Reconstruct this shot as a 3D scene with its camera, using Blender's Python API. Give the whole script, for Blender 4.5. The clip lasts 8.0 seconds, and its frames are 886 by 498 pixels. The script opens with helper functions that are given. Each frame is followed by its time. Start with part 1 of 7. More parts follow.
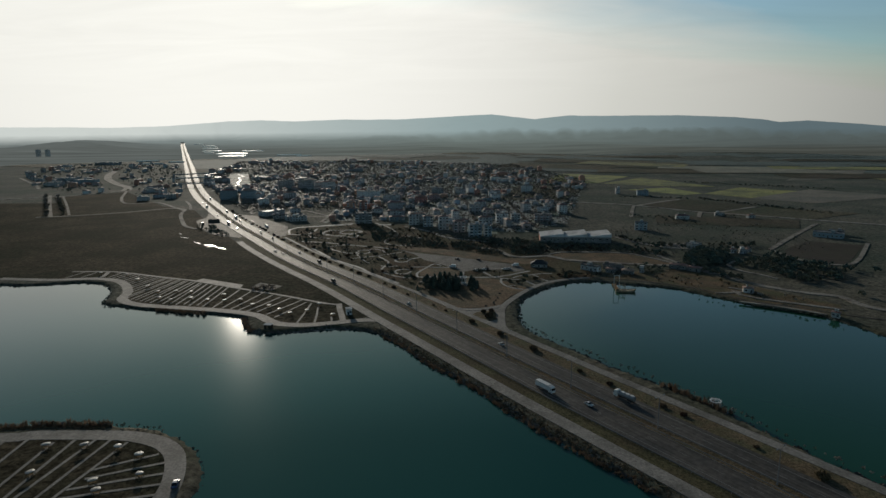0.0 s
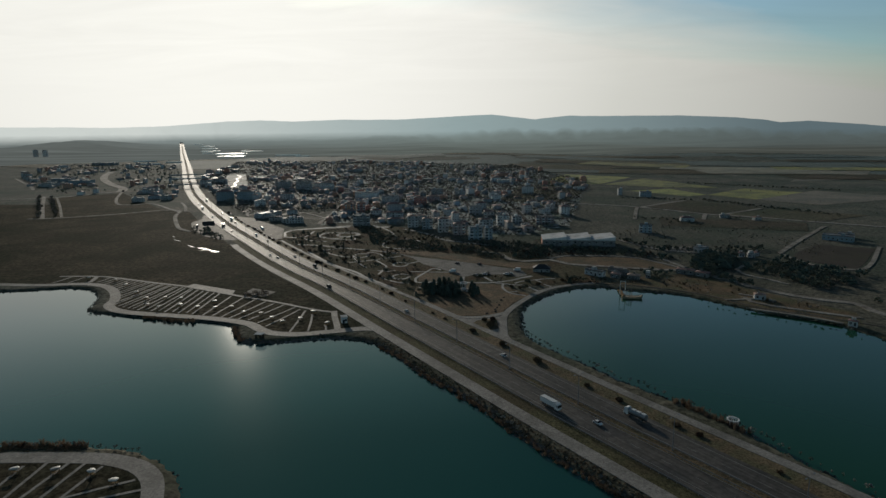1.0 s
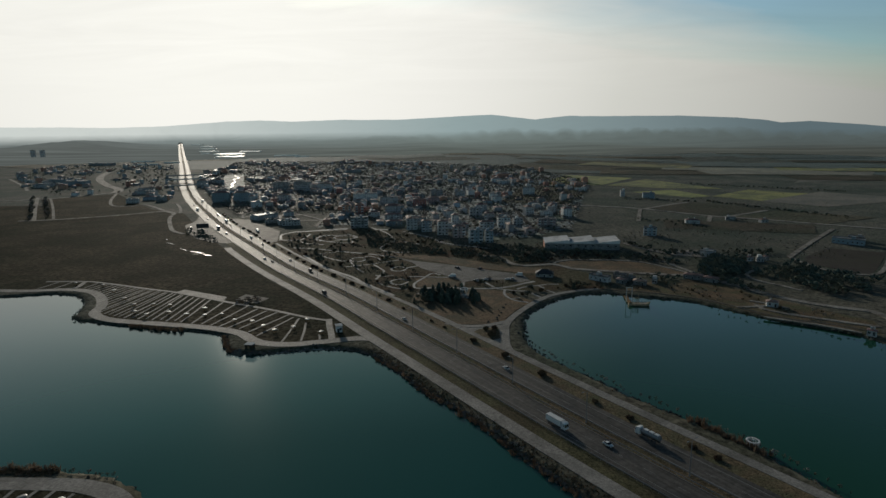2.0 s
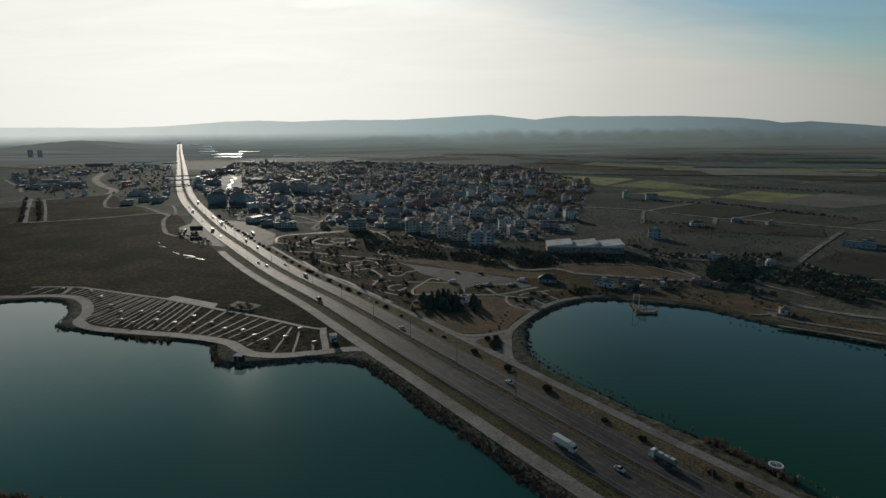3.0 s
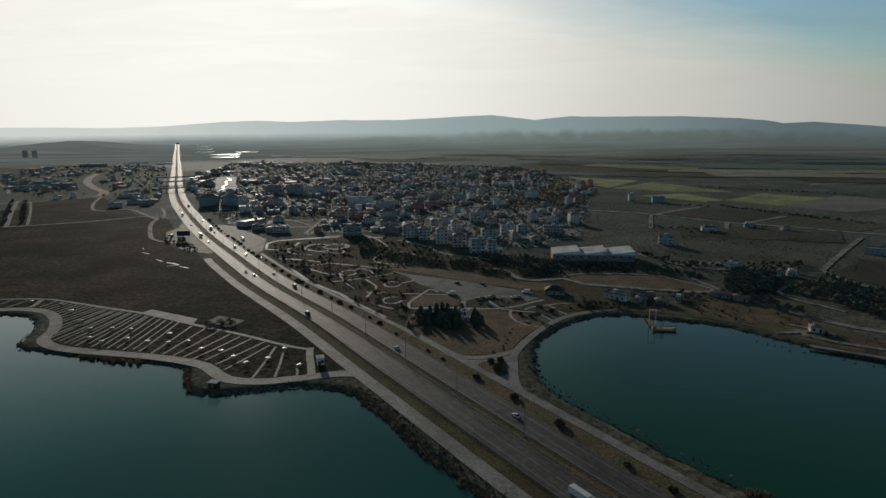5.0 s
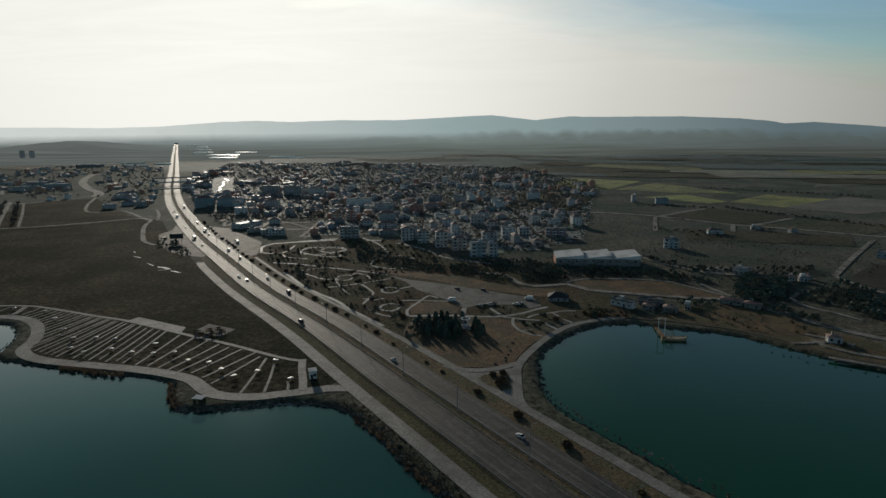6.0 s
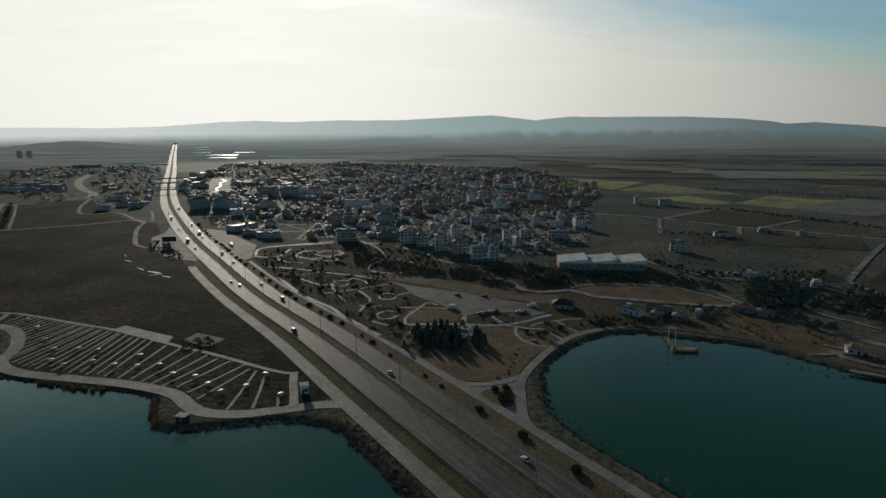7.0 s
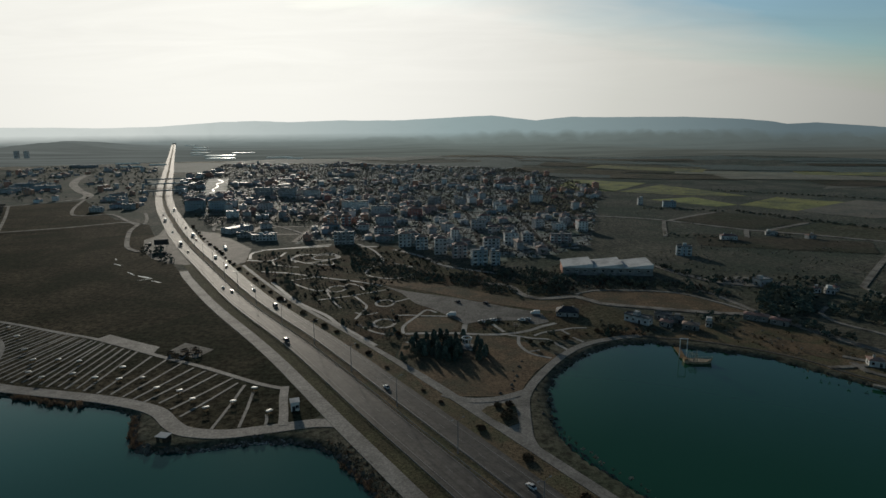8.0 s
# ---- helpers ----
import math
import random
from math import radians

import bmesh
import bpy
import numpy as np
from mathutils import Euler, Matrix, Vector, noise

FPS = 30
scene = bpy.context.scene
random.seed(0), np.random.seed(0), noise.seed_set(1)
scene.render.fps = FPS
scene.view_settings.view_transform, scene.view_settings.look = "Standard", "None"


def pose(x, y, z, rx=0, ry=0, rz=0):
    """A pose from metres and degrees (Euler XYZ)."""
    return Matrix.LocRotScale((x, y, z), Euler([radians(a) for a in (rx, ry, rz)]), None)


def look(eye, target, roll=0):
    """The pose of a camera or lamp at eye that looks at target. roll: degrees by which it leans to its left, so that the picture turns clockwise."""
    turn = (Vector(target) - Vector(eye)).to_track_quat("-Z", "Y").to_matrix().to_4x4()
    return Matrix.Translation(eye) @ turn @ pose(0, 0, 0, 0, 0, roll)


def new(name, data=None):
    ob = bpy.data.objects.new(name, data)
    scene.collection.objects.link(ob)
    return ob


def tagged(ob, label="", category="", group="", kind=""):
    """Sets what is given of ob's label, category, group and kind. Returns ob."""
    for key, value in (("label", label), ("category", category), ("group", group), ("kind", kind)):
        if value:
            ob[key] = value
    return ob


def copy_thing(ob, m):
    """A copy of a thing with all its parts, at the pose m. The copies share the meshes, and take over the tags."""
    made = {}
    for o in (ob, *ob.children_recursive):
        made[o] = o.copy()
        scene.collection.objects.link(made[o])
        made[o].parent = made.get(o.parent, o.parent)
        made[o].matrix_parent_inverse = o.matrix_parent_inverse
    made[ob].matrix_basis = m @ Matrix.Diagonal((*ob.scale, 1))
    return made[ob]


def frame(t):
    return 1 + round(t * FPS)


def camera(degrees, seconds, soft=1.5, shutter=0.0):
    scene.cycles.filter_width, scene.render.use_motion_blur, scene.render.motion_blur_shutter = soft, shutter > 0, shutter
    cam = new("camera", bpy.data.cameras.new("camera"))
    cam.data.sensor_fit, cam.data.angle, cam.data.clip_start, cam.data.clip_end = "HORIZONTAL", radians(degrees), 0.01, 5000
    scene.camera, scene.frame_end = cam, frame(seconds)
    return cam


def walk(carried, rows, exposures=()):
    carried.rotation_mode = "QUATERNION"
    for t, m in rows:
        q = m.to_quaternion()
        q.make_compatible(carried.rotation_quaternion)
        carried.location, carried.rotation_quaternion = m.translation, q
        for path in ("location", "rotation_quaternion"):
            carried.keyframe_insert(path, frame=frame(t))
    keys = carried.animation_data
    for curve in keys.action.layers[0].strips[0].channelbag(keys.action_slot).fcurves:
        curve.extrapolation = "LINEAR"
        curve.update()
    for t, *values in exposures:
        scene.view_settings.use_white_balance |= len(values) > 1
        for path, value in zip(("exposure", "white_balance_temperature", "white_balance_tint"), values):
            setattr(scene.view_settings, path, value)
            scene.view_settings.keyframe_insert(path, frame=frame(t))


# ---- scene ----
# ---------------------------------------------------------------- camera and walk
cam = camera(73.18, 8.0, soft=1.5)


def flight_row(t, x, y, z, yaw, pitch, roll):
    eye = Vector((x, y, z))
    ahead = Vector((-math.sin(yaw) * math.cos(pitch), math.cos(yaw) * math.cos(pitch), math.sin(pitch)))
    return t, look(eye, eye + ahead * 50, math.degrees(roll))


PATH = [
    flight_row(0.0, 0.34, -0.57, 104.88, 0.0249, -0.2034, -0.0105),
    flight_row(2.0, 0.23, 28.55, 104.81, 0.0245, -0.2029, -0.0100),
    flight_row(4.0, 0.07, 57.73, 104.72, 0.0241, -0.2024, -0.0094),
    flight_row(6.0, -0.15, 86.96, 104.62, 0.0237, -0.2019, -0.0088),
    flight_row(8.0, -0.42, 116.25, 104.51, 0.0233, -0.2014, -0.0083),
]
walk(cam, PATH)

# ---------------------------------------------------------------- light
SUN_AZIMUTH = -20.9   # degrees from +y, to the left
SUN_HEIGHT = 13.1
sun_way = Vector((math.sin(radians(SUN_AZIMUTH)) * math.cos(radians(SUN_HEIGHT)),
                  math.cos(radians(SUN_AZIMUTH)) * math.cos(radians(SUN_HEIGHT)), math.sin(radians(SUN_HEIGHT))))
sun_data = bpy.data.lights.new("sun", "SUN")
sun_data.energy, sun_data.angle, sun_data.color = 2.3, radians(2.0), (1.0, 0.91, 0.77)
sun = new("sun", sun_data)
sun.matrix_world = look(sun_way * 100, (0, 0, 0))


def node(tree, kind, **values):
    n = tree.nodes.new(kind)
    for key, value in values.items():
        if key in n.inputs:
            n.inputs[key].default_value = value
    return n


def ramp(tree, stops, source):
    r = tree.nodes.new("ShaderNodeValToRGB")
    el = r.color_ramp.elements
    while len(el) < len(stops):
        el.new(0.5)
    for e, (p, c) in zip(el, stops):
        e.position, e.color = p, (*c, 1)
    tree.links.new(source, r.inputs[0])
    return r.outputs[0]


def maths(tree, op, a, b=None, clamp=False):
    m = tree.nodes.new("ShaderNodeMath")
    m.operation, m.use_clamp = op, clamp
    for i, v in enumerate((a, b)):
        if v is None:
            continue
        if isinstance(v, (int, float)):
            m.inputs[i].default_value = v
        else:
            tree.links.new(v, m.inputs[i])
    return m.outputs[0]


def mixed(tree, fac, a, b, mode="MIX"):
    m = tree.nodes.new("ShaderNodeMix")
    m.data_type, m.blend_type = "RGBA", mode
    for i, v in ((0, fac), (6, a), (7, b)):
        if isinstance(v, (int, float)):
            m.inputs[i].default_value = v
        elif isinstance(v, tuple):
            m.inputs[i].default_value = (*v, 1)
        else:
            tree.links.new(v, m.inputs[i])
    return m.outputs[2]


def build_world():
    """A Nishita sky with a sheet of thin cloud that brightens towards the sun, and again opposite it as added fill."""
    w = bpy.data.worlds.new("sky")
    scene.world = w
    w.use_nodes = True
    t = w.node_tree
    t.nodes.clear()
    sky = t.nodes.new("ShaderNodeTexSky")
    sky.sky_type, sky.sun_disc = "NISHITA", False
    sky.sun_elevation, sky.sun_rotation = radians(SUN_HEIGHT), radians(SUN_AZIMUTH)
    sky.air_density, sky.dust_density, sky.ozone_density = 1.0, 1.0, 1.5
    coord = t.nodes.new("ShaderNodeTexCoord")
    dot = t.nodes.new("ShaderNodeVectorMath")
    dot.operation = "DOT_PRODUCT"
    t.links.new(coord.outputs["Generated"], dot.inputs[0])
    dot.inputs[1].default_value = sun_way
    near_sun = dot.outputs["Value"]
    sep = t.nodes.new("ShaderNodeSeparateXYZ")
    t.links.new(coord.outputs["Generated"], sep.inputs[0])
    # clouds lie on a high level sheet: divide by the height of the way
    lift = maths(t, "ADD", maths(t, "MAXIMUM", sep.outputs[2], 0.0), 0.09)
    flat = t.nodes.new("ShaderNodeCombineXYZ")
    t.links.new(maths(t, "DIVIDE", sep.outputs[0], lift), flat.inputs[0])
    t.links.new(maths(t, "DIVIDE", sep.outputs[1], lift), flat.inputs[1])
    streak = t.nodes.new("ShaderNodeMapping")
    streak.inputs["Scale"].default_value = (0.45, 0.9, 1)
    streak.inputs["Rotation"].default_value = (0, 0, radians(25))
    t.links.new(flat.outputs[0], streak.inputs[0])
    n1 = node(t, "ShaderNodeTexNoise", Scale=0.8, Detail=8.0, Roughness=0.55, Distortion=0.6)
    t.links.new(streak.outputs[0], n1.inputs["Vector"])
    cover = maths(t, "MULTIPLY", maths(t, "SUBTRACT", near_sun, 0.79), 4.4)
    # close to the horizon the sheet is seen edge on and melts into haze
    clear = maths(t, "MULTIPLY", maths(t, "SUBTRACT", sep.outputs[2], 0.03), 7.0, True)
    cover = maths(t, "ADD", cover, maths(t, "MULTIPLY", maths(t, "MULTIPLY", maths(t, "SUBTRACT", n1.outputs[0], 0.5), 1.9), clear))
    low = maths(t, "POWER", maths(t, "SUBTRACT", 1.0, maths(t, "MULTIPLY", maths(t, "MAXIMUM", sep.outputs[2], 0.0), 4.0), True), 2.0)
    cover = maths(t, "ADD", cover, maths(t, "MULTIPLY", low, 2.7), True)
    # first two stops: unseen sky behind the camera, raised to fill facing walls
    glow = ramp(t, [(0.0, (0.90, 0.97, 1.02)), (0.3, (0.72, 0.77, 0.80)), (0.52, (0.355, 0.36, 0.335)), (0.8, (0.63, 0.63, 0.58)), (0.93, (0.865, 0.855, 0.80)), (1.0, (0.98, 0.97, 0.905))],
                maths(t, "MAXIMUM", near_sun, 0.0))
    high = maths(t, "SUBTRACT", 1.0, maths(t, "MULTIPLY", maths(t, "SUBTRACT", sep.outputs[2], 0.25, True), 2.6), True)
    high = maths(t, "MAXIMUM", high, 0.42)
    n2 = node(t, "ShaderNodeTexNoise", Scale=1.3, Detail=7.0, Roughness=0.6, Distortion=0.8)
    t.links.new(streak.outputs[0], n2.inputs["Vector"])
    high = maths(t, "MULTIPLY", high, maths(t, "ADD", maths(t, "MULTIPLY", maths(t, "MULTIPLY", maths(t, "SUBTRACT", n2.outputs[0], 0.5), 0.40), clear), 0.99))
    thin = t.nodes.new("ShaderNodeVectorMath")
    thin.operation = "SCALE"
    blue = maths(t, "MULTIPLY", maths(t, "SUBTRACT", sep.outputs[2], 0.22), 5.0, True)
    glow = mixed(t, 1.0, glow, mixed(t, blue, (1.0, 1.0, 1.0), (0.42, 0.86, 0.95)), "MULTIPLY")
    t.links.new(glow, thin.inputs[0])
    t.links.new(high, thin.inputs["Scale"])
    glow = thin.outputs[0]
    body = t.nodes.new("ShaderNodeVectorMath")
    body.operation = "SCALE"
    cool = mixed(t, 1.0, sky.outputs[0], (0.74, 0.93, 1.02), "MULTIPLY")
    t.links.new(cool, body.inputs[0])
    t.links.new(maths(t, "MULTIPLY", high, 0.084), body.inputs["Scale"])
    colour = mixed(t, cover, body.outputs[0], glow)
    bg = node(t, "ShaderNodeBackground", Strength=1.0)
    t.links.new(colour, bg.inputs[0])
    out = t.nodes.new("ShaderNodeOutputWorld")
    t.links.new(bg.outputs[0], out.inputs[0])


build_world()
scene.view_settings.exposure = 0.0

# ---------------------------------------------------------------- materials


def material(name, dark, light, scale=1.0, rough=0.9, spots=None, spot_scale=0.1, spot_cut=(0.45, 0.65), bump=0.3, bump_scale=4.0,
             vary=0.0, metal=0.0, specular=0.0, mottle=0.0, haze_sheen=0.0, through_light=0.0):
    """Two colours mixed by fine and by coarse noise in metres, with spots of a third one, relief, and a change from piece to piece."""
    m = bpy.data.materials.new(name)
    m.use_nodes = True
    t = m.node_tree
    b = t.nodes["Principled BSDF"]
    b.inputs["Roughness"].default_value, b.inputs["Metallic"].default_value = rough, metal
    b.inputs["Specular IOR Level"].default_value = specular
    # bluish sheen at grazing angles stands in for haze on distant ground
    if haze_sheen:
        b.inputs["Sheen Weight"].default_value, b.inputs["Sheen Roughness"].default_value = haze_sheen, 0.3
        b.inputs["Sheen Tint"].default_value = (0.55, 0.82, 1.0, 1)
    geo = t.nodes.new("ShaderNodeNewGeometry")
    fine = node(t, "ShaderNodeTexNoise", Scale=scale, Detail=6.0, Roughness=0.65)
    coarse = node(t, "ShaderNodeTexNoise", Scale=scale * 0.13, Detail=4.0, Roughness=0.6)
    for n in (fine, coarse):
        t.links.new(geo.outputs["Position"], n.inputs["Vector"])
    blend = maths(t, "ADD", maths(t, "MULTIPLY", fine.outputs[0], 0.55), maths(t, "MULTIPLY", coarse.outputs[0], 0.45))
    blend = maths(t, "MULTIPLY", maths(t, "SUBTRACT", blend, 0.36), 3.5, True)
    colour = mixed(t, blend, dark, light)
    if spots:
        patch = node(t, "ShaderNodeTexNoise", Scale=spot_scale, Detail=5.0, Roughness=0.6, Distortion=0.4)
        t.links.new(geo.outputs["Position"], patch.inputs["Vector"])
        lo, hi = spot_cut
        f = maths(t, "DIVIDE", maths(t, "SUBTRACT", patch.outputs[0], lo), hi - lo, True)
        colour = mixed(t, f, colour, spots)
    if mottle:
        tuft = node(t, "ShaderNodeTexNoise", Scale=scale * 2.2, Detail=5.0, Roughness=0.75, Distortion=0.3)
        t.links.new(geo.outputs["Position"], tuft.inputs["Vector"])
        f = maths(t, "MULTIPLY", maths(t, "SUBTRACT", tuft.outputs[0], 0.38), 4.2, True)
        v = maths(t, "ADD", maths(t, "MULTIPLY", f, mottle * 1.3), 1 - mottle * 0.75)
        grey = t.nodes.new("ShaderNodeCombineColor")
        for k in range(3):
            t.links.new(v, grey.inputs[k])
        colour = mixed(t, 1.0, colour, grey.outputs[0], "MULTIPLY")
    if vary:
        info = t.nodes.new("ShaderNodeObjectInfo")
        hsv = node(t, "ShaderNodeHueSaturation")
        t.links.new(maths(t, "ADD", maths(t, "MULTIPLY", info.outputs["Random"], vary), 1 - vary / 2), hsv.inputs["Value"])
        t.links.new(maths(t, "ADD", maths(t, "MULTIPLY", info.outputs["Random"], 0.04), 0.48), hsv.inputs["Hue"])
        t.links.new(colour, hsv.inputs["Color"])
        colour = hsv.outputs[0]
    t.links.new(colour, b.inputs["Base Color"])
    if bump:
        n = node(t, "ShaderNodeTexNoise", Scale=bump_scale, Detail=5.0)
        t.links.new(geo.outputs["Position"], n.inputs["Vector"])
        bp = node(t, "ShaderNodeBump", Strength=bump, Distance=0.3)
        t.links.new(n.outputs[0], bp.inputs["Height"])
        t.links.new(bp.outputs[0], b.inputs["Normal"])
    if through_light:
        leaf = t.nodes.new("ShaderNodeBsdfTranslucent")
        t.links.new(colour, leaf.inputs[0])
        both = t.nodes.new("ShaderNodeMixShader")
        both.inputs[0].default_value = through_light
        t.links.new(b.outputs[0], both.inputs[1])
        t.links.new(leaf.outputs[0], both.inputs[2])
        t.links.new(both.outputs[0], t.nodes["Material Output"].inputs[0])
    return m


def water_material(name, deep, pale):
    m = bpy.data.materials.new(name)
    m.use_nodes = True
    t = m.node_tree
    b = t.nodes["Principled BSDF"]
    b.inputs["IOR"].default_value = 1.33
    b.inputs["Roughness"].default_value = 0.075
    geo = t.nodes.new("ShaderNodeNewGeometry")
    n = node(t, "ShaderNodeTexNoise", Scale=0.012, Detail=3.0)
    t.links.new(geo.outputs["Position"], n.inputs["Vector"])
    t.links.new(mixed(t, n.outputs[0], deep, pale), b.inputs["Base Color"])
    ripple = node(t, "ShaderNodeTexNoise", Scale=0.9, Detail=4.0, Roughness=0.6)
    broad = node(t, "ShaderNodeTexNoise", Scale=0.05, Detail=2.0)
    stretch = t.nodes.new("ShaderNodeMapping")
    stretch.inputs["Scale"].default_value = (1.0, 0.45, 1.0)
    t.links.new(geo.outputs["Position"], stretch.inputs[0])
    t.links.new(stretch.outputs[0], ripple.inputs["Vector"])
    t.links.new(geo.outputs["Position"], broad.inputs["Vector"])
    bp = node(t, "ShaderNodeBump", Strength=0.016, Distance=0.1)
    t.links.new(maths(t, "MULTIPLY", ripple.outputs[0], broad.outputs[0]), bp.inputs["Height"])
    t.links.new(bp.outputs[0], b.inputs["Normal"])
    return m


def plain(name, colour, rough=0.5, metal=0.0, specular=0.5, vary=0.0):
    return material(name, tuple(c * 0.82 for c in colour), colour, scale=2.0, rough=rough, bump=0.05, metal=metal, specular=specular, vary=vary)


def backdrop_material(name, crest, foot, plain_by):
    """The far distance, glowing: open plain, foot of the range and crest, with haze painted into a colour each towards
    the sun, ahead, and away from it.
    """
    m = bpy.data.materials.new(name)
    m.use_nodes = True
    t = m.node_tree
    t.nodes.clear()
    geo = t.nodes.new("ShaderNodeNewGeometry")
    sep = t.nodes.new("ShaderNodeSeparateXYZ")
    t.links.new(geo.outputs["Position"], sep.inputs[0])
    n = node(t, "ShaderNodeTexNoise", Scale=0.007, Detail=7.0, Roughness=0.62, Distortion=0.5)
    strips = node(t, "ShaderNodeTexNoise", Scale=0.0016, Detail=5.0, Roughness=0.6, Distortion=0.3)
    wide = t.nodes.new("ShaderNodeMapping")
    wide.inputs["Scale"].default_value = (1.0, 4.5, 1.0)
    wide.inputs["Rotation"].default_value = (0, 0, radians(8))
    t.links.new(geo.outputs["Position"], wide.inputs[0])
    t.links.new(geo.outputs["Position"], n.inputs["Vector"])
    t.links.new(wide.outputs[0], strips.inputs["Vector"])
    # sunward brightening painted in: lighter colours to the left, darker to the right
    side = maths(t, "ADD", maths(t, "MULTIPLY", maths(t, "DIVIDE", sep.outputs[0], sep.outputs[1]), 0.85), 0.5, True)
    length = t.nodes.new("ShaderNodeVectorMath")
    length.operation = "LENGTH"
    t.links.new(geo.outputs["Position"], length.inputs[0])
    # painted haze: colour shifts from plain to foot to crest with distance
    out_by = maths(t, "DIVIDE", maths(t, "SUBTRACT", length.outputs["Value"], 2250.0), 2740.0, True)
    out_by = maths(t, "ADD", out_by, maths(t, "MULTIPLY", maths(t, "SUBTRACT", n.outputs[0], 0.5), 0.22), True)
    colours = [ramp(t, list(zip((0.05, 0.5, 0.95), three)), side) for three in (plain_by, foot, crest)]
    patch = maths(t, "ADD", maths(t, "MULTIPLY", strips.outputs[0], 1.7), 0.15)
    field = t.nodes.new("ShaderNodeVectorMath")
    field.operation = "SCALE"
    t.links.new(colours[0], field.inputs[0])
    t.links.new(patch, field.inputs["Scale"])
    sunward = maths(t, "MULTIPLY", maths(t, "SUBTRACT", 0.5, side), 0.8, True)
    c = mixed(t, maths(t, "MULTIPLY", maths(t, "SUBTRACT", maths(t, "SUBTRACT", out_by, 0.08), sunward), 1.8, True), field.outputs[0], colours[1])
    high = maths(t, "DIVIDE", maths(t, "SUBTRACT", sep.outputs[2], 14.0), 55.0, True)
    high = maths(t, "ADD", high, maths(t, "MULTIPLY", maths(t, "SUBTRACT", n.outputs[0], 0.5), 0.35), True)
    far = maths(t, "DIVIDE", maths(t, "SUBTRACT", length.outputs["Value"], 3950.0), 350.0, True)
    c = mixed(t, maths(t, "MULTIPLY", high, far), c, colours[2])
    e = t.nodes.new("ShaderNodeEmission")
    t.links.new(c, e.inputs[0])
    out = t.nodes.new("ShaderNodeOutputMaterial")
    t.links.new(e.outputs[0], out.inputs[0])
    return m


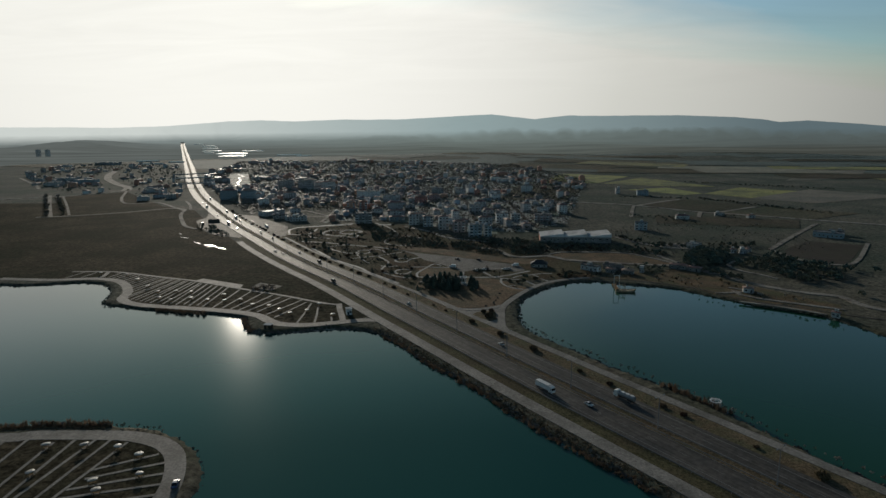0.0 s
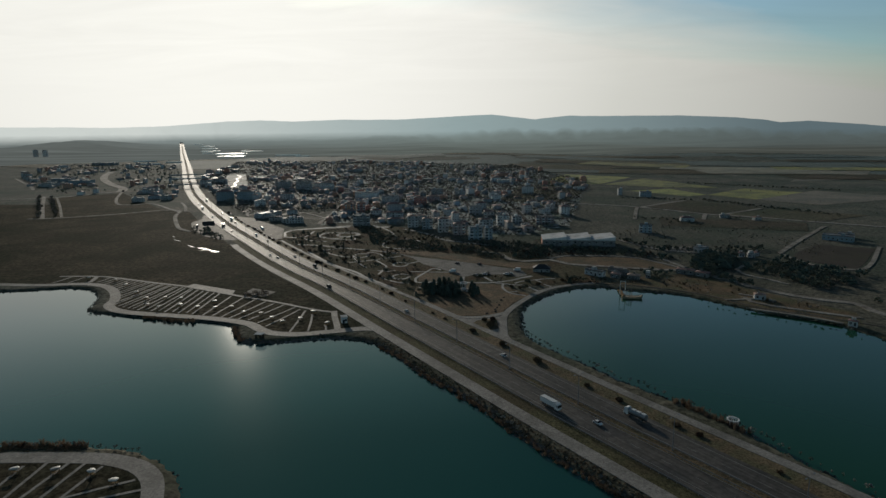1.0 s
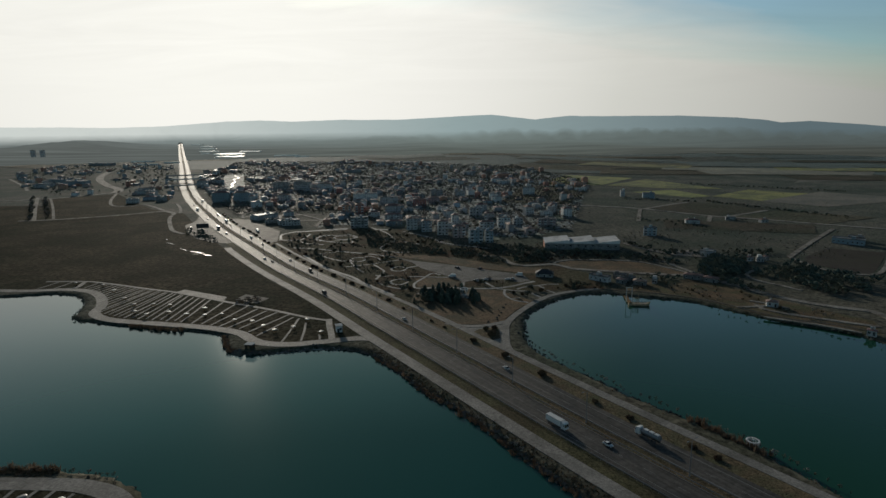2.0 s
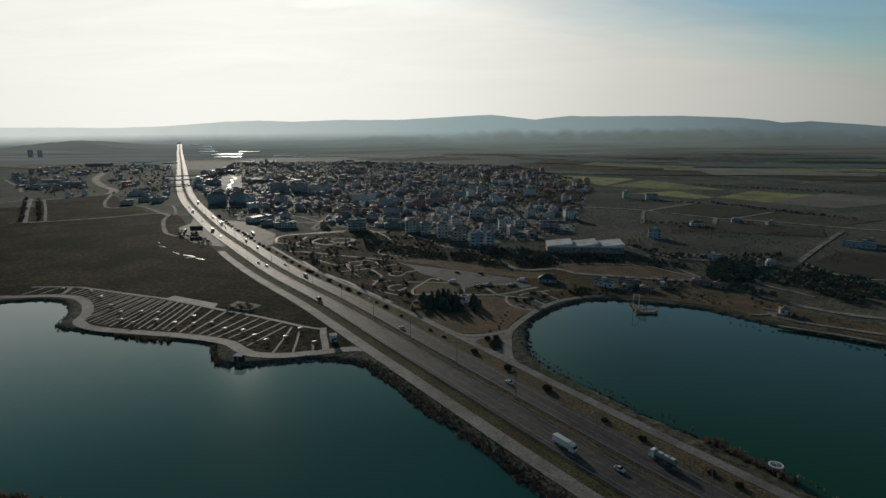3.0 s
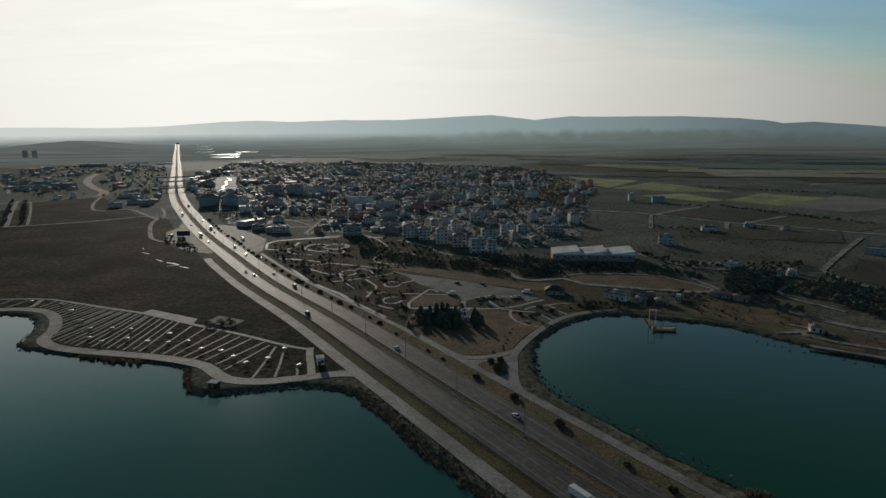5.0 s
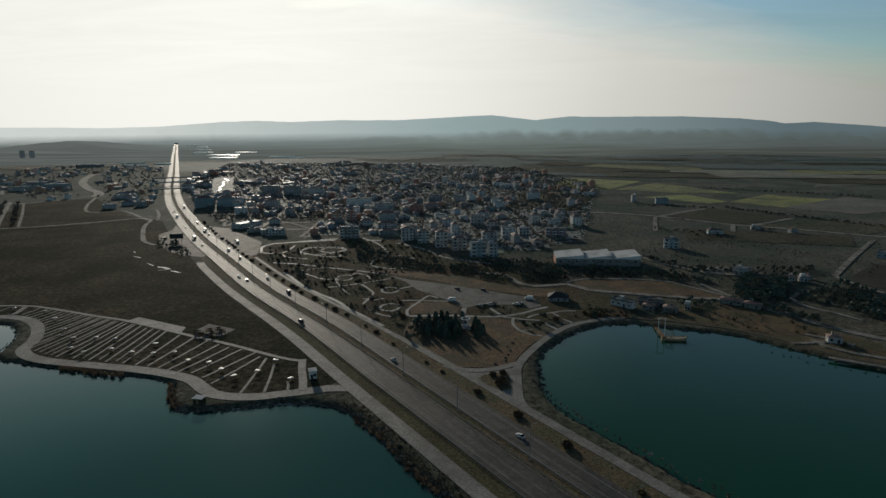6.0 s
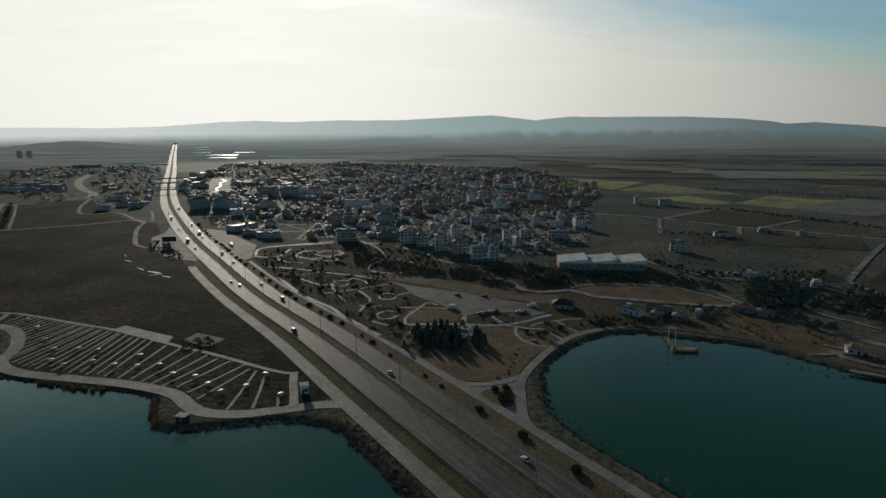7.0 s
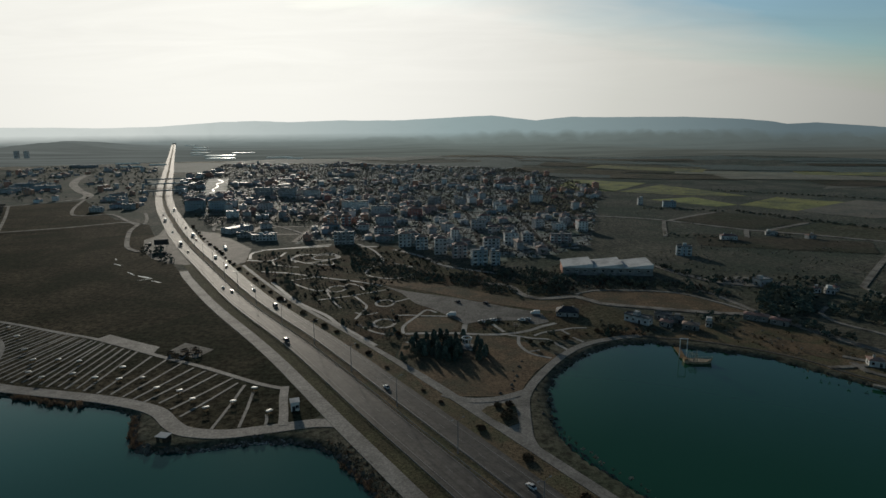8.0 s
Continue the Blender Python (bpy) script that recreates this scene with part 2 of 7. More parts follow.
M = {
    "ground": material("dry_grass_ground", (0.06413, 0.06156, 0.04489), (0.1821, 0.1602, 0.118), scale=0.16, spots=(0.07182, 0.07823, 0.05258), spot_scale=0.010, spot_cut=(0.42, 0.60), bump=0.6, bump_scale=1.2, specular=0.012, mottle=0.8, haze_sheen=0.03),
    "meadow": material("dark_meadow", (0.03714, 0.03488, 0.02256), (0.1092, 0.08915, 0.05866), scale=0.16, spots=(0.03605, 0.03876, 0.02346), spot_scale=0.016, spot_cut=(0.45, 0.60), bump=0.6, bump_scale=1.2, specular=0.006, mottle=0.9),
    "verge": material("verge_grass", (0.07539, 0.0621, 0.03992), (0.2173, 0.1597, 0.09757), scale=0.5, spots=(0.102, 0.102, 0.05766), spot_scale=0.07, bump=0.6, bump_scale=2.0, specular=0.04, mottle=0.7),
    "lawn": material("brown_lawn", (0.09872, 0.06979, 0.04546), (0.2277, 0.1561, 0.09405), scale=0.4, spots=(0.09412, 0.08613, 0.05643), spot_scale=0.05, bump=0.4, bump_scale=2.0, specular=0.05, mottle=0.55),
    "asphalt": material("worn_asphalt", (0.07225, 0.06772, 0.06129), (0.1138, 0.1055, 0.09516), scale=0.25, rough=0.66, spots=(0.05534, 0.05513, 0.05484), spot_scale=0.06, spot_cut=(0.5, 0.7), bump=0.1, bump_scale=6, specular=0.075, mottle=0.35),
    "gravel": material("gravel", (0.08236, 0.07714, 0.06719), (0.13, 0.1214, 0.1062), scale=0.4, rough=0.72, spots=(0.06502, 0.06069, 0.05289), spot_scale=0.07, bump=0.3, specular=0.025, mottle=0.5),
    "paving": material("paving", (0.1885, 0.1794, 0.1612), (0.2925, 0.2756, 0.247), scale=0.5, rough=0.75, spots=(0.1534, 0.1456, 0.13), spot_scale=0.08, bump=0.15, bump_scale=5, specular=0.10, mottle=0.4),
    "dirt": material("dirt_track", (0.207, 0.1908, 0.1638), (0.333, 0.3078, 0.2655), scale=0.4, rough=0.9, spots=(0.117, 0.1035, 0.0855), spot_scale=0.09, specular=0.1, mottle=0.4),
    "line": plain("road_paint", (0.21, 0.21, 0.20), 0.7),
    "water": water_material("teal_lake_water", (0.0095, 0.064, 0.054), (0.0115, 0.077, 0.066)),
    "green_water": water_material("green_lake_water", (0.009, 0.060, 0.031), (0.012, 0.072, 0.039)),
    "rock": material("bank_rock", (0.064, 0.061, 0.054), (0.176, 0.160, 0.136), scale=1.5, bump=0.5, vary=0.4),
    "reed": material("dry_reed", (0.12, 0.082, 0.055), (0.25, 0.185, 0.13), scale=0.9, bump=0.3, through_light=0.25),
    "brown_leaf": material("brown_winter_leaf", (0.066, 0.0468, 0.03132), (0.165, 0.114, 0.07128), scale=1.5, vary=0.5, specular=0.1, through_light=0.35),
    "rubble": material("pale_rubble", (0.22, 0.21, 0.19), (0.45, 0.43, 0.40), scale=1.5, bump=0.5),
    "bark": material("bark", (0.039, 0.031, 0.023), (0.091, 0.073, 0.055), scale=4),
    "pine": material("pine_needles", (0.05525, 0.07963, 0.065), (0.1381, 0.1739, 0.1349), scale=1.5, vary=0.4, specular=0.1, through_light=0.2),
    "leaf": material("winter_leaf", (0.09688, 0.1063, 0.07812), (0.2344, 0.2265, 0.1641), scale=1.2, vary=0.6, specular=0.1, through_light=0.4),
    "twig": material("bare_twigs", (0.1955, 0.1782, 0.1552), (0.368, 0.3335, 0.2875), scale=2, vary=0.4, specular=0.05, through_light=0.4),
    "field": material("fallow_field", (0.082, 0.076, 0.055), (0.15, 0.132, 0.094), scale=0.10, spots=(0.06966, 0.081, 0.05507), spot_scale=0.01, vary=0.35, specular=0.03, mottle=0.6),
    "crop": material("spring_crop", (0.165, 0.165, 0.045), (0.30, 0.27, 0.075), scale=0.10, spots=(0.0984, 0.1025, 0.0451), spot_scale=0.02, vary=0.4, specular=0.10, mottle=0.4, haze_sheen=0.03),
    # grey-green field colour that stands in for haze over the far plain
    "wheat": material("winter_wheat", (0.0646, 0.0819, 0.06801), (0.1096, 0.1269, 0.105), scale=0.06, spots=(0.08649, 0.1038, 0.08649), spot_scale=0.006, vary=0.3, specular=0.06, mottle=0.5, haze_sheen=0.03),
    "straw": material("stubble", (0.150, 0.130, 0.085), (0.235, 0.200, 0.130), scale=0.10, spots=(0.125, 0.115, 0.075), spot_scale=0.015, vary=0.3, specular=0.12, mottle=0.4, haze_sheen=0.04),
    "soil": material("ploughed_soil", (0.0384, 0.0324, 0.0276), (0.0792, 0.066, 0.054), scale=0.1, spots=(0.054, 0.0504, 0.036), spot_scale=0.02, vary=0.4, specular=0.08),
    "steel": plain("galvanised_steel", (0.22, 0.225, 0.23), 0.75, 0.2, 0.2),
    "white_wall": material("pale_render", (0.47, 0.47, 0.46), (0.64, 0.64, 0.62), scale=0.6, rough=0.85, spots=(0.39, 0.39, 0.38), spot_scale=0.3, bump=0.1, vary=0.6, specular=0.1),
    "pink_wall": material("pink_render", (0.3995, 0.3145, 0.289), (0.544, 0.442, 0.3995), scale=0.6, rough=0.85, bump=0.1, vary=0.5, specular=0.1),
    "blue_wall": material("blue_grey_render", (0.238, 0.2975, 0.3315), (0.34, 0.408, 0.442), scale=0.6, rough=0.85, bump=0.1, vary=0.4, specular=0.1),
    "orange_wall": material("orange_render", (0.40, 0.20, 0.15), (0.52, 0.29, 0.21), scale=0.6, rough=0.85, bump=0.1, vary=0.4, specular=0.1),
    "grey_wall": material("grey_render", (0.33, 0.335, 0.33), (0.48, 0.48, 0.47), scale=0.6, rough=0.85, spots=(0.1951, 0.1951, 0.1863), spot_scale=0.3, bump=0.1, vary=0.7, specular=0.1),
    "tile": material("clay_tiles", (0.2238, 0.121, 0.0968), (0.363, 0.1997, 0.1549), scale=0.8, rough=0.75, spots=(0.1815, 0.1392, 0.121), spot_scale=0.3, bump=0.5, bump_scale=5, vary=0.6, specular=0.5),
    "slate": material("dark_slates", (0.030, 0.031, 0.034), (0.065, 0.066, 0.070), scale=0.8, rough=0.7, bump=0.4, bump_scale=5, specular=0.2),
    "flat_roof": material("flat_roof", (0.14, 0.14, 0.14), (0.28, 0.275, 0.265), scale=0.5, rough=0.6, spots=(0.10, 0.10, 0.10), spot_scale=0.3, vary=0.7, specular=0.3),
    "sheet": material("white_roof_sheet", (0.55, 0.55, 0.54), (0.70, 0.70, 0.68), scale=0.3, rough=0.45, spots=(0.42, 0.42, 0.41), spot_scale=0.1, bump=0.1),
    "glass": plain("window_glass", (0.02, 0.024, 0.028), 0.12, 0.0, 0.8),
    "white_paint": plain("white_paint", (0.70, 0.70, 0.68), 0.5, 0.0, 0.25),
    "dark_paint": plain("dark_paint", (0.03, 0.032, 0.036), 0.3),
    "blue_paint": plain("blue_paint", (0.04, 0.09, 0.22), 0.3),
    "red_paint": plain("red_paint", (0.25, 0.03, 0.025), 0.35),
    "grey_paint": plain("grey_paint", (0.25, 0.255, 0.26), 0.3, 0.3),
    "rubber": plain("rubber", (0.02, 0.02, 0.02), 0.8),
    "lamp_glass": plain("lamp_lens", (0.5, 0.48, 0.45), 0.2),
    "wood": material("weathered_wood", (0.16, 0.11, 0.065), (0.30, 0.215, 0.13), scale=3, rough=0.8),
    "distance": backdrop_material("painted_haze_distance", ((0.60, 0.64, 0.61), (0.285, 0.365, 0.37), (0.105, 0.145, 0.16)), ((0.20, 0.235, 0.23), (0.17, 0.21, 0.20), (0.088, 0.112, 0.112)),
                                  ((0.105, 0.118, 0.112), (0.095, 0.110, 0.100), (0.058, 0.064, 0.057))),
}


def road_wear(m, heading):
    """Wheel tracks and old repairs drawn out along the road."""
    t = m.node_tree
    b = t.nodes["Principled BSDF"]
    before = b.inputs["Base Color"].links[0].from_socket
    geo = t.nodes.new("ShaderNodeNewGeometry")
    lay = t.nodes.new("ShaderNodeMapping")
    lay.vector_type = "TEXTURE"
    lay.inputs["Rotation"].default_value = (0, 0, radians(heading))
    lay.inputs["Scale"].default_value = (60.0, 1.1, 1.0)
    t.links.new(geo.outputs["Position"], lay.inputs[0])
    n = node(t, "ShaderNodeTexNoise", Scale=1.0, Detail=4.0, Roughness=0.6)
    t.links.new(lay.outputs[0], n.inputs["Vector"])
    tone = ramp(t, [(0.32, (0.62, 0.62, 0.63)), (0.5, (1.0, 1.0, 1.0)), (0.68, (1.28, 1.27, 1.25))], n.outputs[0])
    t.links.new(mixed(t, 1.0, before, tone, "MULTIPLY"), b.inputs["Base Color"])


road_wear(M["asphalt"], 124.6)
M["glasshouse"] = plain("greenhouse_glass", (0.35, 0.36, 0.36), 0.16, 0.0, 1.0)
M["canvas"] = plain("faded_canvas", (0.42, 0.40, 0.36), 0.5, 0.0, 0.4, 0.9)
M["dull_slide"] = plain("dull_slide", (0.16, 0.16, 0.16), 0.85, 0.0, 0.1)
# town ground colour lightened to stand in for haze between the houses
M["town_ground"] = material("haze_lifted_town_ground", (0.178, 0.1843, 0.1676), (0.4189, 0.4148, 0.3772), scale=0.12, spots=(0.1571, 0.1843, 0.1362), spot_scale=0.02, spot_cut=(0.44, 0.60), bump=0.3, rough=0.8, specular=0.05, mottle=0.5, haze_sheen=0.03)
M["park_grass"] = material("park_grass", (0.055, 0.058, 0.036), (0.135, 0.118, 0.078), scale=0.25, spots=(0.1043, 0.077, 0.05217), spot_scale=0.03, spot_cut=(0.46, 0.62), bump=0.6, bump_scale=1.5, specular=0.01, mottle=0.8)
M["hull_wood"] = material("pale_wood", (0.30, 0.24, 0.17), (0.52, 0.43, 0.31), scale=3, rough=0.7, spots=(0.20, 0.15, 0.10), spot_scale=0.8, specular=0.2)
M["worn_paving"] = material("worn_paving", (0.145, 0.138, 0.124), (0.225, 0.212, 0.19), scale=0.4, rough=0.75, spots=(0.115, 0.11, 0.098), spot_scale=0.06, bump=0.2, bump_scale=4, specular=0.06, mottle=0.5)
M["footpath"] = material("pale_footpath", (0.27, 0.258, 0.235), (0.40, 0.385, 0.35), scale=0.5, rough=0.7, spots=(0.21, 0.2, 0.18), spot_scale=0.1, bump=0.15, bump_scale=5, specular=0.15, mottle=0.3)
M["puddle"] = plain("rippled_rainwater", (0.05, 0.055, 0.055), 0.2, 0.0, 0.5)
M["olive_verge"] = material("olive_verge_grass", (0.058, 0.056, 0.030), (0.135, 0.125, 0.068), scale=0.5, spots=(0.085, 0.07, 0.042), spot_scale=0.05, bump=0.6, bump_scale=2.0, specular=0.03, mottle=0.7)
M["dull_wall"] = material("weathered_grey_render", (0.17, 0.17, 0.165), (0.30, 0.295, 0.28), scale=0.6, rough=0.85, spots=(0.12, 0.115, 0.105), spot_scale=0.3, bump=0.1, vary=0.5, specular=0.1)
M["tin"] = material("pale_tin_roof", (0.40, 0.42, 0.43), (0.55, 0.57, 0.58), scale=0.4, rough=0.35, spots=(0.32, 0.32, 0.31), spot_scale=0.3, bump=0.1, specular=0.6)
M["wet"] = plain("shallow_water", (0.03, 0.035, 0.035), 0.1, 0.0, 1.0)

# ---------------------------------------------------------------- helpers


def mesh_of(name, verts, faces, mats, slots=None, smooth=False):
    me = bpy.data.meshes.new(name)
    me.from_pydata([tuple(v) for v in verts], [], faces)
    for m in (mats if isinstance(mats, (list, tuple)) else (mats,)):
        me.materials.append(m)
    if slots:
        me.polygons.foreach_set("material_index", slots)
    if smooth:
        me.polygons.foreach_set("use_smooth", [True] * len(me.polygons))
    me.update()
    return me


def put(name, me, parent=None, m=None, label=""):
    ob = new(name, me)
    if parent:
        ob.parent = parent
    if m is not None:
        ob.matrix_basis = m
    if label:
        tagged(ob, label)
    return ob


def part(name, bm, mat, parent, label=""):
    """Links a bmesh as one mesh object under a thing or a part."""
    me = bpy.data.meshes.new(name)
    bm.to_mesh(me)
    bm.free()
    for m in (mat if isinstance(mat, (list, tuple)) else (mat,)):
        me.materials.append(m)
    return put(name, me, parent, None, label)


def thing(name, label, category, group="", kind="", m=None):
    ob = new(name)
    ob.empty_display_size = 0.3
    if m is not None:
        ob.matrix_basis = m
    return tagged(ob, label, category, group, kind)


def box(bm, x0, x1, y0, y1, z0, z1, slot=0, taper=0.0):
    """A box, its top drawn in by taper on each side."""
    q = [bm.verts.new(v) for v in ((x0, y0, z0), (x1, y0, z0), (x1, y1, z0), (x0, y1, z0),
                                   (x0 + taper, y0 + taper, z1), (x1 - taper, y0 + taper, z1), (x1 - taper, y1 - taper, z1), (x0 + taper, y1 - taper, z1))]
    for f in ((3, 2, 1, 0), (4, 5, 6, 7), (0, 1, 5, 4), (1, 2, 6, 5), (2, 3, 7, 6), (3, 0, 4, 7)):
        bm.faces.new([q[i] for i in f]).material_index = slot
    return q


def tube(bm, a, b, r0, r1, n=8, caps=True):
    a, b = Vector(a), Vector(b)
    d = (b - a).normalized()
    u = d.orthogonal().normalized()
    v = d.cross(u)
    rings = []
    for p, r in ((a, r0), (b, r1)):
        rings.append([bm.verts.new(p + (u * math.cos(k * math.tau / n) + v * math.sin(k * math.tau / n)) * r) for k in range(n)])
    for k in range(n):
        bm.faces.new((rings[0][k], rings[0][(k + 1) % n], rings[1][(k + 1) % n], rings[1][k]))
    if caps:
        bm.faces.new(rings[0][::-1])
        bm.faces.new(rings[1])


def smooth_line(pts, step=4.0, closed=False):
    """A Catmull-Rom line through plan points."""
    p = [Vector((*q, 0)) for q in pts]
    n = len(p)
    out = []
    for i in range(n if closed else n - 1):
        if closed:
            a, b, c, d = p[i - 1], p[i], p[(i + 1) % n], p[(i + 2) % n]
        else:
            a, b, c, d = p[max(i - 1, 0)], p[i], p[i + 1], p[min(i + 2, n - 1)]
        k = max(1, min(60, int((c - b).length / step)))
        for j in range(k):
            s = j / k
            out.append(0.5 * ((2 * b) + (c - a) * s + (2 * a - 5 * b + 4 * c - d) * s * s + (3 * b - a - 3 * c + d) * s ** 3))
    if not closed:
        out.append(p[-1])
    return [(v.x, v.y) for v in out]


def normals(line, closed=False):
    n = len(line)
    out = []
    for i in range(n):
        a, b = (line[i - 1], line[(i + 1) % n]) if closed else (line[max(i - 1, 0)], line[min(i + 1, n - 1)])
        dx, dy = b[0] - a[0], b[1] - a[1]
        k = math.hypot(dx, dy) or 1
        out.append((dy / k, -dx / k))
    return out


def offset(line, by):
    """The line moved to its right; by is a number or a function of the place."""
    return [(x + nx * (by(x, y) if callable(by) else by), y + ny * (by(x, y) if callable(by) else by)) for (x, y), (nx, ny) in zip(line, normals(line))]


# ---------------------------------------------------------------- the lie of the land
WATER = -1.2

# shores of the two lakes and of the spit in the near one, going round
SHORE_WEST = [(-480, 330), (-420, 396), (-345, 398), (-300, 393), (-265, 401), (-248, 397), (-232, 380), (-224, 363), (-221, 351), (-212, 345),
              (-195, 340), (-178, 336.5), (-158, 331), (-146, 328.5), (-134, 327.5), (-127, 323.5), (-120, 319.5), (-116, 310), (-113.5, 303.5), (-108, 298),
              (-103, 296), (-95, 296), (-87, 297.5), (-76, 300.5), (-66, 303), (-57, 302), (-46, 298.5), (-37, 290), (-28.5, 278.5), (-18, 261.5), (-6, 245.5),
              (9, 226), (26, 198), (45, 173.5), (58, 157), (110, 82), (205, -60), (150, -170), (-100, -210), (-400, -120), (-480, 130)]
SPIT = [(-77, 150), (-78, 161), (-81.5, 170), (-87, 178.5), (-94.5, 186), (-104, 192), (-112, 195), (-126, 196.5), (-141, 197), (-153, 196), (-170, 194), (-235, 180), (-330, 150),
        (-400, 60), (-300, 10), (-150, 40), (-90, 110)]
SHORE_EAST = [(420, 200), (330, 225), (262, 250), (226, 276), (214, 291), (209, 307), (202, 323), (181, 338), (164, 354), (152, 368), (143, 378), (125, 386), (109, 391.5),
              (97, 399), (82, 397), (67, 389.5), (50.5, 371.5), (41, 357), (36.5, 342), (35, 323), (35.5, 306), (40.5, 292.5), (49, 280), (58.5, 266), (67.5, 251.5),
              (77, 240), (84, 231), (91.5, 221), (101, 206), (111.5, 185), (127, 160), (162, 108), (220, 20), (330, -20), (430, 60)]


def shore_gap(poly, x, y):
    """Distance to a closed line, above nought inside, for arrays of places."""
    p = np.array(poly, float)
    far = np.full(x.shape, 1e9)
    inside = np.zeros(x.shape, bool)
    for (ax, ay), (bx, by) in zip(p, np.roll(p, -1, 0)):
        dx, dy = bx - ax, by - ay
        s = np.clip(((x - ax) * dx + (y - ay) * dy) / (dx * dx + dy * dy), 0, 1)
        far = np.minimum(far, np.hypot(x - ax - s * dx, y - ay - s * dy))
        cross = (ay > y) != (by > y)
        with np.errstate(divide="ignore", invalid="ignore"):
            inside ^= cross & (x < (bx - ax) * (y - ay) / (by - ay if by != ay else 1e-9) + ax)
    return np.where(inside, far, -far)


WEST, EAST, ISLE = smooth_line(SHORE_WEST, 9, True), smooth_line(SHORE_EAST, 9, True), smooth_line(SPIT, 9, True)


def step(a, b, v):
    s = np.clip((v - a) / (b - a), 0, 1)
    return s * s * (3 - 2 * s)


def lake_depth(x, y):
    """How far a place lies inside the water, in metres along the ground."""
    west = np.minimum(shore_gap(WEST, x, y), -shore_gap(ISLE, x, y))
    d = np.maximum(west, shore_gap(EAST, x, y))
    return d + 0.7 * np.sin(x * 0.61 + 1.3 * np.sin(y * 0.37)) * np.sin(y * 0.53 + x * 0.11) + 0.4 * np.sin(x * 1.7 + y * 1.1)


def rise(x, y):
    """Far from the lakes the plain rolls, and lifts towards the hills, shaped to meet the skyline in the camera's view.
    """
    r = np.hypot(x, y)
    east = step(-0.35, -0.05, x / np.maximum(y, 1.0))
    roll = np.sin(x * 0.0031 + 0.8) * np.sin(y * 0.0043 + x * 0.0011) + 0.5 * np.sin(x * 0.0079 + y * 0.0023 + 2)
    hill = 44 * np.exp(-((x + 2080) / 300) ** 2 - ((y - 3330) / 420) ** 2)
    return hill + step(1200, 2900, r) * east * (7 + 9 * roll) + step(3000, 4950, r) * (6 + 26 * east)


def land(x, y):
    """The height of the ground."""
    x, y = np.asarray(x, float), np.asarray(y, float)
    d = lake_depth(x, y) if np.ndim(x) else lake_depth(x[None], y[None])[0]
    bank = np.clip(WATER - 0.55 * d, WATER - 3.5, 0.0)
    return bank + rise(x, y)


def height(x, y):
    return float(rise(np.array(x, float), np.array(y, float)))


def grown(start, stop, first, factor):
    out, s = [], first
    v = start
    while v < stop:
        v += s
        s *= factor
        out.append(v)
    return out


# the outline of the town
TOWN = [(-238, 700), (-150, 655), (-100, 668), (-48, 645), (20, 575), (70, 590), (118, 640), (165, 820), (250, 1170), (150, 1600), (-340, 1880), (-690, 1900), (-560, 1330),
        (-420, 1000), (-330, 850)]


def build_ground():
    xs = list(np.arange(-330, 260, 2.5))
    xs = [-v for v in grown(330, 5000, 4, 1.09)][::-1] + xs + [v for v in grown(257.5, 5000, 4, 1.09)]
    ys = list(np.arange(60, 440, 2.5))
    ys = [-v for v in grown(-60, 900, 5, 1.15)][::-1] + ys + grown(437.5, 5000, 4, 1.05)
    gx, gy = np.meshgrid(xs, ys)
    gz = land(gx, gy)
    rough = 0.10 * np.sin(gx * 0.9 + 2 * np.sin(gy * 0.21)) * np.sin(gy * 0.7 + 1.1 * np.sin(gx * 0.33))
    gz = gz - np.abs(rough) - 16.0 * step(2260, 2420, np.hypot(gx, gy)) * (gy > 0.55 * np.abs(gx))
    nx, ny = len(xs), len(ys)
    me = bpy.data.meshes.new("ground")
    co = np.stack([gx, gy, gz], -1).reshape(-1, 3)
    i = (np.arange(ny - 1)[:, None] * nx + np.arange(nx - 1)[None]).ravel()
    quads = np.stack([i, i + 1, i + nx + 1, i + nx], -1)
    me.vertices.add(len(co))
    me.vertices.foreach_set("co", co.ravel())
    me.loops.add(quads.size)
    me.loops.foreach_set("vertex_index", quads.ravel())
    me.polygons.add(len(quads))
    me.polygons.foreach_set("loop_start", np.arange(len(quads)) * 4)
    me.polygons.foreach_set("loop_total", np.full(len(quads), 4))
    me.polygons.foreach_set("use_smooth", np.ones(len(quads), bool))
    me.update(calc_edges=True)
    me.validate()
    me.materials.append(M["ground"])
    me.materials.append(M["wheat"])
    me.materials.append(M["town_ground"])
    cx, cy = gx[:-1, :-1].ravel(), gy[:-1, :-1].ravel()
    # far faces take the haze-tinted field colour
    hazed = (np.hypot(cx, cy) > 1500 + 250 * np.sin(cx * 0.004)) & (np.sin(cx * 0.0083 + 1.7 * np.sin(cy * 0.0031)) * np.sin(cy * 0.0107 + cx * 0.002) > -0.25)
    hazed &= cx / np.maximum(cy, 1.0) > -0.5
    me.polygons.foreach_set("material_index", np.where((shore_gap(TOWN, cx, cy) > 0) & ~((cx < -150) & (cy < 830)), 2, hazed.astype(np.int32)).astype(np.int32))
    tagged(put("ground", me), "dark dry winter grassland running out to the hills", "ground", kind="structure")


build_ground()

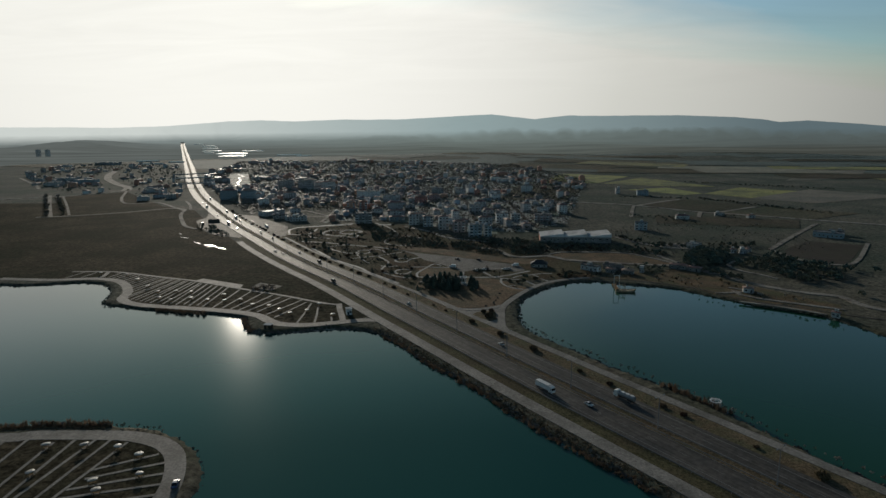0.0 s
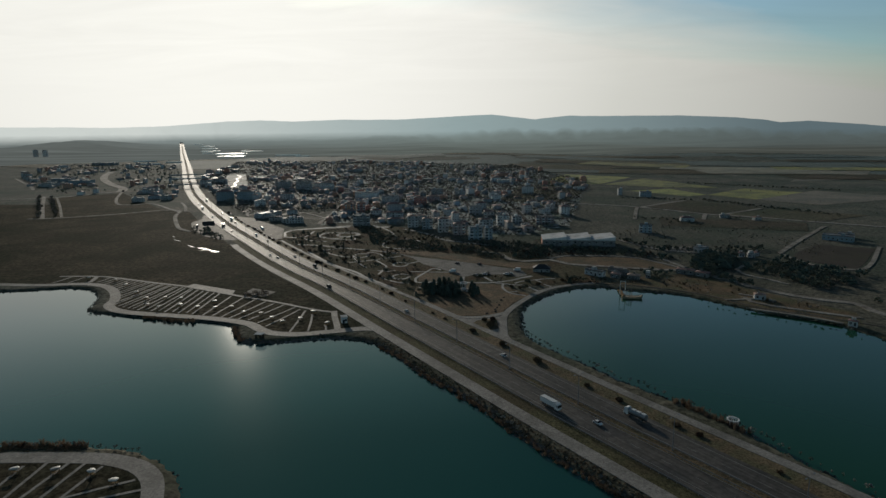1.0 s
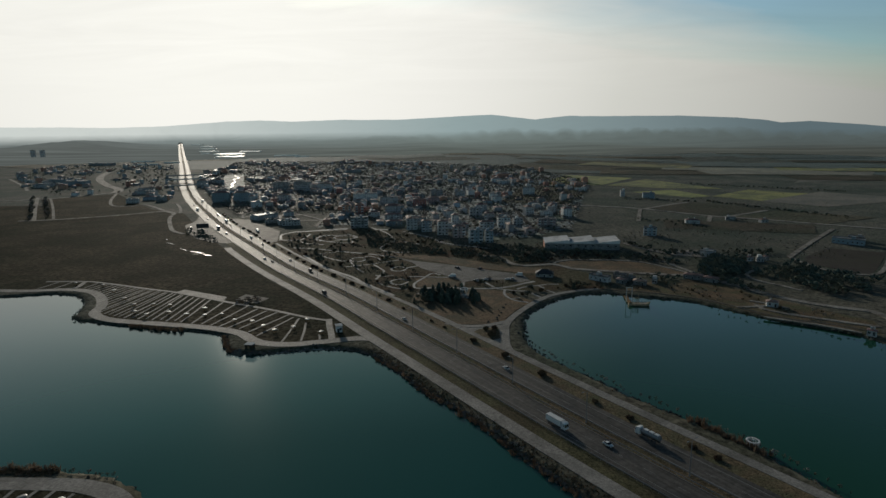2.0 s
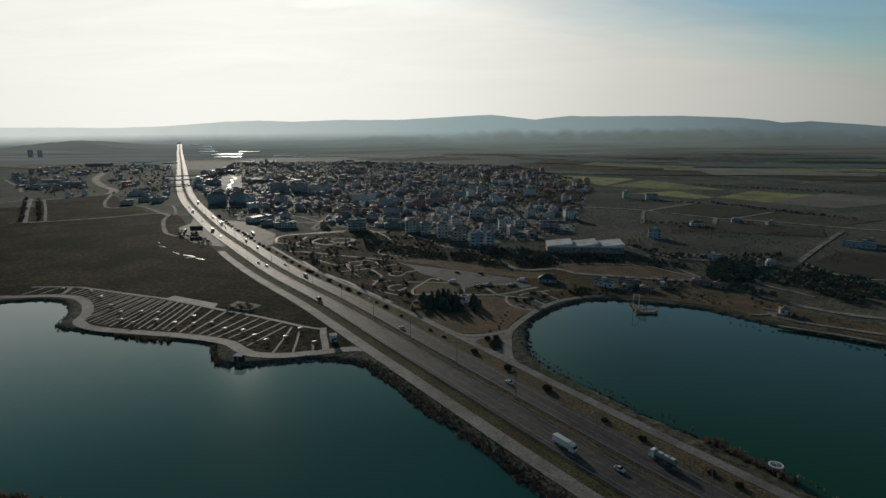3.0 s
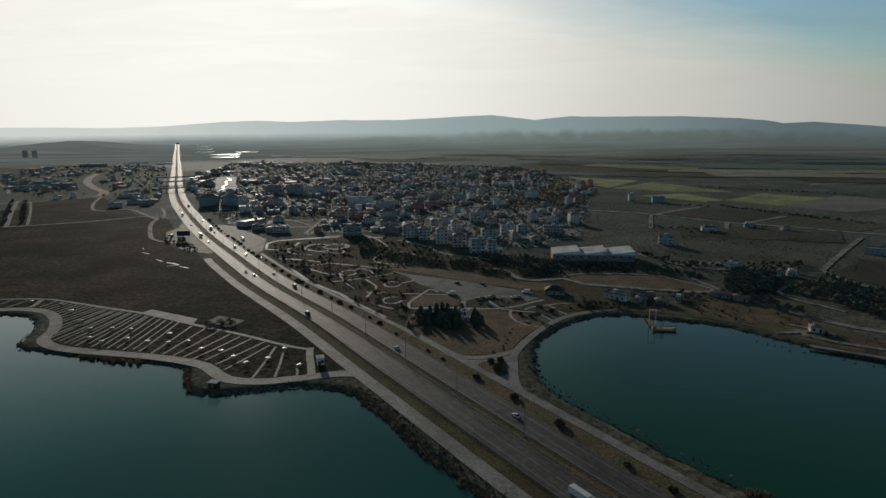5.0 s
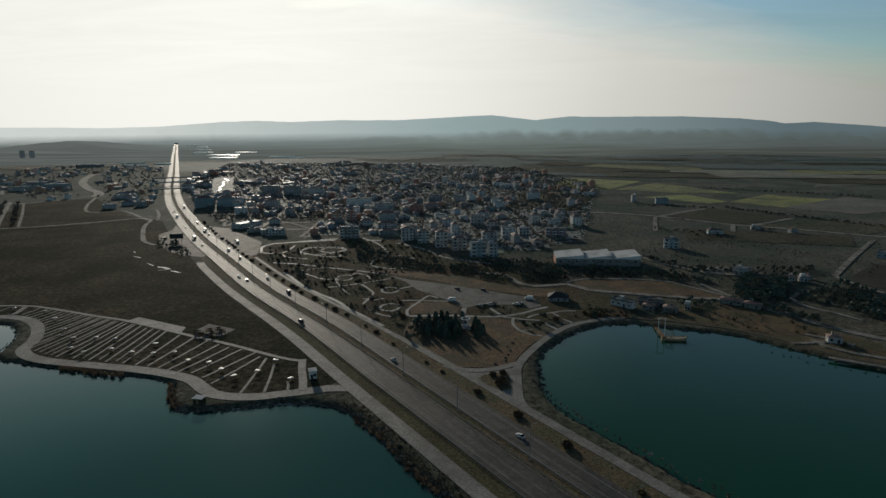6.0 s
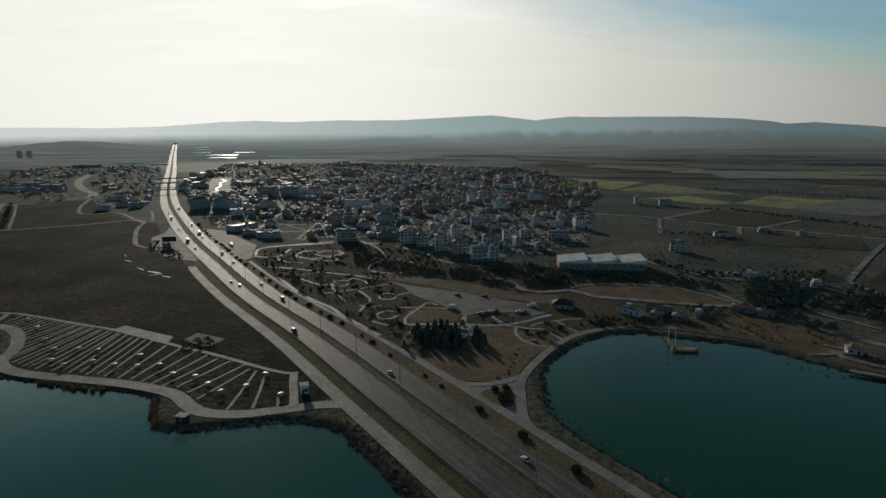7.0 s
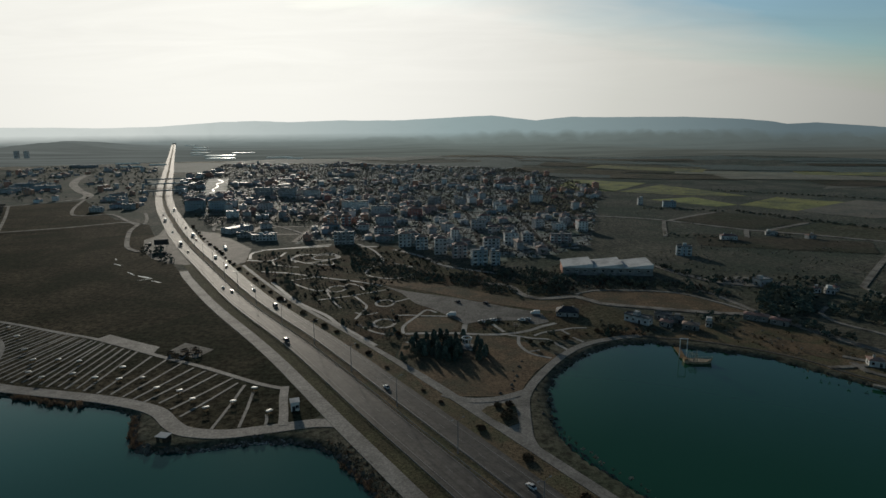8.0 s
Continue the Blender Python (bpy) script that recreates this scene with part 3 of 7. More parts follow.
# the middle line of the highway; the waters meet under it
HIGHWAY = [(330, -176), (230, -33), (97, 156), (44, 230), (-12, 311), (-66, 388), (-128, 470), (-191, 566), (-250, 658), (-320, 778), (-414, 950),
           (-532, 1193), (-726, 1614), (-1158, 2545), (-1700, 3720), (-2230, 4870)]
for label, sheet, mat in (("calm teal-green lake water beside the highway embankment", [(-520, -260), (389, -260), (97, 156), (-90, 424), (-520, 424)], "water"),
                     ("calm dark green water of the round park lake", [(389.2, -260), (480, -260), (480, 424), (-89.8, 424), (97.2, 156)], "green_water")):
    tagged(put("water", mesh_of("water", [(x, y, WATER) for x, y in sheet], [list(range(5))], M[mat])), label, "water", kind="structure")

# ---------------------------------------------------------------- roads and paths
layer = [0]


def ribbon(name, line, left, right, mat, label, category, z=0.10, kind="structure", parent=None, flat=0.25, ends=True):
    """A slab along a line from offset left to offset right (numbers or functions), with its edges standing down into the ground."""
    layer[0] = (layer[0] + 1) % 12
    z = z + 0.006 * layer[0]
    a, b = offset(line, left), offset(line, right)
    v, f = [], []
    for (ax, ay), (bx, by) in zip(a, b):
        ha, hb = height(ax, ay), height(bx, by)
        v += [(ax, ay, ha - flat), (ax, ay, ha + z), (bx, by, hb + z), (bx, by, hb - flat)]
    for i in range(len(line) - 1):
        k = i * 4
        f += [(k, k + 1, k + 5, k + 4), (k + 1, k + 2, k + 6, k + 5), (k + 2, k + 3, k + 7, k + 6)]
    if ends:
        k = len(v) - 4
        f += [(0, 3, 2, 1), (k, k + 1, k + 2, k + 3)]
    ob = put(name, mesh_of(name, v, f, mat), parent)
    return tagged(ob, label, category, kind=kind)


way = smooth_line(HIGHWAY, 6)


def near_lakes(x, y):
    """One on the embankment between the lakes, nought past the park."""
    return float(step(430, 320, np.array(y)))


def median_half(x, y):
    """Half the width of the strip between the carriageways, to the far side."""
    return 2.6 - 1.3 * near_lakes(x, y)


def median_west(x, y):
    return -2.6 - 0.1 * near_lakes(x, y)


def road_west(x, y):
    return -12.3 - 2.3 * near_lakes(x, y)


def walk_west(x, y):
    return -18.9 - 1.8 * near_lakes(x, y)


def dashes(name, line, off, dash, gap, wide, z, parent):
    """Painted strokes along a line."""
    v, f = [], []
    track = offset(line, off)
    travelled, on = 0.0, True
    for (ax, ay), (bx, by) in zip(track, track[1:]):
        length = math.hypot(bx - ax, by - ay)
        ux, uy = (bx - ax) / length, (by - ay) / length
        s = 0.0
        while s < length:
            at = (travelled + s) % (dash + gap)
            run = min(length - s, (dash - at) if at < dash else (dash + gap - at))
            run = max(run, 0.05)
            if at < dash:
                k = len(v)
                h = height(ax, ay) + z
                for t, w in ((s, -wide / 2), (s, wide / 2), (s + run, wide / 2), (s + run, -wide / 2)):
                    v.append((ax + ux * t + uy * w, ay + uy * t - ux * w, h))
                f.append((k, k + 1, k + 2, k + 3))
            s += run
        travelled += length
    return put(name, mesh_of(name, v, f, M["line"]), parent)


near_way = [p for p in way if -60 < p[1] < 1100]
carriageway_west = ribbon("road", way, road_west, median_west, M["asphalt"], "worn grey asphalt carriageway of the dual highway", "road", 0.22)
carriageway_east = ribbon("road", way, median_half, 12.2, M["asphalt"], "worn grey asphalt carriageway of the dual highway", "road", 0.22)
for road, edges, middle in ((carriageway_west, (lambda x, y: road_west(x, y) + 2.2, lambda x, y: median_west(x, y) - 0.6), lambda x, y: 0.5 * (road_west(x, y) + 1.6 + median_west(x, y))), (carriageway_east, (9.7, lambda x, y: median_half(x, y) + 0.6), lambda x, y: 0.5 * (9.1 + median_half(x, y)))):
    for e in edges:
        dashes("edge_line", near_way, e, 1e9, 1.0, 0.2, 0.42, road)
    dashes("lane_line", near_way, middle, 4.0, 8.0, 0.15, 0.42, road)
median = ribbon("median", way, lambda x, y: median_west(x, y) + 0.02, lambda x, y: median_half(x, y) - 0.02, M["verge"], "narrow strip of dry grass between the carriageways", "verge", 0.12)

def east_walk_at(x, y):
    return 19.2 + 1.0 * near_lakes(x, y)


for lo, hi in ((lambda x, y: walk_west(x, y) - 0.05, lambda x, y: road_west(x, y) + 0.05), (12.15, lambda x, y: east_walk_at(x, y) + 0.05)):
    ribbon("verge", [p for p in way if p[1] < 700], lo, hi, M["verge" if lo == 12.15 else "olive_verge"], "rough brown grass verge beside the highway" if lo == 12.15 else "dull olive grass verge beside the highway", "verge", 0.03)
PAVED = M["paving"]
west_walk = smooth_line([p for p in HIGHWAY if p[1] < 500] + [(-173, 536), (-186, 558)], 6)
ribbon("pavement", west_walk, lambda x, y: walk_west(x, y) - 6.0, walk_west, PAVED, "broad pale paved walkway along the highway", "path", 0.14)


east_walk = [p for p in way if p[1] < 560]
ribbon("pavement", east_walk, east_walk_at, lambda x, y: east_walk_at(x, y) + (4.4 if y < 340 else 4.4 - 1.8 * min(1.0, (y - 340) / 40)), PAVED, "paved walkway between the highway and the park lake", "path", 0.14)


def path(pts, wide, mat="paving", label="pale paved footpath winding through the park", closed=False, z=0.10, name="pavement", soft=2.5):
    line = smooth_line(pts, soft, closed)
    if closed:
        line = line + [line[0], line[1]]
    return ribbon(name, line, -wide / 2, wide / 2, M[mat], label, "path", z, ends=not closed)


# walk round the park lake, and the fork with its green island
path([(92, 406), (82, 403.5), (71, 399), (60, 392), (50.5, 381.5), (43, 370.5), (36, 358), (30.3, 346.5), (26.6, 336), (25.3, 327), (24.4, 315), (24, 305), (25.5, 296.5), (30, 289)], 3.9, label="broad paved promenade round the park lake")
path([(-6, 338), (3, 333), (12, 333), (20, 336), (28, 341)], 4.0, label="paved link round a small green island")
# picnic meadow beside the near lake
path([(-290, 430), (-262, 430), (-242, 424), (-210, 411), (-182, 400), (-136, 376), (-112, 364), (-84, 348), (-70, 342.5)], 2.4, label="straight paved path along the picnic meadow")
path([(-71.5, 345), (-69, 334), (-65.5, 322), (-63, 312)], 3.4, label="paved path across the picnic meadow")
path([(-330, 410), (-290, 406), (-262, 409), (-243, 404), (-228, 391), (-216, 372), (-212, 358), (-203, 349), (-189, 343), (-165, 338), (-141, 333), (-125, 328), (-113, 322), (-104, 313),
      (-96, 307.5), (-82, 306), (-66, 310), (-52, 314), (-43, 314)], 6.2, label="broad paved lakeside promenade")
path([(-262, 430), (-258, 415), (-262, 409)], 3.0)
# the near spit
path([(-400, 150), (-330, 165), (-235, 183), (-161, 186), (-148, 188), (-120, 188), (-110, 186.5), (-101, 183), (-94, 177), (-90, 170), (-87, 162), (-85.5, 154), (-85, 140), (-92, 115), (-150, 55)], 6.4, label="broad paved promenade round the spit")

# footpaths of the park beyond the highway
for pts, wide in (
    ([(-167, 627), (-142, 634), (-115, 642)], 3.4), ([(-169, 588), (-175, 612), (-167, 627)], 2.4), ([(-120, 574), (-106, 582), (-97, 596), (-108, 611), (-119, 606), (-132, 606), (-135, 587), (-128, 577)], 2.0), ([(-128, 514), (-100, 469), (-75, 440), (-64, 423), (-40, 392)], 2.6),
    ([(-170, 585), (-150, 583), (-147, 615)], 2.2), ([(-150, 583), (-141, 567), (-122, 560)], 1.8), ([(-171, 624), (-144, 636), (-115, 649)], 4.0),
    ([(-126, 606), (-134, 599), (-134, 588), (-120, 574), (-98, 567), (-99, 580)], 1.8), ([(-146, 546), (-126, 541), (-110, 534), (-91, 525), (-72, 517), (-51, 505)], 2.4),
    ([(-116, 516), (-105, 503), (-93, 493), (-86, 493)], 1.8), ([(-117, 519), (-101, 529)], 1.6), ([(-76, 506), (-73, 510), (-65, 503), (-61, 493)], 1.6),
    ([(-86, 493), (-78, 471), (-69, 454)], 1.5), ([(-86, 471), (-70, 479), (-59, 486), (-46, 495)], 1.6), ([(-65, 479), (-58, 466), (-54, 456), (-56, 440), (-57, 433)], 1.6),
    ([(-59, 445), (-52, 441), (-46, 445)], 1.5), ([(-39, 466), (-30, 474)], 1.7), ([(-54, 424), (-48, 416), (-41, 410), (-33, 407)], 1.7),
    ([(-28, 409), (-29, 421), (-23, 438), (-18, 450), (-12, 445)], 1.8), ([(-21, 439), (-4, 438)], 1.6), ([(-35, 440), (-23, 440)], 1.6),
    ([(-27, 409), (-16, 410), (-2, 410), (14, 408), (26, 409), (37, 414), (44, 420), (53, 426)], 2.8), ([(-26, 397), (-17, 395)], 1.5),
    ([(-91, 652), (-79, 635), (-69, 614), (-59, 580), (-63, 563), (-67, 550), (-66, 538), (-60, 529), (-44, 524), (-32, 535)], 2.2), ([(-86, 640), (-71, 639)], 5.0),
    ([(-56, 626), (-47, 618), (-27, 594), (-14, 569), (0, 556), (30, 538)], 3.6), ([(-50, 573), (-34, 559)], 1.8), ([(3, 411), (4, 424)], 3.0),
    ([(26, 407), (32, 405), (38, 402), (45, 401), (48, 395), (53, 385)], 1.7), ([(31, 405), (30, 395), (32, 386), (36, 380), (43, 376)], 1.7), ([(33, 384), (39, 386)], 1.3),
    ([(39, 406), (44, 411), (54, 415), (61, 418), (68, 418)], 1.7), ([(54, 415), (57, 408)], 1.5), ([(58, 404), (62, 397)], 1.5), ([(19, 424), (24, 412)], 2.0),
):
    path(pts, wide * 0.95, "footpath")
for cx, cy, rx, ry, wide in ((-80, 497, 6.0, 8.0, 1.7), (-44, 464, 5.6, 7.0, 1.7), (-40, 426, 5.8, 7.5, 1.9), (-109, 595, 10.0, 10.0, 2.0)):
    path([(cx + rx * math.cos(k * math.tau / 10), cy + ry * math.sin(k * math.tau / 10)) for k in range(10)], wide, "footpath", label="round paved path in the park", closed=True)


def sheet(name, pts, mat, label, category, z=0.05, kind="structure"):
    """A flat piece of ground with a rim that goes down into the soil."""
    layer[0] = (layer[0] + 1) % 12
    z += 0.006 * layer[0]
    n = len(pts)
    v = [(x, y, height(x, y) + z) for x, y in pts] + [(x, y, height(x, y) - 0.25) for x, y in pts]
    f = [list(range(n))] + [(i, i + n, (i + 1) % n + n, (i + 1) % n) for i in range(n)]
    ob = put(name, mesh_of(name, v, f, M[mat]))
    bm = bmesh.new()
    bm.from_mesh(ob.data)
    bmesh.ops.recalc_face_normals(bm, faces=bm.faces)
    bm.to_mesh(ob.data)
    bm.free()
    return tagged(ob, label, category, kind=kind)


def draped(name, a, b, c, d, mat, label, n=10, z=0.5):
    """A field between four corners, laid over the rolling land."""
    layer[0] = (layer[0] + 1) % 12
    z += 0.02 * layer[0]
    v, f = [], []
    for i in range(n + 1):
        for j in range(n + 1):
            s, t = i / n, j / n
            x = (a[0] * (1 - s) + b[0] * s) * (1 - t) + (d[0] * (1 - s) + c[0] * s) * t
            y = (a[1] * (1 - s) + b[1] * s) * (1 - t) + (d[1] * (1 - s) + c[1] * s) * t
            v.append((x, y, height(x, y) + z))
    m = n + 1
    for i in range(n):
        for j in range(n):
            k = i * m + j
            f.append((k, k + m, k + m + 1, k + 1))
    return tagged(put(name, mesh_of(name, v, f, M[mat])), label, "field", kind="structure")


# dusky grass of the park under its paths
sheet("park_lawn", [(-174, 560), (-150, 540), (-104, 476), (-56, 402), (-30, 372), (-27, 404), (12, 406), (26, 400), (50, 400), (82, 404), (96, 407), (100, 440), (80, 470), (60, 500), (40, 530), (-10, 556), (-40, 612), (-60, 640), (-104, 646), (-166, 632), (-176, 600)],
      "park_grass", "dusky green park grass between winding footpaths", "lawn", 0.0)
# open places: the square in the park, the lay-bys beside the highway, brown lawns
sheet("plaza", [(-50, 504), (-33, 491), (-1, 475), (17, 464), (31, 454), (43, 448), (48, 442), (50, 428), (42, 423), (37, 431), (13, 430), (4, 424), (-3, 436), (-14, 451), (-26, 464), (-36, 486)],
      "worn_paving", "worn grey paved square used as a car park", "square", 0.07)
sheet("lay_by", [(-316, 748), (-300, 700), (-302, 676), (-277, 626), (-252, 592), (-230, 574), (-213, 568), (-207, 575), (-240, 629), (-290, 712)], "gravel", "paved lay-by beside the highway", "lay-by", 0.06)
sheet("lay_by", [(-272, 726), (-243, 712), (-220, 681), (-183, 633), (-169, 577), (-174, 567), (-192, 590), (-228, 646)], "gravel", "wide gravel lay-by beside the highway", "lay-by", 0.06)
sheet("lawn", [(-14, 345), (-22, 362), (-28, 378), (-27, 404), (12, 406), (24, 404), (34, 396), (46, 379), (34, 361), (28.5, 349), (25, 340), (14, 336), (0, 336)], "lawn", "worn brown lawn beside the pines", "lawn", 0.03)
sheet("picnic_terrace", [(-184, 401.5), (-181, 408), (-166, 400), (-146, 390), (-145, 381.5), (-168, 393)], "paving", "paved terrace at the picnic meadow", "terrace", 0.07)
sheet("picnic_terrace", [(-139, 384), (-136, 396), (-118, 387), (-122, 375.5)], "dirt", "sandy terrace with play equipment", "terrace", 0.07)
sheet("lawn", [(-75, 523), (-46, 505), (-23, 493), (9, 470), (47, 450), (56, 447), (65, 465), (37, 472), (9, 494), (-8, 507), (-48, 521)], "lawn", "bare brown strip above the park square", "lawn", 0.085)
sheet("lawn", [(-29, 434), (-18, 436), (-7, 437), (1, 424), (0, 414), (-26, 412)], "lawn", "small brown lawn beside the park square", "lawn", 0.083)
# the paved fork below the promenade, round a grassy island
sheet("forecourt", [(-2, 330), (5, 334), (14, 333.5), (23, 337.5), (28, 337), (26.8, 320), (25.8, 303), (28, 295), (24, 291.5), (8, 315)], "paving", "paved fork where the promenade leaves the walkway", "square", 0.0)
sheet("verge", [(8.6, 323.5), (11, 327.3), (17.5, 330), (21.6, 329.4), (22, 322), (21.7, 314.4), (17.8, 311.8), (13, 316.6)], "verge", "small grassy island in the paved fork", "verge", 0.17)
# darker meadows west of the highway and on the spit
edge = [p for p in offset(way, -25.2) if 322 < p[1] < 700][::4]
draped("meadow", (-493, 728), (-392, 792), (-560, 1000), (-640, 930), "meadow", "dark green pasture between pale tracks", 6, 0.02)
sheet("meadow", edge + [(-345, 770), (-480, 722), (-600, 640), (-470, 480), (-380, 425), (-330, 412), (-290, 408), (-262, 411), (-243, 405), (-228, 392), (-216, 373), (-212, 360), (-203, 351), (-189, 345), (-165, 340),
                        (-141, 335), (-125, 330), (-113, 324), (-104, 315), (-96, 309.5), (-82, 308), (-66, 312), (-54, 315)], "meadow", "dark olive rough meadow beside the highway", "meadow", 0.0)
sheet("meadow", [(-330, 163), (-235, 181), (-161, 184), (-120, 186), (-110, 184.5), (-102, 181), (-95.5, 175.5), (-92, 169), (-89, 162), (-87.5, 154), (-87, 140), (-94, 117), (-150, 60), (-280, 40), (-370, 80)], "meadow", "dark rough grass of the spit", "meadow", 0.0)
for quad in (((-350, 772), (-600, 640), (-900, 860), (-470, 850)), ((-640, 700), (-1000, 620), (-1500, 1200), (-900, 1060))):
    draped("meadow", *quad, "meadow", "dark rough pasture beyond the highway", 8, 0.05)
path([(92, 406), (104, 402.5), (116, 399.5), (130, 393.5), (145, 384.5), (157, 374), (168, 358.5), (181, 344), (198, 335), (218, 319), (262, 296)], 1.5, "gravel", label="narrow gravel path along the far shore of the park lake")

# ---------------------------------------------------------------- the far hills
CREST = [(-60, 0.2), (-39.3, 0.25), (-37.3, 0.24), (-29.7, 0.13), (-25.4, 0.23), (-23.2, 0.4), (-20.8, 0.58), (-18.0, 0.66), (-15.0, 0.54), (-10.9, 0.67),
         (-5.7, 0.62), (-0.9, 0.84), (3.3, 1.01), (5.1, 0.78), (7.2, 0.55), (10.5, 0.82), (13.1, 0.74), (16.5, 0.74), (19.8, 0.7), (24.2, 0.49), (26.2, 0.28), (27.6, 0.03),
         (29.6, 0.14), (32.3, -0.11), (34.8, -0.34), (60, -0.4)]


def distance(label):
    """The plain past the last fields with its painted haze, and the range that rises behind it with its folds."""
    az = np.linspace(-58, 58, 520)
    top = np.interp(az, [a for a, _ in CREST], [e for _, e in CREST])
    radii = [2250, 2400, 2550, 2700, 2850, 3000, 3200] + [3400 + 1590 * k / 14 for k in range(15)]
    v, f = [], []
    for a, e in zip(az, top):
        n = noise.fractal(Vector((a * 0.35, 49.9, 0)), 0.9, 2.1, 6)
        n2 = noise.fractal(Vector((a * 1.7, 99.8, 3)), 0.9, 2.1, 5)
        crest = 105 + 4990 * math.tan(radians(e + 0.04 * (n * 0.8 + n2 * 0.4)))
        west = float(step(8, -16, np.array(a)))
        road = float(step(9, 1, np.array(abs(a + 24.7))))
        for r in radii:
            x, y = r * math.sin(radians(a)), r * math.cos(radians(a))
            s = max(0.0, (r - 3400) / 1590)
            fold = noise.fractal(Vector((a * 0.9 + s * 1.5, s * 3.0, 7)), 0.9, 2.1, 5) * 24 * math.sin(math.pi * min(1, s * 1.1))
            low = height(x, y) - 0.25
            up = (crest - low) * s ** (1.7 + 3.3 * west) + fold * (1 - 0.85 * west)
            v.append((x, y, low + (up if r > 4900 else up * (1 - road))))
    rows = len(radii)
    for i in range(len(az) - 1):
        for k in range(rows - 1):
            a = i * rows + k
            f.append((a, a + rows, a + rows + 1, a + 1))
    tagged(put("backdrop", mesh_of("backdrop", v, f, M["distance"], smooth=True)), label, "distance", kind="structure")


distance("glowing backdrop of plain and far blue hills with painted haze")

# ---------------------------------------------------------------- fields, tracks and hedges


def inside(poly, x, y):
    hit = False
    for (ax, ay), (bx, by) in zip(poly, poly[1:] + poly[:1]):
        if (ay > y) != (by > y) and x < (bx - ax) * (y - ay) / (by - ay) + ax:
            hit = not hit
    return hit


WAY_X = [p[0] for p in way][::-1]
WAY_Y = [p[1] for p in way][::-1]


def from_highway(x, y):
    """Metres to the right of the highway's middle line, roughly."""
    wx = float(np.interp(y, WAY_Y[::-1], WAY_X[::-1]))
    slope = 0.82 if y < 800 else 0.90
    return (x - wx) * slope


WINDING = [(-867, 1501), (-820, 1395), (-750, 1270), (-662, 1148), (-603, 1079), (-574, 1019), (-549, 955), (-509, 888), (-483, 852)]


def off_winding(x, y, gap):
    """True where a place lies further than gap from the winding road."""
    return min(math.hypot(x - a - (c - a) * k / 8, y - b - (d - b) * k / 8) for (a, b), (c, d) in zip(WINDING, WINDING[1:]) for k in range(9)) > gap


VILLAGE = [(-430, 905), (-520, 930), (-660, 1000), (-800, 1120), (-1080, 1480), (-1150, 1800), (-830, 1750), (-640, 1400), (-520, 1130)]

# near fields beyond the park lake
sheet("field", [(91, 460), (76, 482), (88, 490), (118, 489), (139, 483), (151, 470), (161, 453), (168, 440), (153, 441), (129, 448)], "lawn", "bare brown field inside a track", "field", 0.03)
sheet("lawn", [(96, 404), (112, 399), (128, 394), (142, 385), (153, 376), (166, 357), (179, 342), (196, 333), (214, 318), (224, 340), (200, 372), (184, 396), (176, 420), (160, 430), (132, 424), (110, 410)],
      "verge", "rough brown grass along the lake shore", "verge", 0.0)
sheet("field", [(277, 499), (315, 534), (351, 513), (306, 458), (288, 440), (265, 478)], "soil", "dark ploughed field inside a track", "field", 0.05)
sheet("lawn", [(151, 408), (178, 391), (170, 374), (148, 392)], "lawn", "strip of orange-brown winter grass by the lake", "lawn", 0.04)
sheet("lawn", [(194, 356), (211, 330), (202, 321), (186, 340)], "lawn", "strip of orange-brown winter grass by the lake", "lawn", 0.04)
for a, b, c, d, mat, label in (
    ((277, 976), (339, 897), (374, 914), (350, 1004), "crop", "bright yellow-green spring crop"),
    ((262, 1086), (345, 1030), (436, 1011), (366, 1198), "crop", "pale green strip of spring crop"),
    ((374, 912), (420, 850), (560, 905), (470, 1000), "crop", "green and ochre spring crop"),
    ((414, 850), (470, 790), (640, 860), (560, 960), "straw", "ochre stubble field"),
    ((600, 1108), (760, 1150), (900, 1340), (780, 1330), "straw", "ochre stubble field on the rise"),
    ((215, 640), (345, 600), (372, 650), (232, 700), "field", "dark fallow field"),
    ((240, 792), (300, 722), (384, 766), (320, 848), "field", "fallow field beside a track"),
    ((306, 708), (385, 655), (470, 700), (392, 760), "field", "fallow field beside a track"),
    ((60, 860), (150, 830), (215, 1010), (120, 1100), "field", "fallow field at the edge of town"),
    ((150, 1110), (255, 1090), (350, 1230), (230, 1320), "crop", "thin green crop"),
):
    draped("field", a, b, c, d, mat, label, 8, 0.10)

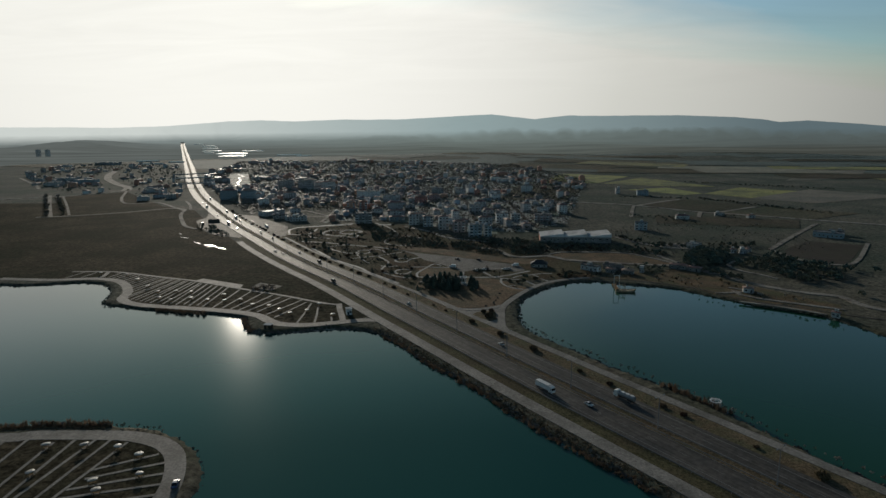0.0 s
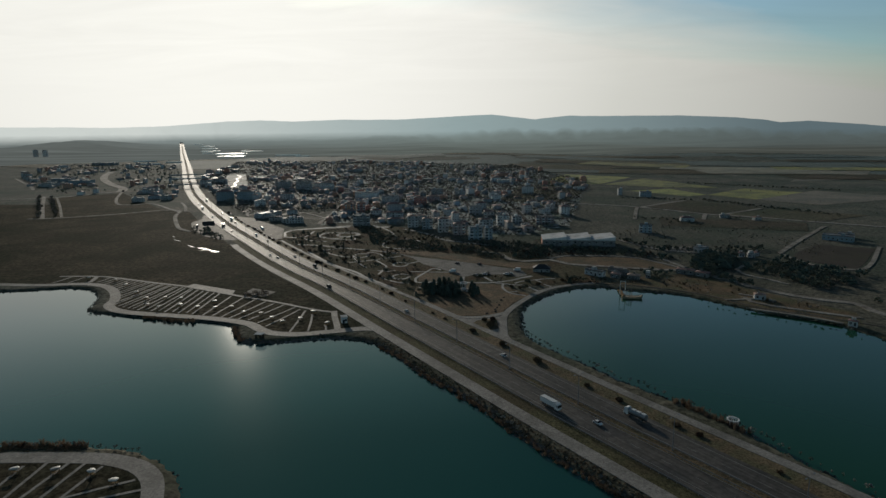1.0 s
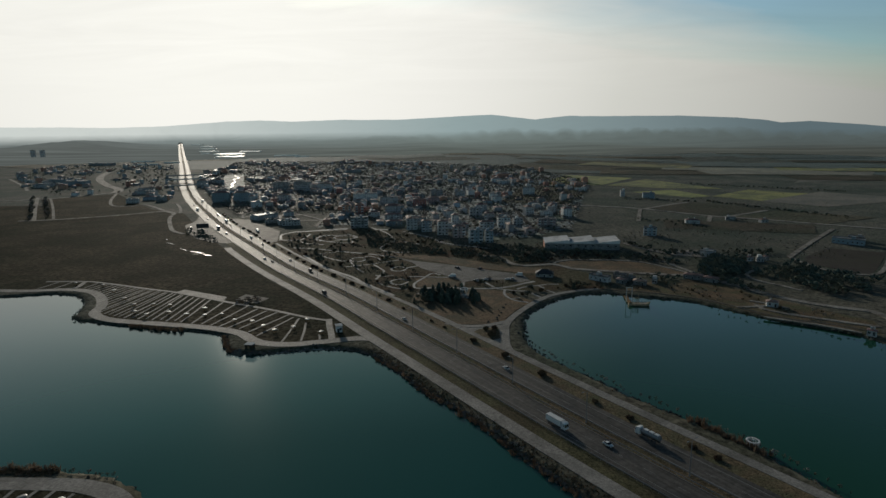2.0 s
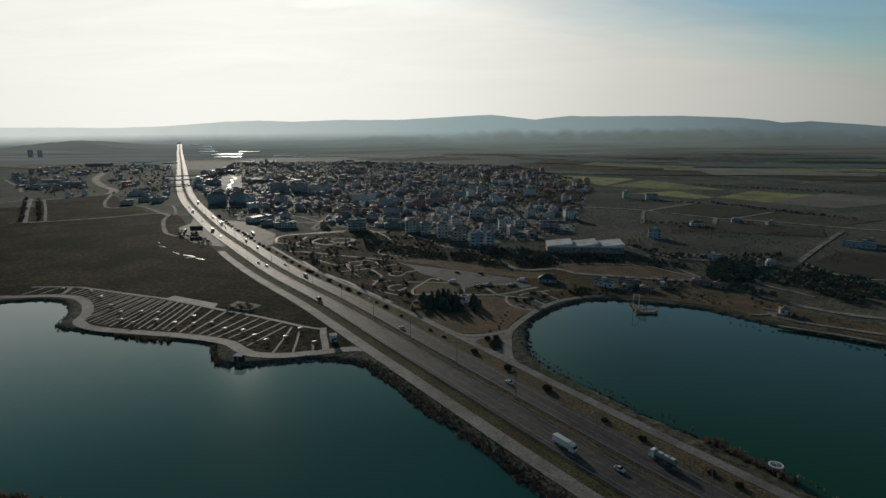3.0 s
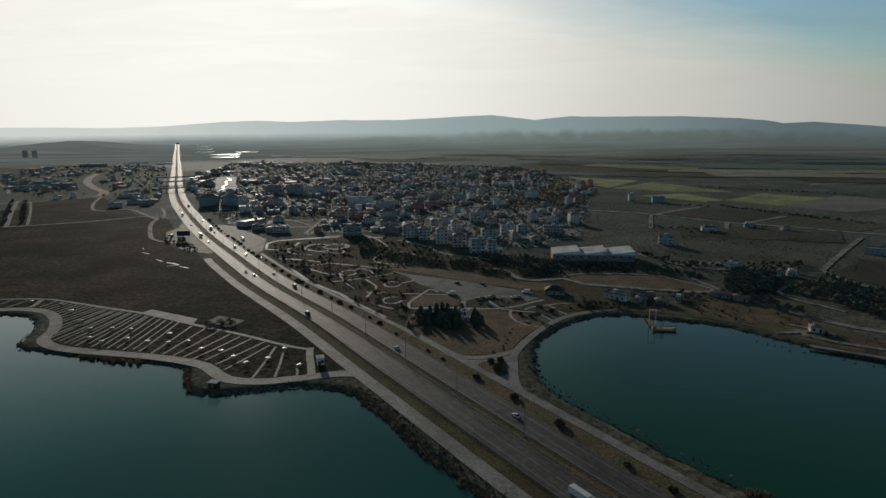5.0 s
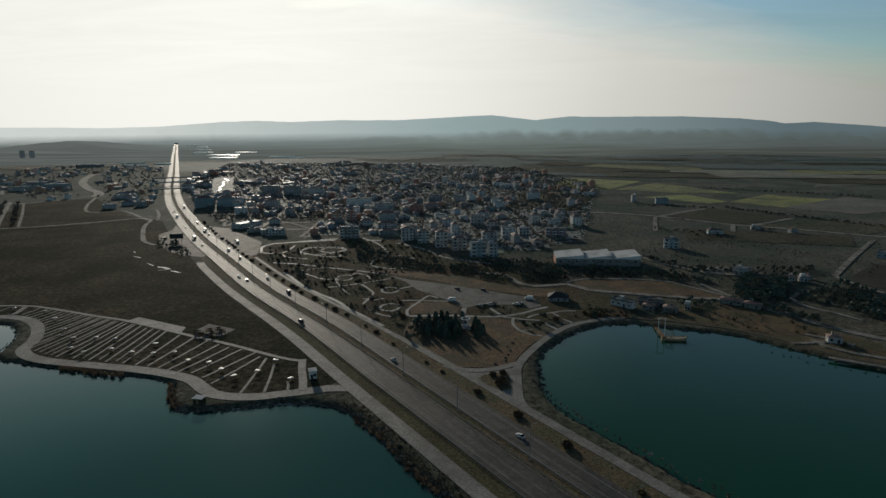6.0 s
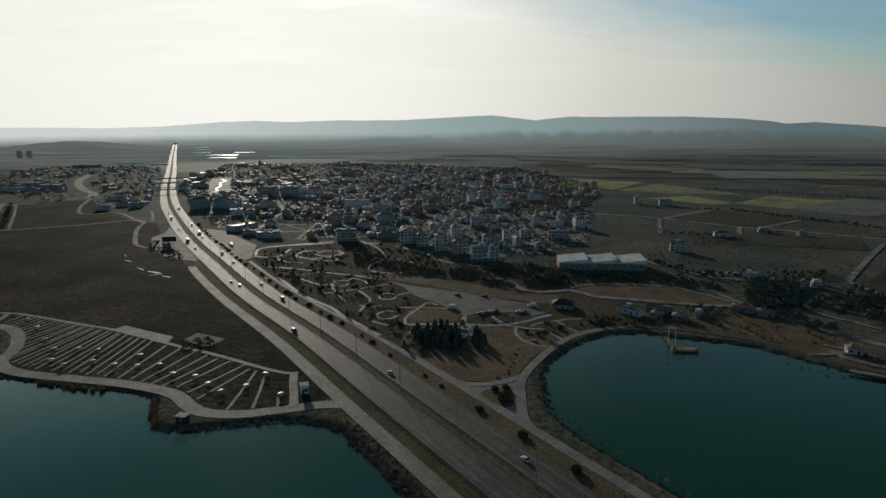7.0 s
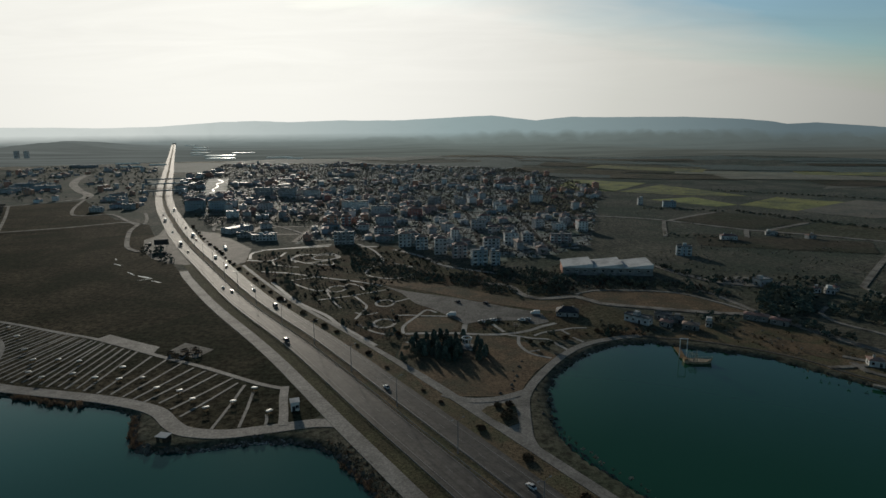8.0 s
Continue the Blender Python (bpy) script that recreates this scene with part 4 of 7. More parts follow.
rng = random.Random(4)
kinds = ["field", "field", "wheat", "crop", "straw", "field", "crop", "field"]
# far parcels mostly get the colour with haze painted in
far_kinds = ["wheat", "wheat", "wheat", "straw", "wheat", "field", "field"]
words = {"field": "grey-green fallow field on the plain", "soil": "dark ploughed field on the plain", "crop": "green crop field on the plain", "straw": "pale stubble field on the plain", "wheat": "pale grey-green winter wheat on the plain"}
for i in range(-12, 22):
    for j in range(0, 34):
        u, w = i * 330 + rng.uniform(-50, 50) + (j % 3) * 90, 900 + j * 130 + rng.uniform(-20, 20)
        turn = radians(-24 + 16 * math.sin(i * 0.6 + 1) + 7 * math.sin(j * 0.9))
        x, y = u * math.cos(turn) - w * math.sin(turn), u * math.sin(turn) + w * math.cos(turn)
        if y < 1080 or y > 4600 or abs(x) > 0.82 * y + 60 or math.hypot(x, y) > 2200 or rng.random() < (0.22 if y < 1700 else 0.55):
            continue
        if inside(TOWN, x, y) or inside(VILLAGE, x, y) or abs(from_highway(x, y)) < 170 or (x < 560 and x > 150 and y < 1260):
            continue
        lu, lw = (rng.uniform(110, 165), rng.uniform(40, 64)) if y < 1900 else (rng.uniform(150, 168), rng.uniform(58, 66))
        quad = []
        for du, dw in ((-lu, -lw), (lu, -lw), (lu, lw), (-lu, lw)):
            p, q = u + du + rng.uniform(-12, 12), w + dw + rng.uniform(-8, 8)
            quad.append((p * math.cos(turn) - q * math.sin(turn), p * math.sin(turn) + q * math.cos(turn)))
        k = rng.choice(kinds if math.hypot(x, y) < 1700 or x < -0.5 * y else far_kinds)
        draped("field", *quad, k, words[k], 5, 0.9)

for pts, wide in (
    ([(100, 835), (175, 814), (232, 783), (295, 717), (345, 686), (387, 653), (450, 610)], 6.0), ([(232, 783), (216, 735), (200, 683)], 3.6), ([(237, 782), (275, 815), (318, 848)], 5.0),
    ([(292, 717), (282, 695), (273, 675)], 4.0), ([(311, 712), (345, 738), (380, 762)], 5.0), 
    ([(150, 560), (160, 536), (172, 516), (186, 507), (198, 501)], 5.0), ([(16, 511), (34, 503), (40, 484), (51, 473), (74, 477), (81, 469), (86, 462), (97, 458), (129, 448), (153, 442), (169, 440), (172, 436), (184, 413), (197, 386), (217, 366), (234, 356), (237, 335), (262, 312)], 4.2), ([(150, 500), (160, 484), (171, 442)], 3.0),
    ([(75, 482), (88, 491), (114, 491), (139, 485), (152, 471), (162, 455), (168, 441)], 2.0), 
    ([(162, 365), (172, 366), (181, 368)], 2.2), ([(176, 378), (184, 372), (190, 362)], 2.4), ([(176, 371), (176, 361), (182, 354), (200, 342), (220, 330)], 2.6),
    ([(-516, 712), (-478, 722), (-426, 751), (-382, 786), (-356, 769)], 4.2), ([(-760, 880), (-673, 918), (-630, 940), (-604, 979), (-576, 1020)], 6.0), ([(-633, 941), (-560, 838), (-485, 728)], 2.6),
    ([(-586, 1051), (-558, 990), (-520, 910), (-482, 849), (-458, 842), (-435, 851), (-387, 800), (-355, 764)], 3.4), ([(-355, 764), (-342, 724), (-308, 656), (-293, 633), (-277, 619)], 3.6),
    ([(-351, 772), (-372, 818), (-398, 864)], 3.0), ([(-663, 955), (-584, 837), (-500, 715)], 4.0), ([(-978, 1317), (-830, 1154), (-756, 1062)], 5.0),
    ([(-300, 858), (-264, 816), (-219, 774), (-186, 744), (-155, 706)], 3.0), ([(-253, 723), (-263, 754), (-260, 797)], 2.6), ([(-303, 808), (-284, 832)], 3.0),
    ([(264, 498), (318, 561), (377, 627)], 3.4), ([(360, 521), (311, 458), (289, 440), (269, 450), (264, 475), (264, 498)], 2.6), ([(221, 460), (204, 442), (204, 425), (213, 412), (219, 400)], 2.2),
    ([(169, 347), (191, 333), (205, 321)], 1.8),
):
    path(pts, wide * 1.2, "dirt", "pale dirt track between fields", soft=6, name="track", z=0.36)
path([(-885, 1540)] + WINDING[:6], 15, "dirt", "broad pale gravel road winding between farm buildings", soft=6, name="road", z=0.36)
# the gleaming winding road in town
path([(-500, 1364), (-471, 1312), (-466, 1270), (-442, 1211), (-430, 1160), (-414, 1125), (-412, 1100)], 3.4, "wet", "wet winding street at the edge of town", soft=5, name="road")

# puddles in the meadow
for cx, cy, a, b, r in ((-268, 570, 9, 1.3, -0.6), (-242, 541, 10, 1.2, -0.75), (-226, 530, 11, 2.6, -0.5), (-211, 517, 8, 1.4, -0.5), (-222, 523, 7, 1.0, 0.6), (-281, 590, 5, 1.0, -0.9)):
    a, b = a * 0.75, b * 0.5
    ring = [(cx + a * math.cos(k * math.tau / 14) * math.cos(r) - b * (1 + 0.4 * math.sin(k * 2.3)) * math.sin(k * math.tau / 14) * math.sin(r),
             cy + a * math.cos(k * math.tau / 14) * math.sin(r) + b * (1 + 0.4 * math.sin(k * 2.3)) * math.sin(k * math.tau / 14) * math.cos(r)) for k in range(14)]
    sheet("puddle", ring, "puddle", "shallow puddle of rainwater lying in the meadow", "water", 0.04)


# ---------------------------------------------------------------- plants


def clump_points(rng, n, shape):
    out = []
    while len(out) < n:
        p = Vector((rng.uniform(-1, 1), rng.uniform(-1, 1), rng.uniform(-1, 1)))
        if shape(p):
            out.append(p)
    return out


def clumps(bm, rng, places, size, squash=0.7):
    """Small uneven leaf clumps: twisted eight-sided lumps."""
    for p in places:
        s = size * rng.uniform(0.6, 1.4)
        r = Euler((rng.uniform(0, 6), rng.uniform(0, 6), rng.uniform(0, 6))).to_matrix()
        v = [bm.verts.new(p + r @ Vector(q) * s * rng.uniform(0.7, 1.3)) for q in ((1, 0, 0), (-1, 0, 0), (0, 1, 0), (0, -1, 0), (0, 0, squash), (0, 0, -squash))]
        for a, b, c in ((0, 2, 4), (2, 1, 4), (1, 3, 4), (3, 0, 4), (2, 0, 5), (1, 2, 5), (3, 1, 5), (0, 3, 5)):
            bm.faces.new((v[a], v[b], v[c]))


def make_tree(kind, seed, tall, wide, label, category="tree", group=""):
    """A tree of one of three kinds at the origin: trunk with limbs, and a crown."""
    rng = random.Random(seed)
    t = thing("tree" if category == "tree" else "shrub", label, category, group)
    bm = bmesh.new()
    if kind == "pine":
        tube(bm, (0, 0, -0.3), (0.1, 0, tall * 0.95), tall * 0.022, tall * 0.005, 6)
        part("trunk", bm, M["bark"], t)
        bm = bmesh.new()
        pts = []
        for k in range(150):
            h = rng.uniform(0.1, 1.0)
            r = wide * 0.5 * (1.02 - h) ** 0.55 * rng.uniform(0.5, 1.0)
            a = rng.uniform(0, 6.283)
            pts.append(Vector((r * math.cos(a), r * math.sin(a), h * tall - r * 0.25)))
        clumps(bm, rng, pts, wide * 0.11, 0.5)
        part("crown", bm, M["pine"], t)
    elif kind == "shrub":
        tube(bm, (0, 0, -0.2), (0, 0, tall * 0.5), 0.08, 0.04, 5)
        part("trunk", bm, M["bark"], t)
        bm = bmesh.new()
        pts = [Vector((p.x * wide / 2, p.y * wide / 2, tall * 0.5 + p.z * tall * 0.5)) for p in clump_points(rng, 90, lambda p: p.length < 1 and p.length > 0.35)]
        clumps(bm, rng, pts, wide * 0.11, 0.7)
        part("crown", bm, M["brown_leaf"], t)
    else:
        fork = tall * 0.35
        tube(bm, (0, 0, -0.3), (0, 0, fork), tall * 0.03, tall * 0.02, 6)
        tips = []
        for k in range(6):
            a, e = k * 1.05 + rng.uniform(-0.3, 0.3), rng.uniform(0.5, 1.1)
            tip = Vector((math.cos(a) * math.cos(e) * wide * 0.42, math.sin(a) * math.cos(e) * wide * 0.42, fork + math.sin(e) * tall * 0.5))
            tube(bm, (0, 0, fork * 0.9), tip, tall * 0.014, tall * 0.005, 5)
            tips.append(tip)
        part("trunk", bm, M["bark"], t)
        bm = bmesh.new()
        pts = []
        for k in range(130 if kind == "leafy" else 60):
            c = rng.choice(tips)
            pts.append(c * rng.uniform(0.75, 1.1) + Vector((rng.gauss(0, 1), rng.gauss(0, 1), rng.gauss(0, 0.8))) * wide * 0.13)
        if kind == "leafy":
            clumps(bm, rng, pts, wide * 0.075)
        else:
            for p in pts:
                root = rng.choice(tips) * 0.7
                d = (p - root)
                s = d.orthogonal().normalized() * 0.05 * tall / 6
                for w in (s, d.cross(s).normalized() * s.length):
                    bm.faces.new([bm.verts.new(q) for q in (root - w, root + w, p + w * 0.4, p - w * 0.4)])
                    bm.faces.new([bm.verts.new(q) for q in (p - w, p + w, p + d.normalized().cross(w) * 14 + d * 0.2)])
        part("crown", bm, M["leaf" if kind == "leafy" else "twig"], t)
    return t


def scatter(templates, places, rng, low=0.75, high=1.25):
    """Copies of the templates at plan places; the templates themselves take the first ones."""
    used = set()
    for k, (x, y) in enumerate(places):
        t = templates[k % len(templates)]
        z = height(x, y) - 0.02
        s = rng.uniform(low, high)
        t.scale = (s, s, s * rng.uniform(0.85, 1.15))
        m = pose(x, y, z, 0, 0, rng.uniform(0, 360))
        if k < len(templates):
            t.matrix_basis = m @ Matrix.Diagonal((*t.scale, 1))
            used.add(t)
        else:
            sc = t.scale.copy()
            copy = copy_thing(t, Matrix.Identity(4))
            copy.matrix_basis = m @ Matrix.Diagonal((s, s, s * rng.uniform(0.85, 1.15), 1))


rng = random.Random(11)
# the dark pines round the fountain
pines = [make_tree("pine", 20 + k, 6.4, 4.6, "dark green conifer in the clump by the fountain", group="pines by the fountain") for k in range(4)]
places = []
for k in range(900):
    x, y = rng.uniform(-24, 16), rng.uniform(366, 400)
    if ((x + 4) / 18.5) ** 2 + ((y - 384 + 0.25 * x) / 13.0) ** 2 < 1 and math.hypot(x - 4.3, y - 390) > 4.6 and not (abs(x - 4.6) < 2.6 and y < 390) and all(math.hypot(x - a, y - b) > 3.0 for a, b in places):
        places.append((x, y))
scatter(pines, places[:58], rng, 0.55, 1.15)
scatter([make_tree("shrub", 31, 3.2, 5.0, "brown bushy shrub on the small island by the fork", "shrub", "shrubs on the island")], [(15, 327), (18.5, 322), (17.5, 318), (19.5, 328)], rng, 0.6, 0.9)

# shrubs on the verge between highway and walkway
shrubs = [make_tree("shrub", 40 + k, 2.0, 4.6, "brown spreading shrub on the grass verge", "shrub", "verge shrubs") for k in range(3)]
places = []
line = [p for p in way if 120 < p[1] < 760]
track = offset(line, lambda x, y: 15.6)
s = 0.0
for a, b in zip(track, track[1:]):
    s += math.hypot(b[0] - a[0], b[1] - a[1])
    if s > 9:
        s = rng.uniform(-26, 3) if a[1] < 420 else rng.uniform(-9, 5)
        places.append((a[0] + rng.uniform(-1.2, 1.2), a[1] + rng.uniform(-1.2, 1.2)))
scatter(shrubs, places, rng, 0.4, 0.9)

# saplings along the shore of the park lake
sapling = [make_tree("bare", 50 + k, 4.2, 2.2, "thin leafless sapling on the lake bank", "tree", "saplings on the bank") for k in range(3)]
places = []
edge = [p for p in EAST if (p[0] < 135 and p[1] < 396) or (p[1] > 320 and p[0] < 215)]
s = 0.0
for a, b in zip(edge, edge[1:]):
    s += math.hypot(b[0] - a[0], b[1] - a[1])
    if s > 5.5:
        s = 0
        nx, ny = b[1] - a[1], a[0] - b[0]
        k = math.hypot(nx, ny) or 1
        places.append((a[0] + nx / k * -2.6 + rng.uniform(-0.8, 0.8), a[1] + ny / k * -2.6 + rng.uniform(-0.8, 0.8)))
places = [p for p in places if float(shore_gap(EAST, np.array([p[0]]), np.array([p[1]]))[0]) < -1.2]
scatter(sapling, places, rng, 0.7, 1.2)

# trees and bushes of the park
park_trees = [make_tree("leafy", 60 + k, 4.6, 4.6, "small dusky park tree among the footpaths", group="park trees") for k in range(3)]
park_trees += [make_tree("pine", 66, 4.6, 3.4, "young dark conifer among the footpaths", group="park trees")]
park_trees += [make_tree("shrub", 68, 2.2, 3.6, "broad brown shrub among the footpaths", "shrub", "park trees")]
park_trees += [make_tree("shrub", 70, 1.8, 3.0, "low dark shrub among the footpaths", "shrub", "park trees"), make_tree("bare", 71, 6.0, 4.6, "leafless park tree among the footpaths", group="park trees")]
PARK = [(-168, 560), (-150, 534), (-104, 470), (-52, 396), (-24, 384), (-24, 400), (-32, 420), (-30, 455), (-50, 508), (-30, 520), (30, 500), (36, 478), (60, 480), (78, 500), (60, 540), (30, 545), (0, 560), (-50, 622), (-110, 640), (-165, 610)]
CLEAR = [(-80, 497), (-44, 464), (-40, 426)]
places = []
for k in range(2600):
    x, y = rng.uniform(-170, 80), rng.uniform(384, 640)
    if inside(PARK, x, y) and all(math.hypot(x - a, y - b) > 3.4 for a, b in places) and all(abs(math.hypot(x - a, y - b) - 6.5) > 1.8 for a, b in CLEAR) and from_highway(x, y) > 25:
        if noise.noise(Vector((x * 0.03, y * 0.03, 0))) > -0.28:
            places.append((x, y))
for x, y in ((30, 411), (36, 397), (41, 393), (49, 408), (36, 388), (44, 388), (47, 404), (60, 412), (66, 408), (72, 412), (76, 406), (80, 414), (12, 423), (16, 421), (22, 425), (27, 424), (54, 401), (-26, 376), (-24, 371), (-19, 374), (-21, 379)):
    places.insert(0, (x, y))
scatter(park_trees, places[:21] + places[21::2][:165], rng, 0.45, 1.0)


def tree_stuff(name, places, label, rng, tall=(3, 7), mats=None, category="trees", per=14):
    """Many far trees as one mesh: a short trunk and a ragged heap of clumps each."""
    v, f, slots = [], [], []
    for x, y in places:
        z = height(x, y) - 0.3
        h = rng.uniform(*tall)
        w = h * rng.uniform(0.35, 0.6)
        k = len(v)
        v += [(x - 0.15, y, z), (x + 0.15, y, z), (x, y + 0.2, z), (x, y, z + h * 0.7)]
        f += [(k, k + 1, k + 3), (k + 1, k + 2, k + 3), (k + 2, k, k + 3)]
        slots += [0] * 3
        slot = 1 if rng.random() < 0.6 else 2
        for _ in range(per):
            a, r, u = rng.uniform(0, 6.28), w * math.sqrt(rng.random()) * 0.9, rng.random()
            cx, cy, cz = x + r * math.cos(a), y + r * math.sin(a), z + h * (0.3 + 0.65 * u * (1 - 0.4 * r / w))
            s = w * rng.uniform(0.25, 0.5)
            k = len(v)
            for q in ((1, 0, 0), (-1, 0, 0), (0, 1, 0), (0, -1, 0), (0, 0, 0.8), (0, 0, -0.8)):
                j = s * rng.uniform(0.6, 1.3)
                v.append((cx + q[0] * j + rng.uniform(-.2, .2) * s, cy + q[1] * j + rng.uniform(-.2, .2) * s, cz + q[2] * j))
            for a_, b_, c_ in ((0, 2, 4), (2, 1, 4), (1, 3, 4), (3, 0, 4), (2, 0, 5), (1, 2, 5), (3, 1, 5), (0, 3, 5)):
                f.append((k + a_, k + b_, k + c_))
                slots.append(slot)
    tagged(put(name, mesh_of(name, v, f, mats or [M["bark"], M["leaf"], M["pine"]], slots)), label, category, kind="stuff")


def fill(poly, tries, gap, rng, ok=lambda x, y: True):
    xs, ys = [p[0] for p in poly], [p[1] for p in poly]
    cells, out = {}, []
    for _ in range(tries):
        x, y = rng.uniform(min(xs), max(xs)), rng.uniform(min(ys), max(ys))
        c = (int(x // gap), int(y // gap))
        if inside(poly, x, y) and ok(x, y) and not any(math.hypot(x - a, y - b) < gap for i in (-1, 0, 1) for j in (-1, 0, 1) for a, b in cells.get((c[0] + i, c[1] + j), ())):
            cells.setdefault(c, []).append((x, y))
            out.append((x, y))
    return out


# low planting of the park between its trees
tree_stuff("park_shrubs", fill(PARK, 14000, 1.9, rng, lambda x, y: noise.noise(Vector((x * 0.06, y * 0.06, 4))) > 0.02 and from_highway(x, y) > 25 and not (-50 < x < 50 and 424 < y < 504 and x > -50 + (504 - y) * 0.6)),
           "low dusky shrubs and tall grass between the footpaths", rng, (0.5, 2.0), [M["bark"], M["leaf"], M["pine"]], "shrubs", 7)
# thickets above the square and below the town
for poly in ([(-91, 614), (-61, 584), (-57, 564), (-68, 545), (-78, 540)], [(-57, 570), (-33, 551), (-9, 528), (-7, 509), (-44, 524), (-57, 540)], [(-5, 536), (8, 542), (17, 512), (9, 502), (-4, 512)],
             [(8, 562), (29, 556), (61, 550), (75, 532), (57, 522), (31, 527)], [(17, 507), (35, 497), (38, 484), (26, 484), (16, 490)], [(46, 517), (74, 516), (67, 480), (46, 486)]):
    tree_stuff("thicket", fill(poly, 900, 2.3, rng), "thicket of dusky bushes and small trees above the park", rng, (1.2, 3.6), [M["bark"], M["leaf"], M["pine"]], "thicket", 9)
for poly in ([(54, 511), (93, 511), (128, 511), (121, 492), (81, 494), (74, 484), (54, 482)], [(142, 511), (164, 501), (175, 482), (169, 474), (153, 490), (140, 503)], [(77, 427), (85, 421), (97, 416), (104, 412), (94, 408), (79, 408), (73, 410)]):
    tree_stuff("thicket", fill(poly, 900, 2.8, rng), "brown and dusky thicket beside the lake road", rng, (1.0, 3.6), [M["bark"], M["leaf"], M["brown_leaf"]], "thicket", 9)
# woods on the mound beyond the lake, and belts of trees
tree_stuff("woods", fill([(172, 447), (180, 437), (196, 440), (206, 455), (214, 478), (206, 496), (186, 476)], 900, 3.0, rng), "dense dark evergreen woods on a mound", rng, (4, 6.5), [M["bark"], M["pine"], M["leaf"]])
tree_stuff("woods", fill([(208, 508), (224, 486), (206, 446), (256, 478), (262, 446), (290, 430), (300, 420), (250, 357), (243, 360), (226, 400), (206, 452), (176, 454)], 1500, 4.0, rng, lambda x, y: noise.noise(Vector((x * 0.02, y * 0.02, 5))) > -0.2), "dark scrubby woodland beside the lake road", rng, (3, 7))
tree_stuff("tree_belt", fill([(150, 566), (160, 515), (196, 497), (200, 505), (250, 500), (262, 520), (200, 520), (172, 530)], 700, 4.0, rng), "straggling belt of dark trees and scrub", rng, (2, 5))
tree_stuff("tree_belt", fill([(60, 500), (80, 500), (140, 495), (160, 475), (170, 480), (150, 520), (70, 528)], 900, 4.2, rng), "belt of dark scrub before the white hall", rng, (2, 5))
tree_stuff("tree_belt", fill([(132, 424), (160, 432), (178, 424), (186, 398), (194, 392), (188, 420), (176, 440), (132, 436)], 400, 3.8, rng, lambda x, y: True), "row of trees along the lake road", rng, (3, 6))
for a, b, n in (((343, 853), (376, 792), 34), ((376, 792), (400, 752), 24), ((400, 752), (440, 700), 26), ((415, 1095), (600, 955), 70), ((240, 880), (330, 846), 26), ((230, 655), (262, 640), 9), ((300, 690), (318, 680), 8), ((205, 690), (262, 668), 22)):
    pts = [(a[0] + (b[0] - a[0]) * k / n + rng.uniform(-3, 3), a[1] + (b[1] - a[1]) * k / n + rng.uniform(-3, 3)) for k in range(n)]
    tree_stuff("hedge", pts, "dark straggling hedgerow between fields", rng, (2, 4.5), category="hedge", per=9)
tree_stuff("town_trees", fill(TOWN, 40000, 4.0, rng, lambda x, y: abs(x + 0.36 * (y - 1120) + 412) > (22 if 1060 < y < 1380 else 0) and abs(from_highway(x, y)) > 24 and not (x < -150 and y < 760)), "bare and evergreen trees standing between the houses of the town", rng, (2.2, 5.5), [M["bark"], M["twig"], M["leaf"]], per=6)
tree_stuff("village_trees", fill(VILLAGE, 2500, 11.0, rng, lambda x, y: abs(from_highway(x, y)) > 20 and off_winding(x - 5, y + 12, 22)), "dark trees between houses beside the highway", rng, (3, 6.5), per=8)
tree_stuff("tree_belt", fill([(-290, 655), (-268, 640), (-240, 600), (-226, 576), (-236, 576), (-270, 612), (-285, 640)], 200, 3.2, rng), "dark trees and scrub at the lay-by", rng, (2, 4.5))
for a, b in (((-510, 723), (-672, 956)), ((-493, 730), (-650, 954))):
    tree_stuff("tree_row", [(a[0] + (b[0] - a[0]) * k / 26 + rng.uniform(-2, 2), a[1] + (b[1] - a[1]) * k / 26 + rng.uniform(-2, 2)) for k in range(27)], "row of dark trees beside a farm lane", rng, (2.5, 6), [M["bark"], M["leaf"], M["twig"]])


def reeds(name, places, label, rng, tall=2.2):
    """Dry reed beds: leaning blades in tufts."""
    v, f = [], []
    for x, y in places:
        for _ in range(26):
            a, r = rng.uniform(0, 6.28), rng.uniform(0, 0.9)
            bx, by = x + r * math.cos(a), y + r * math.sin(a)
            h, w, d = tall * (0.75 + 0.5 * noise.noise(Vector((x * 0.3, y * 0.3, 1)))) * rng.uniform(0.6, 1.15), rng.uniform(0.06, 0.16), rng.uniform(0, 6.28)
            k = len(v)
            lx, ly = rng.gauss(0, 0.3), rng.gauss(0, 0.3)
            v += [(bx - w * math.cos(d), by - w * math.sin(d), WATER - 0.2), (bx + w * math.cos(d), by + w * math.sin(d), WATER - 0.2),
                  (bx + lx + w * math.cos(d), by + ly + w * math.sin(d), WATER + h * 0.7), (bx + lx * 1.5, by + ly * 1.5, WATER + h + 0.4), (bx + lx - w * math.cos(d), by + ly - w * math.sin(d), WATER + h * 0.7)]
            f.append((k, k + 1, k + 2, k + 3, k + 4))
    tagged(put(name, mesh_of(name, v, f, M["reed"])), label, "reeds", kind="stuff")


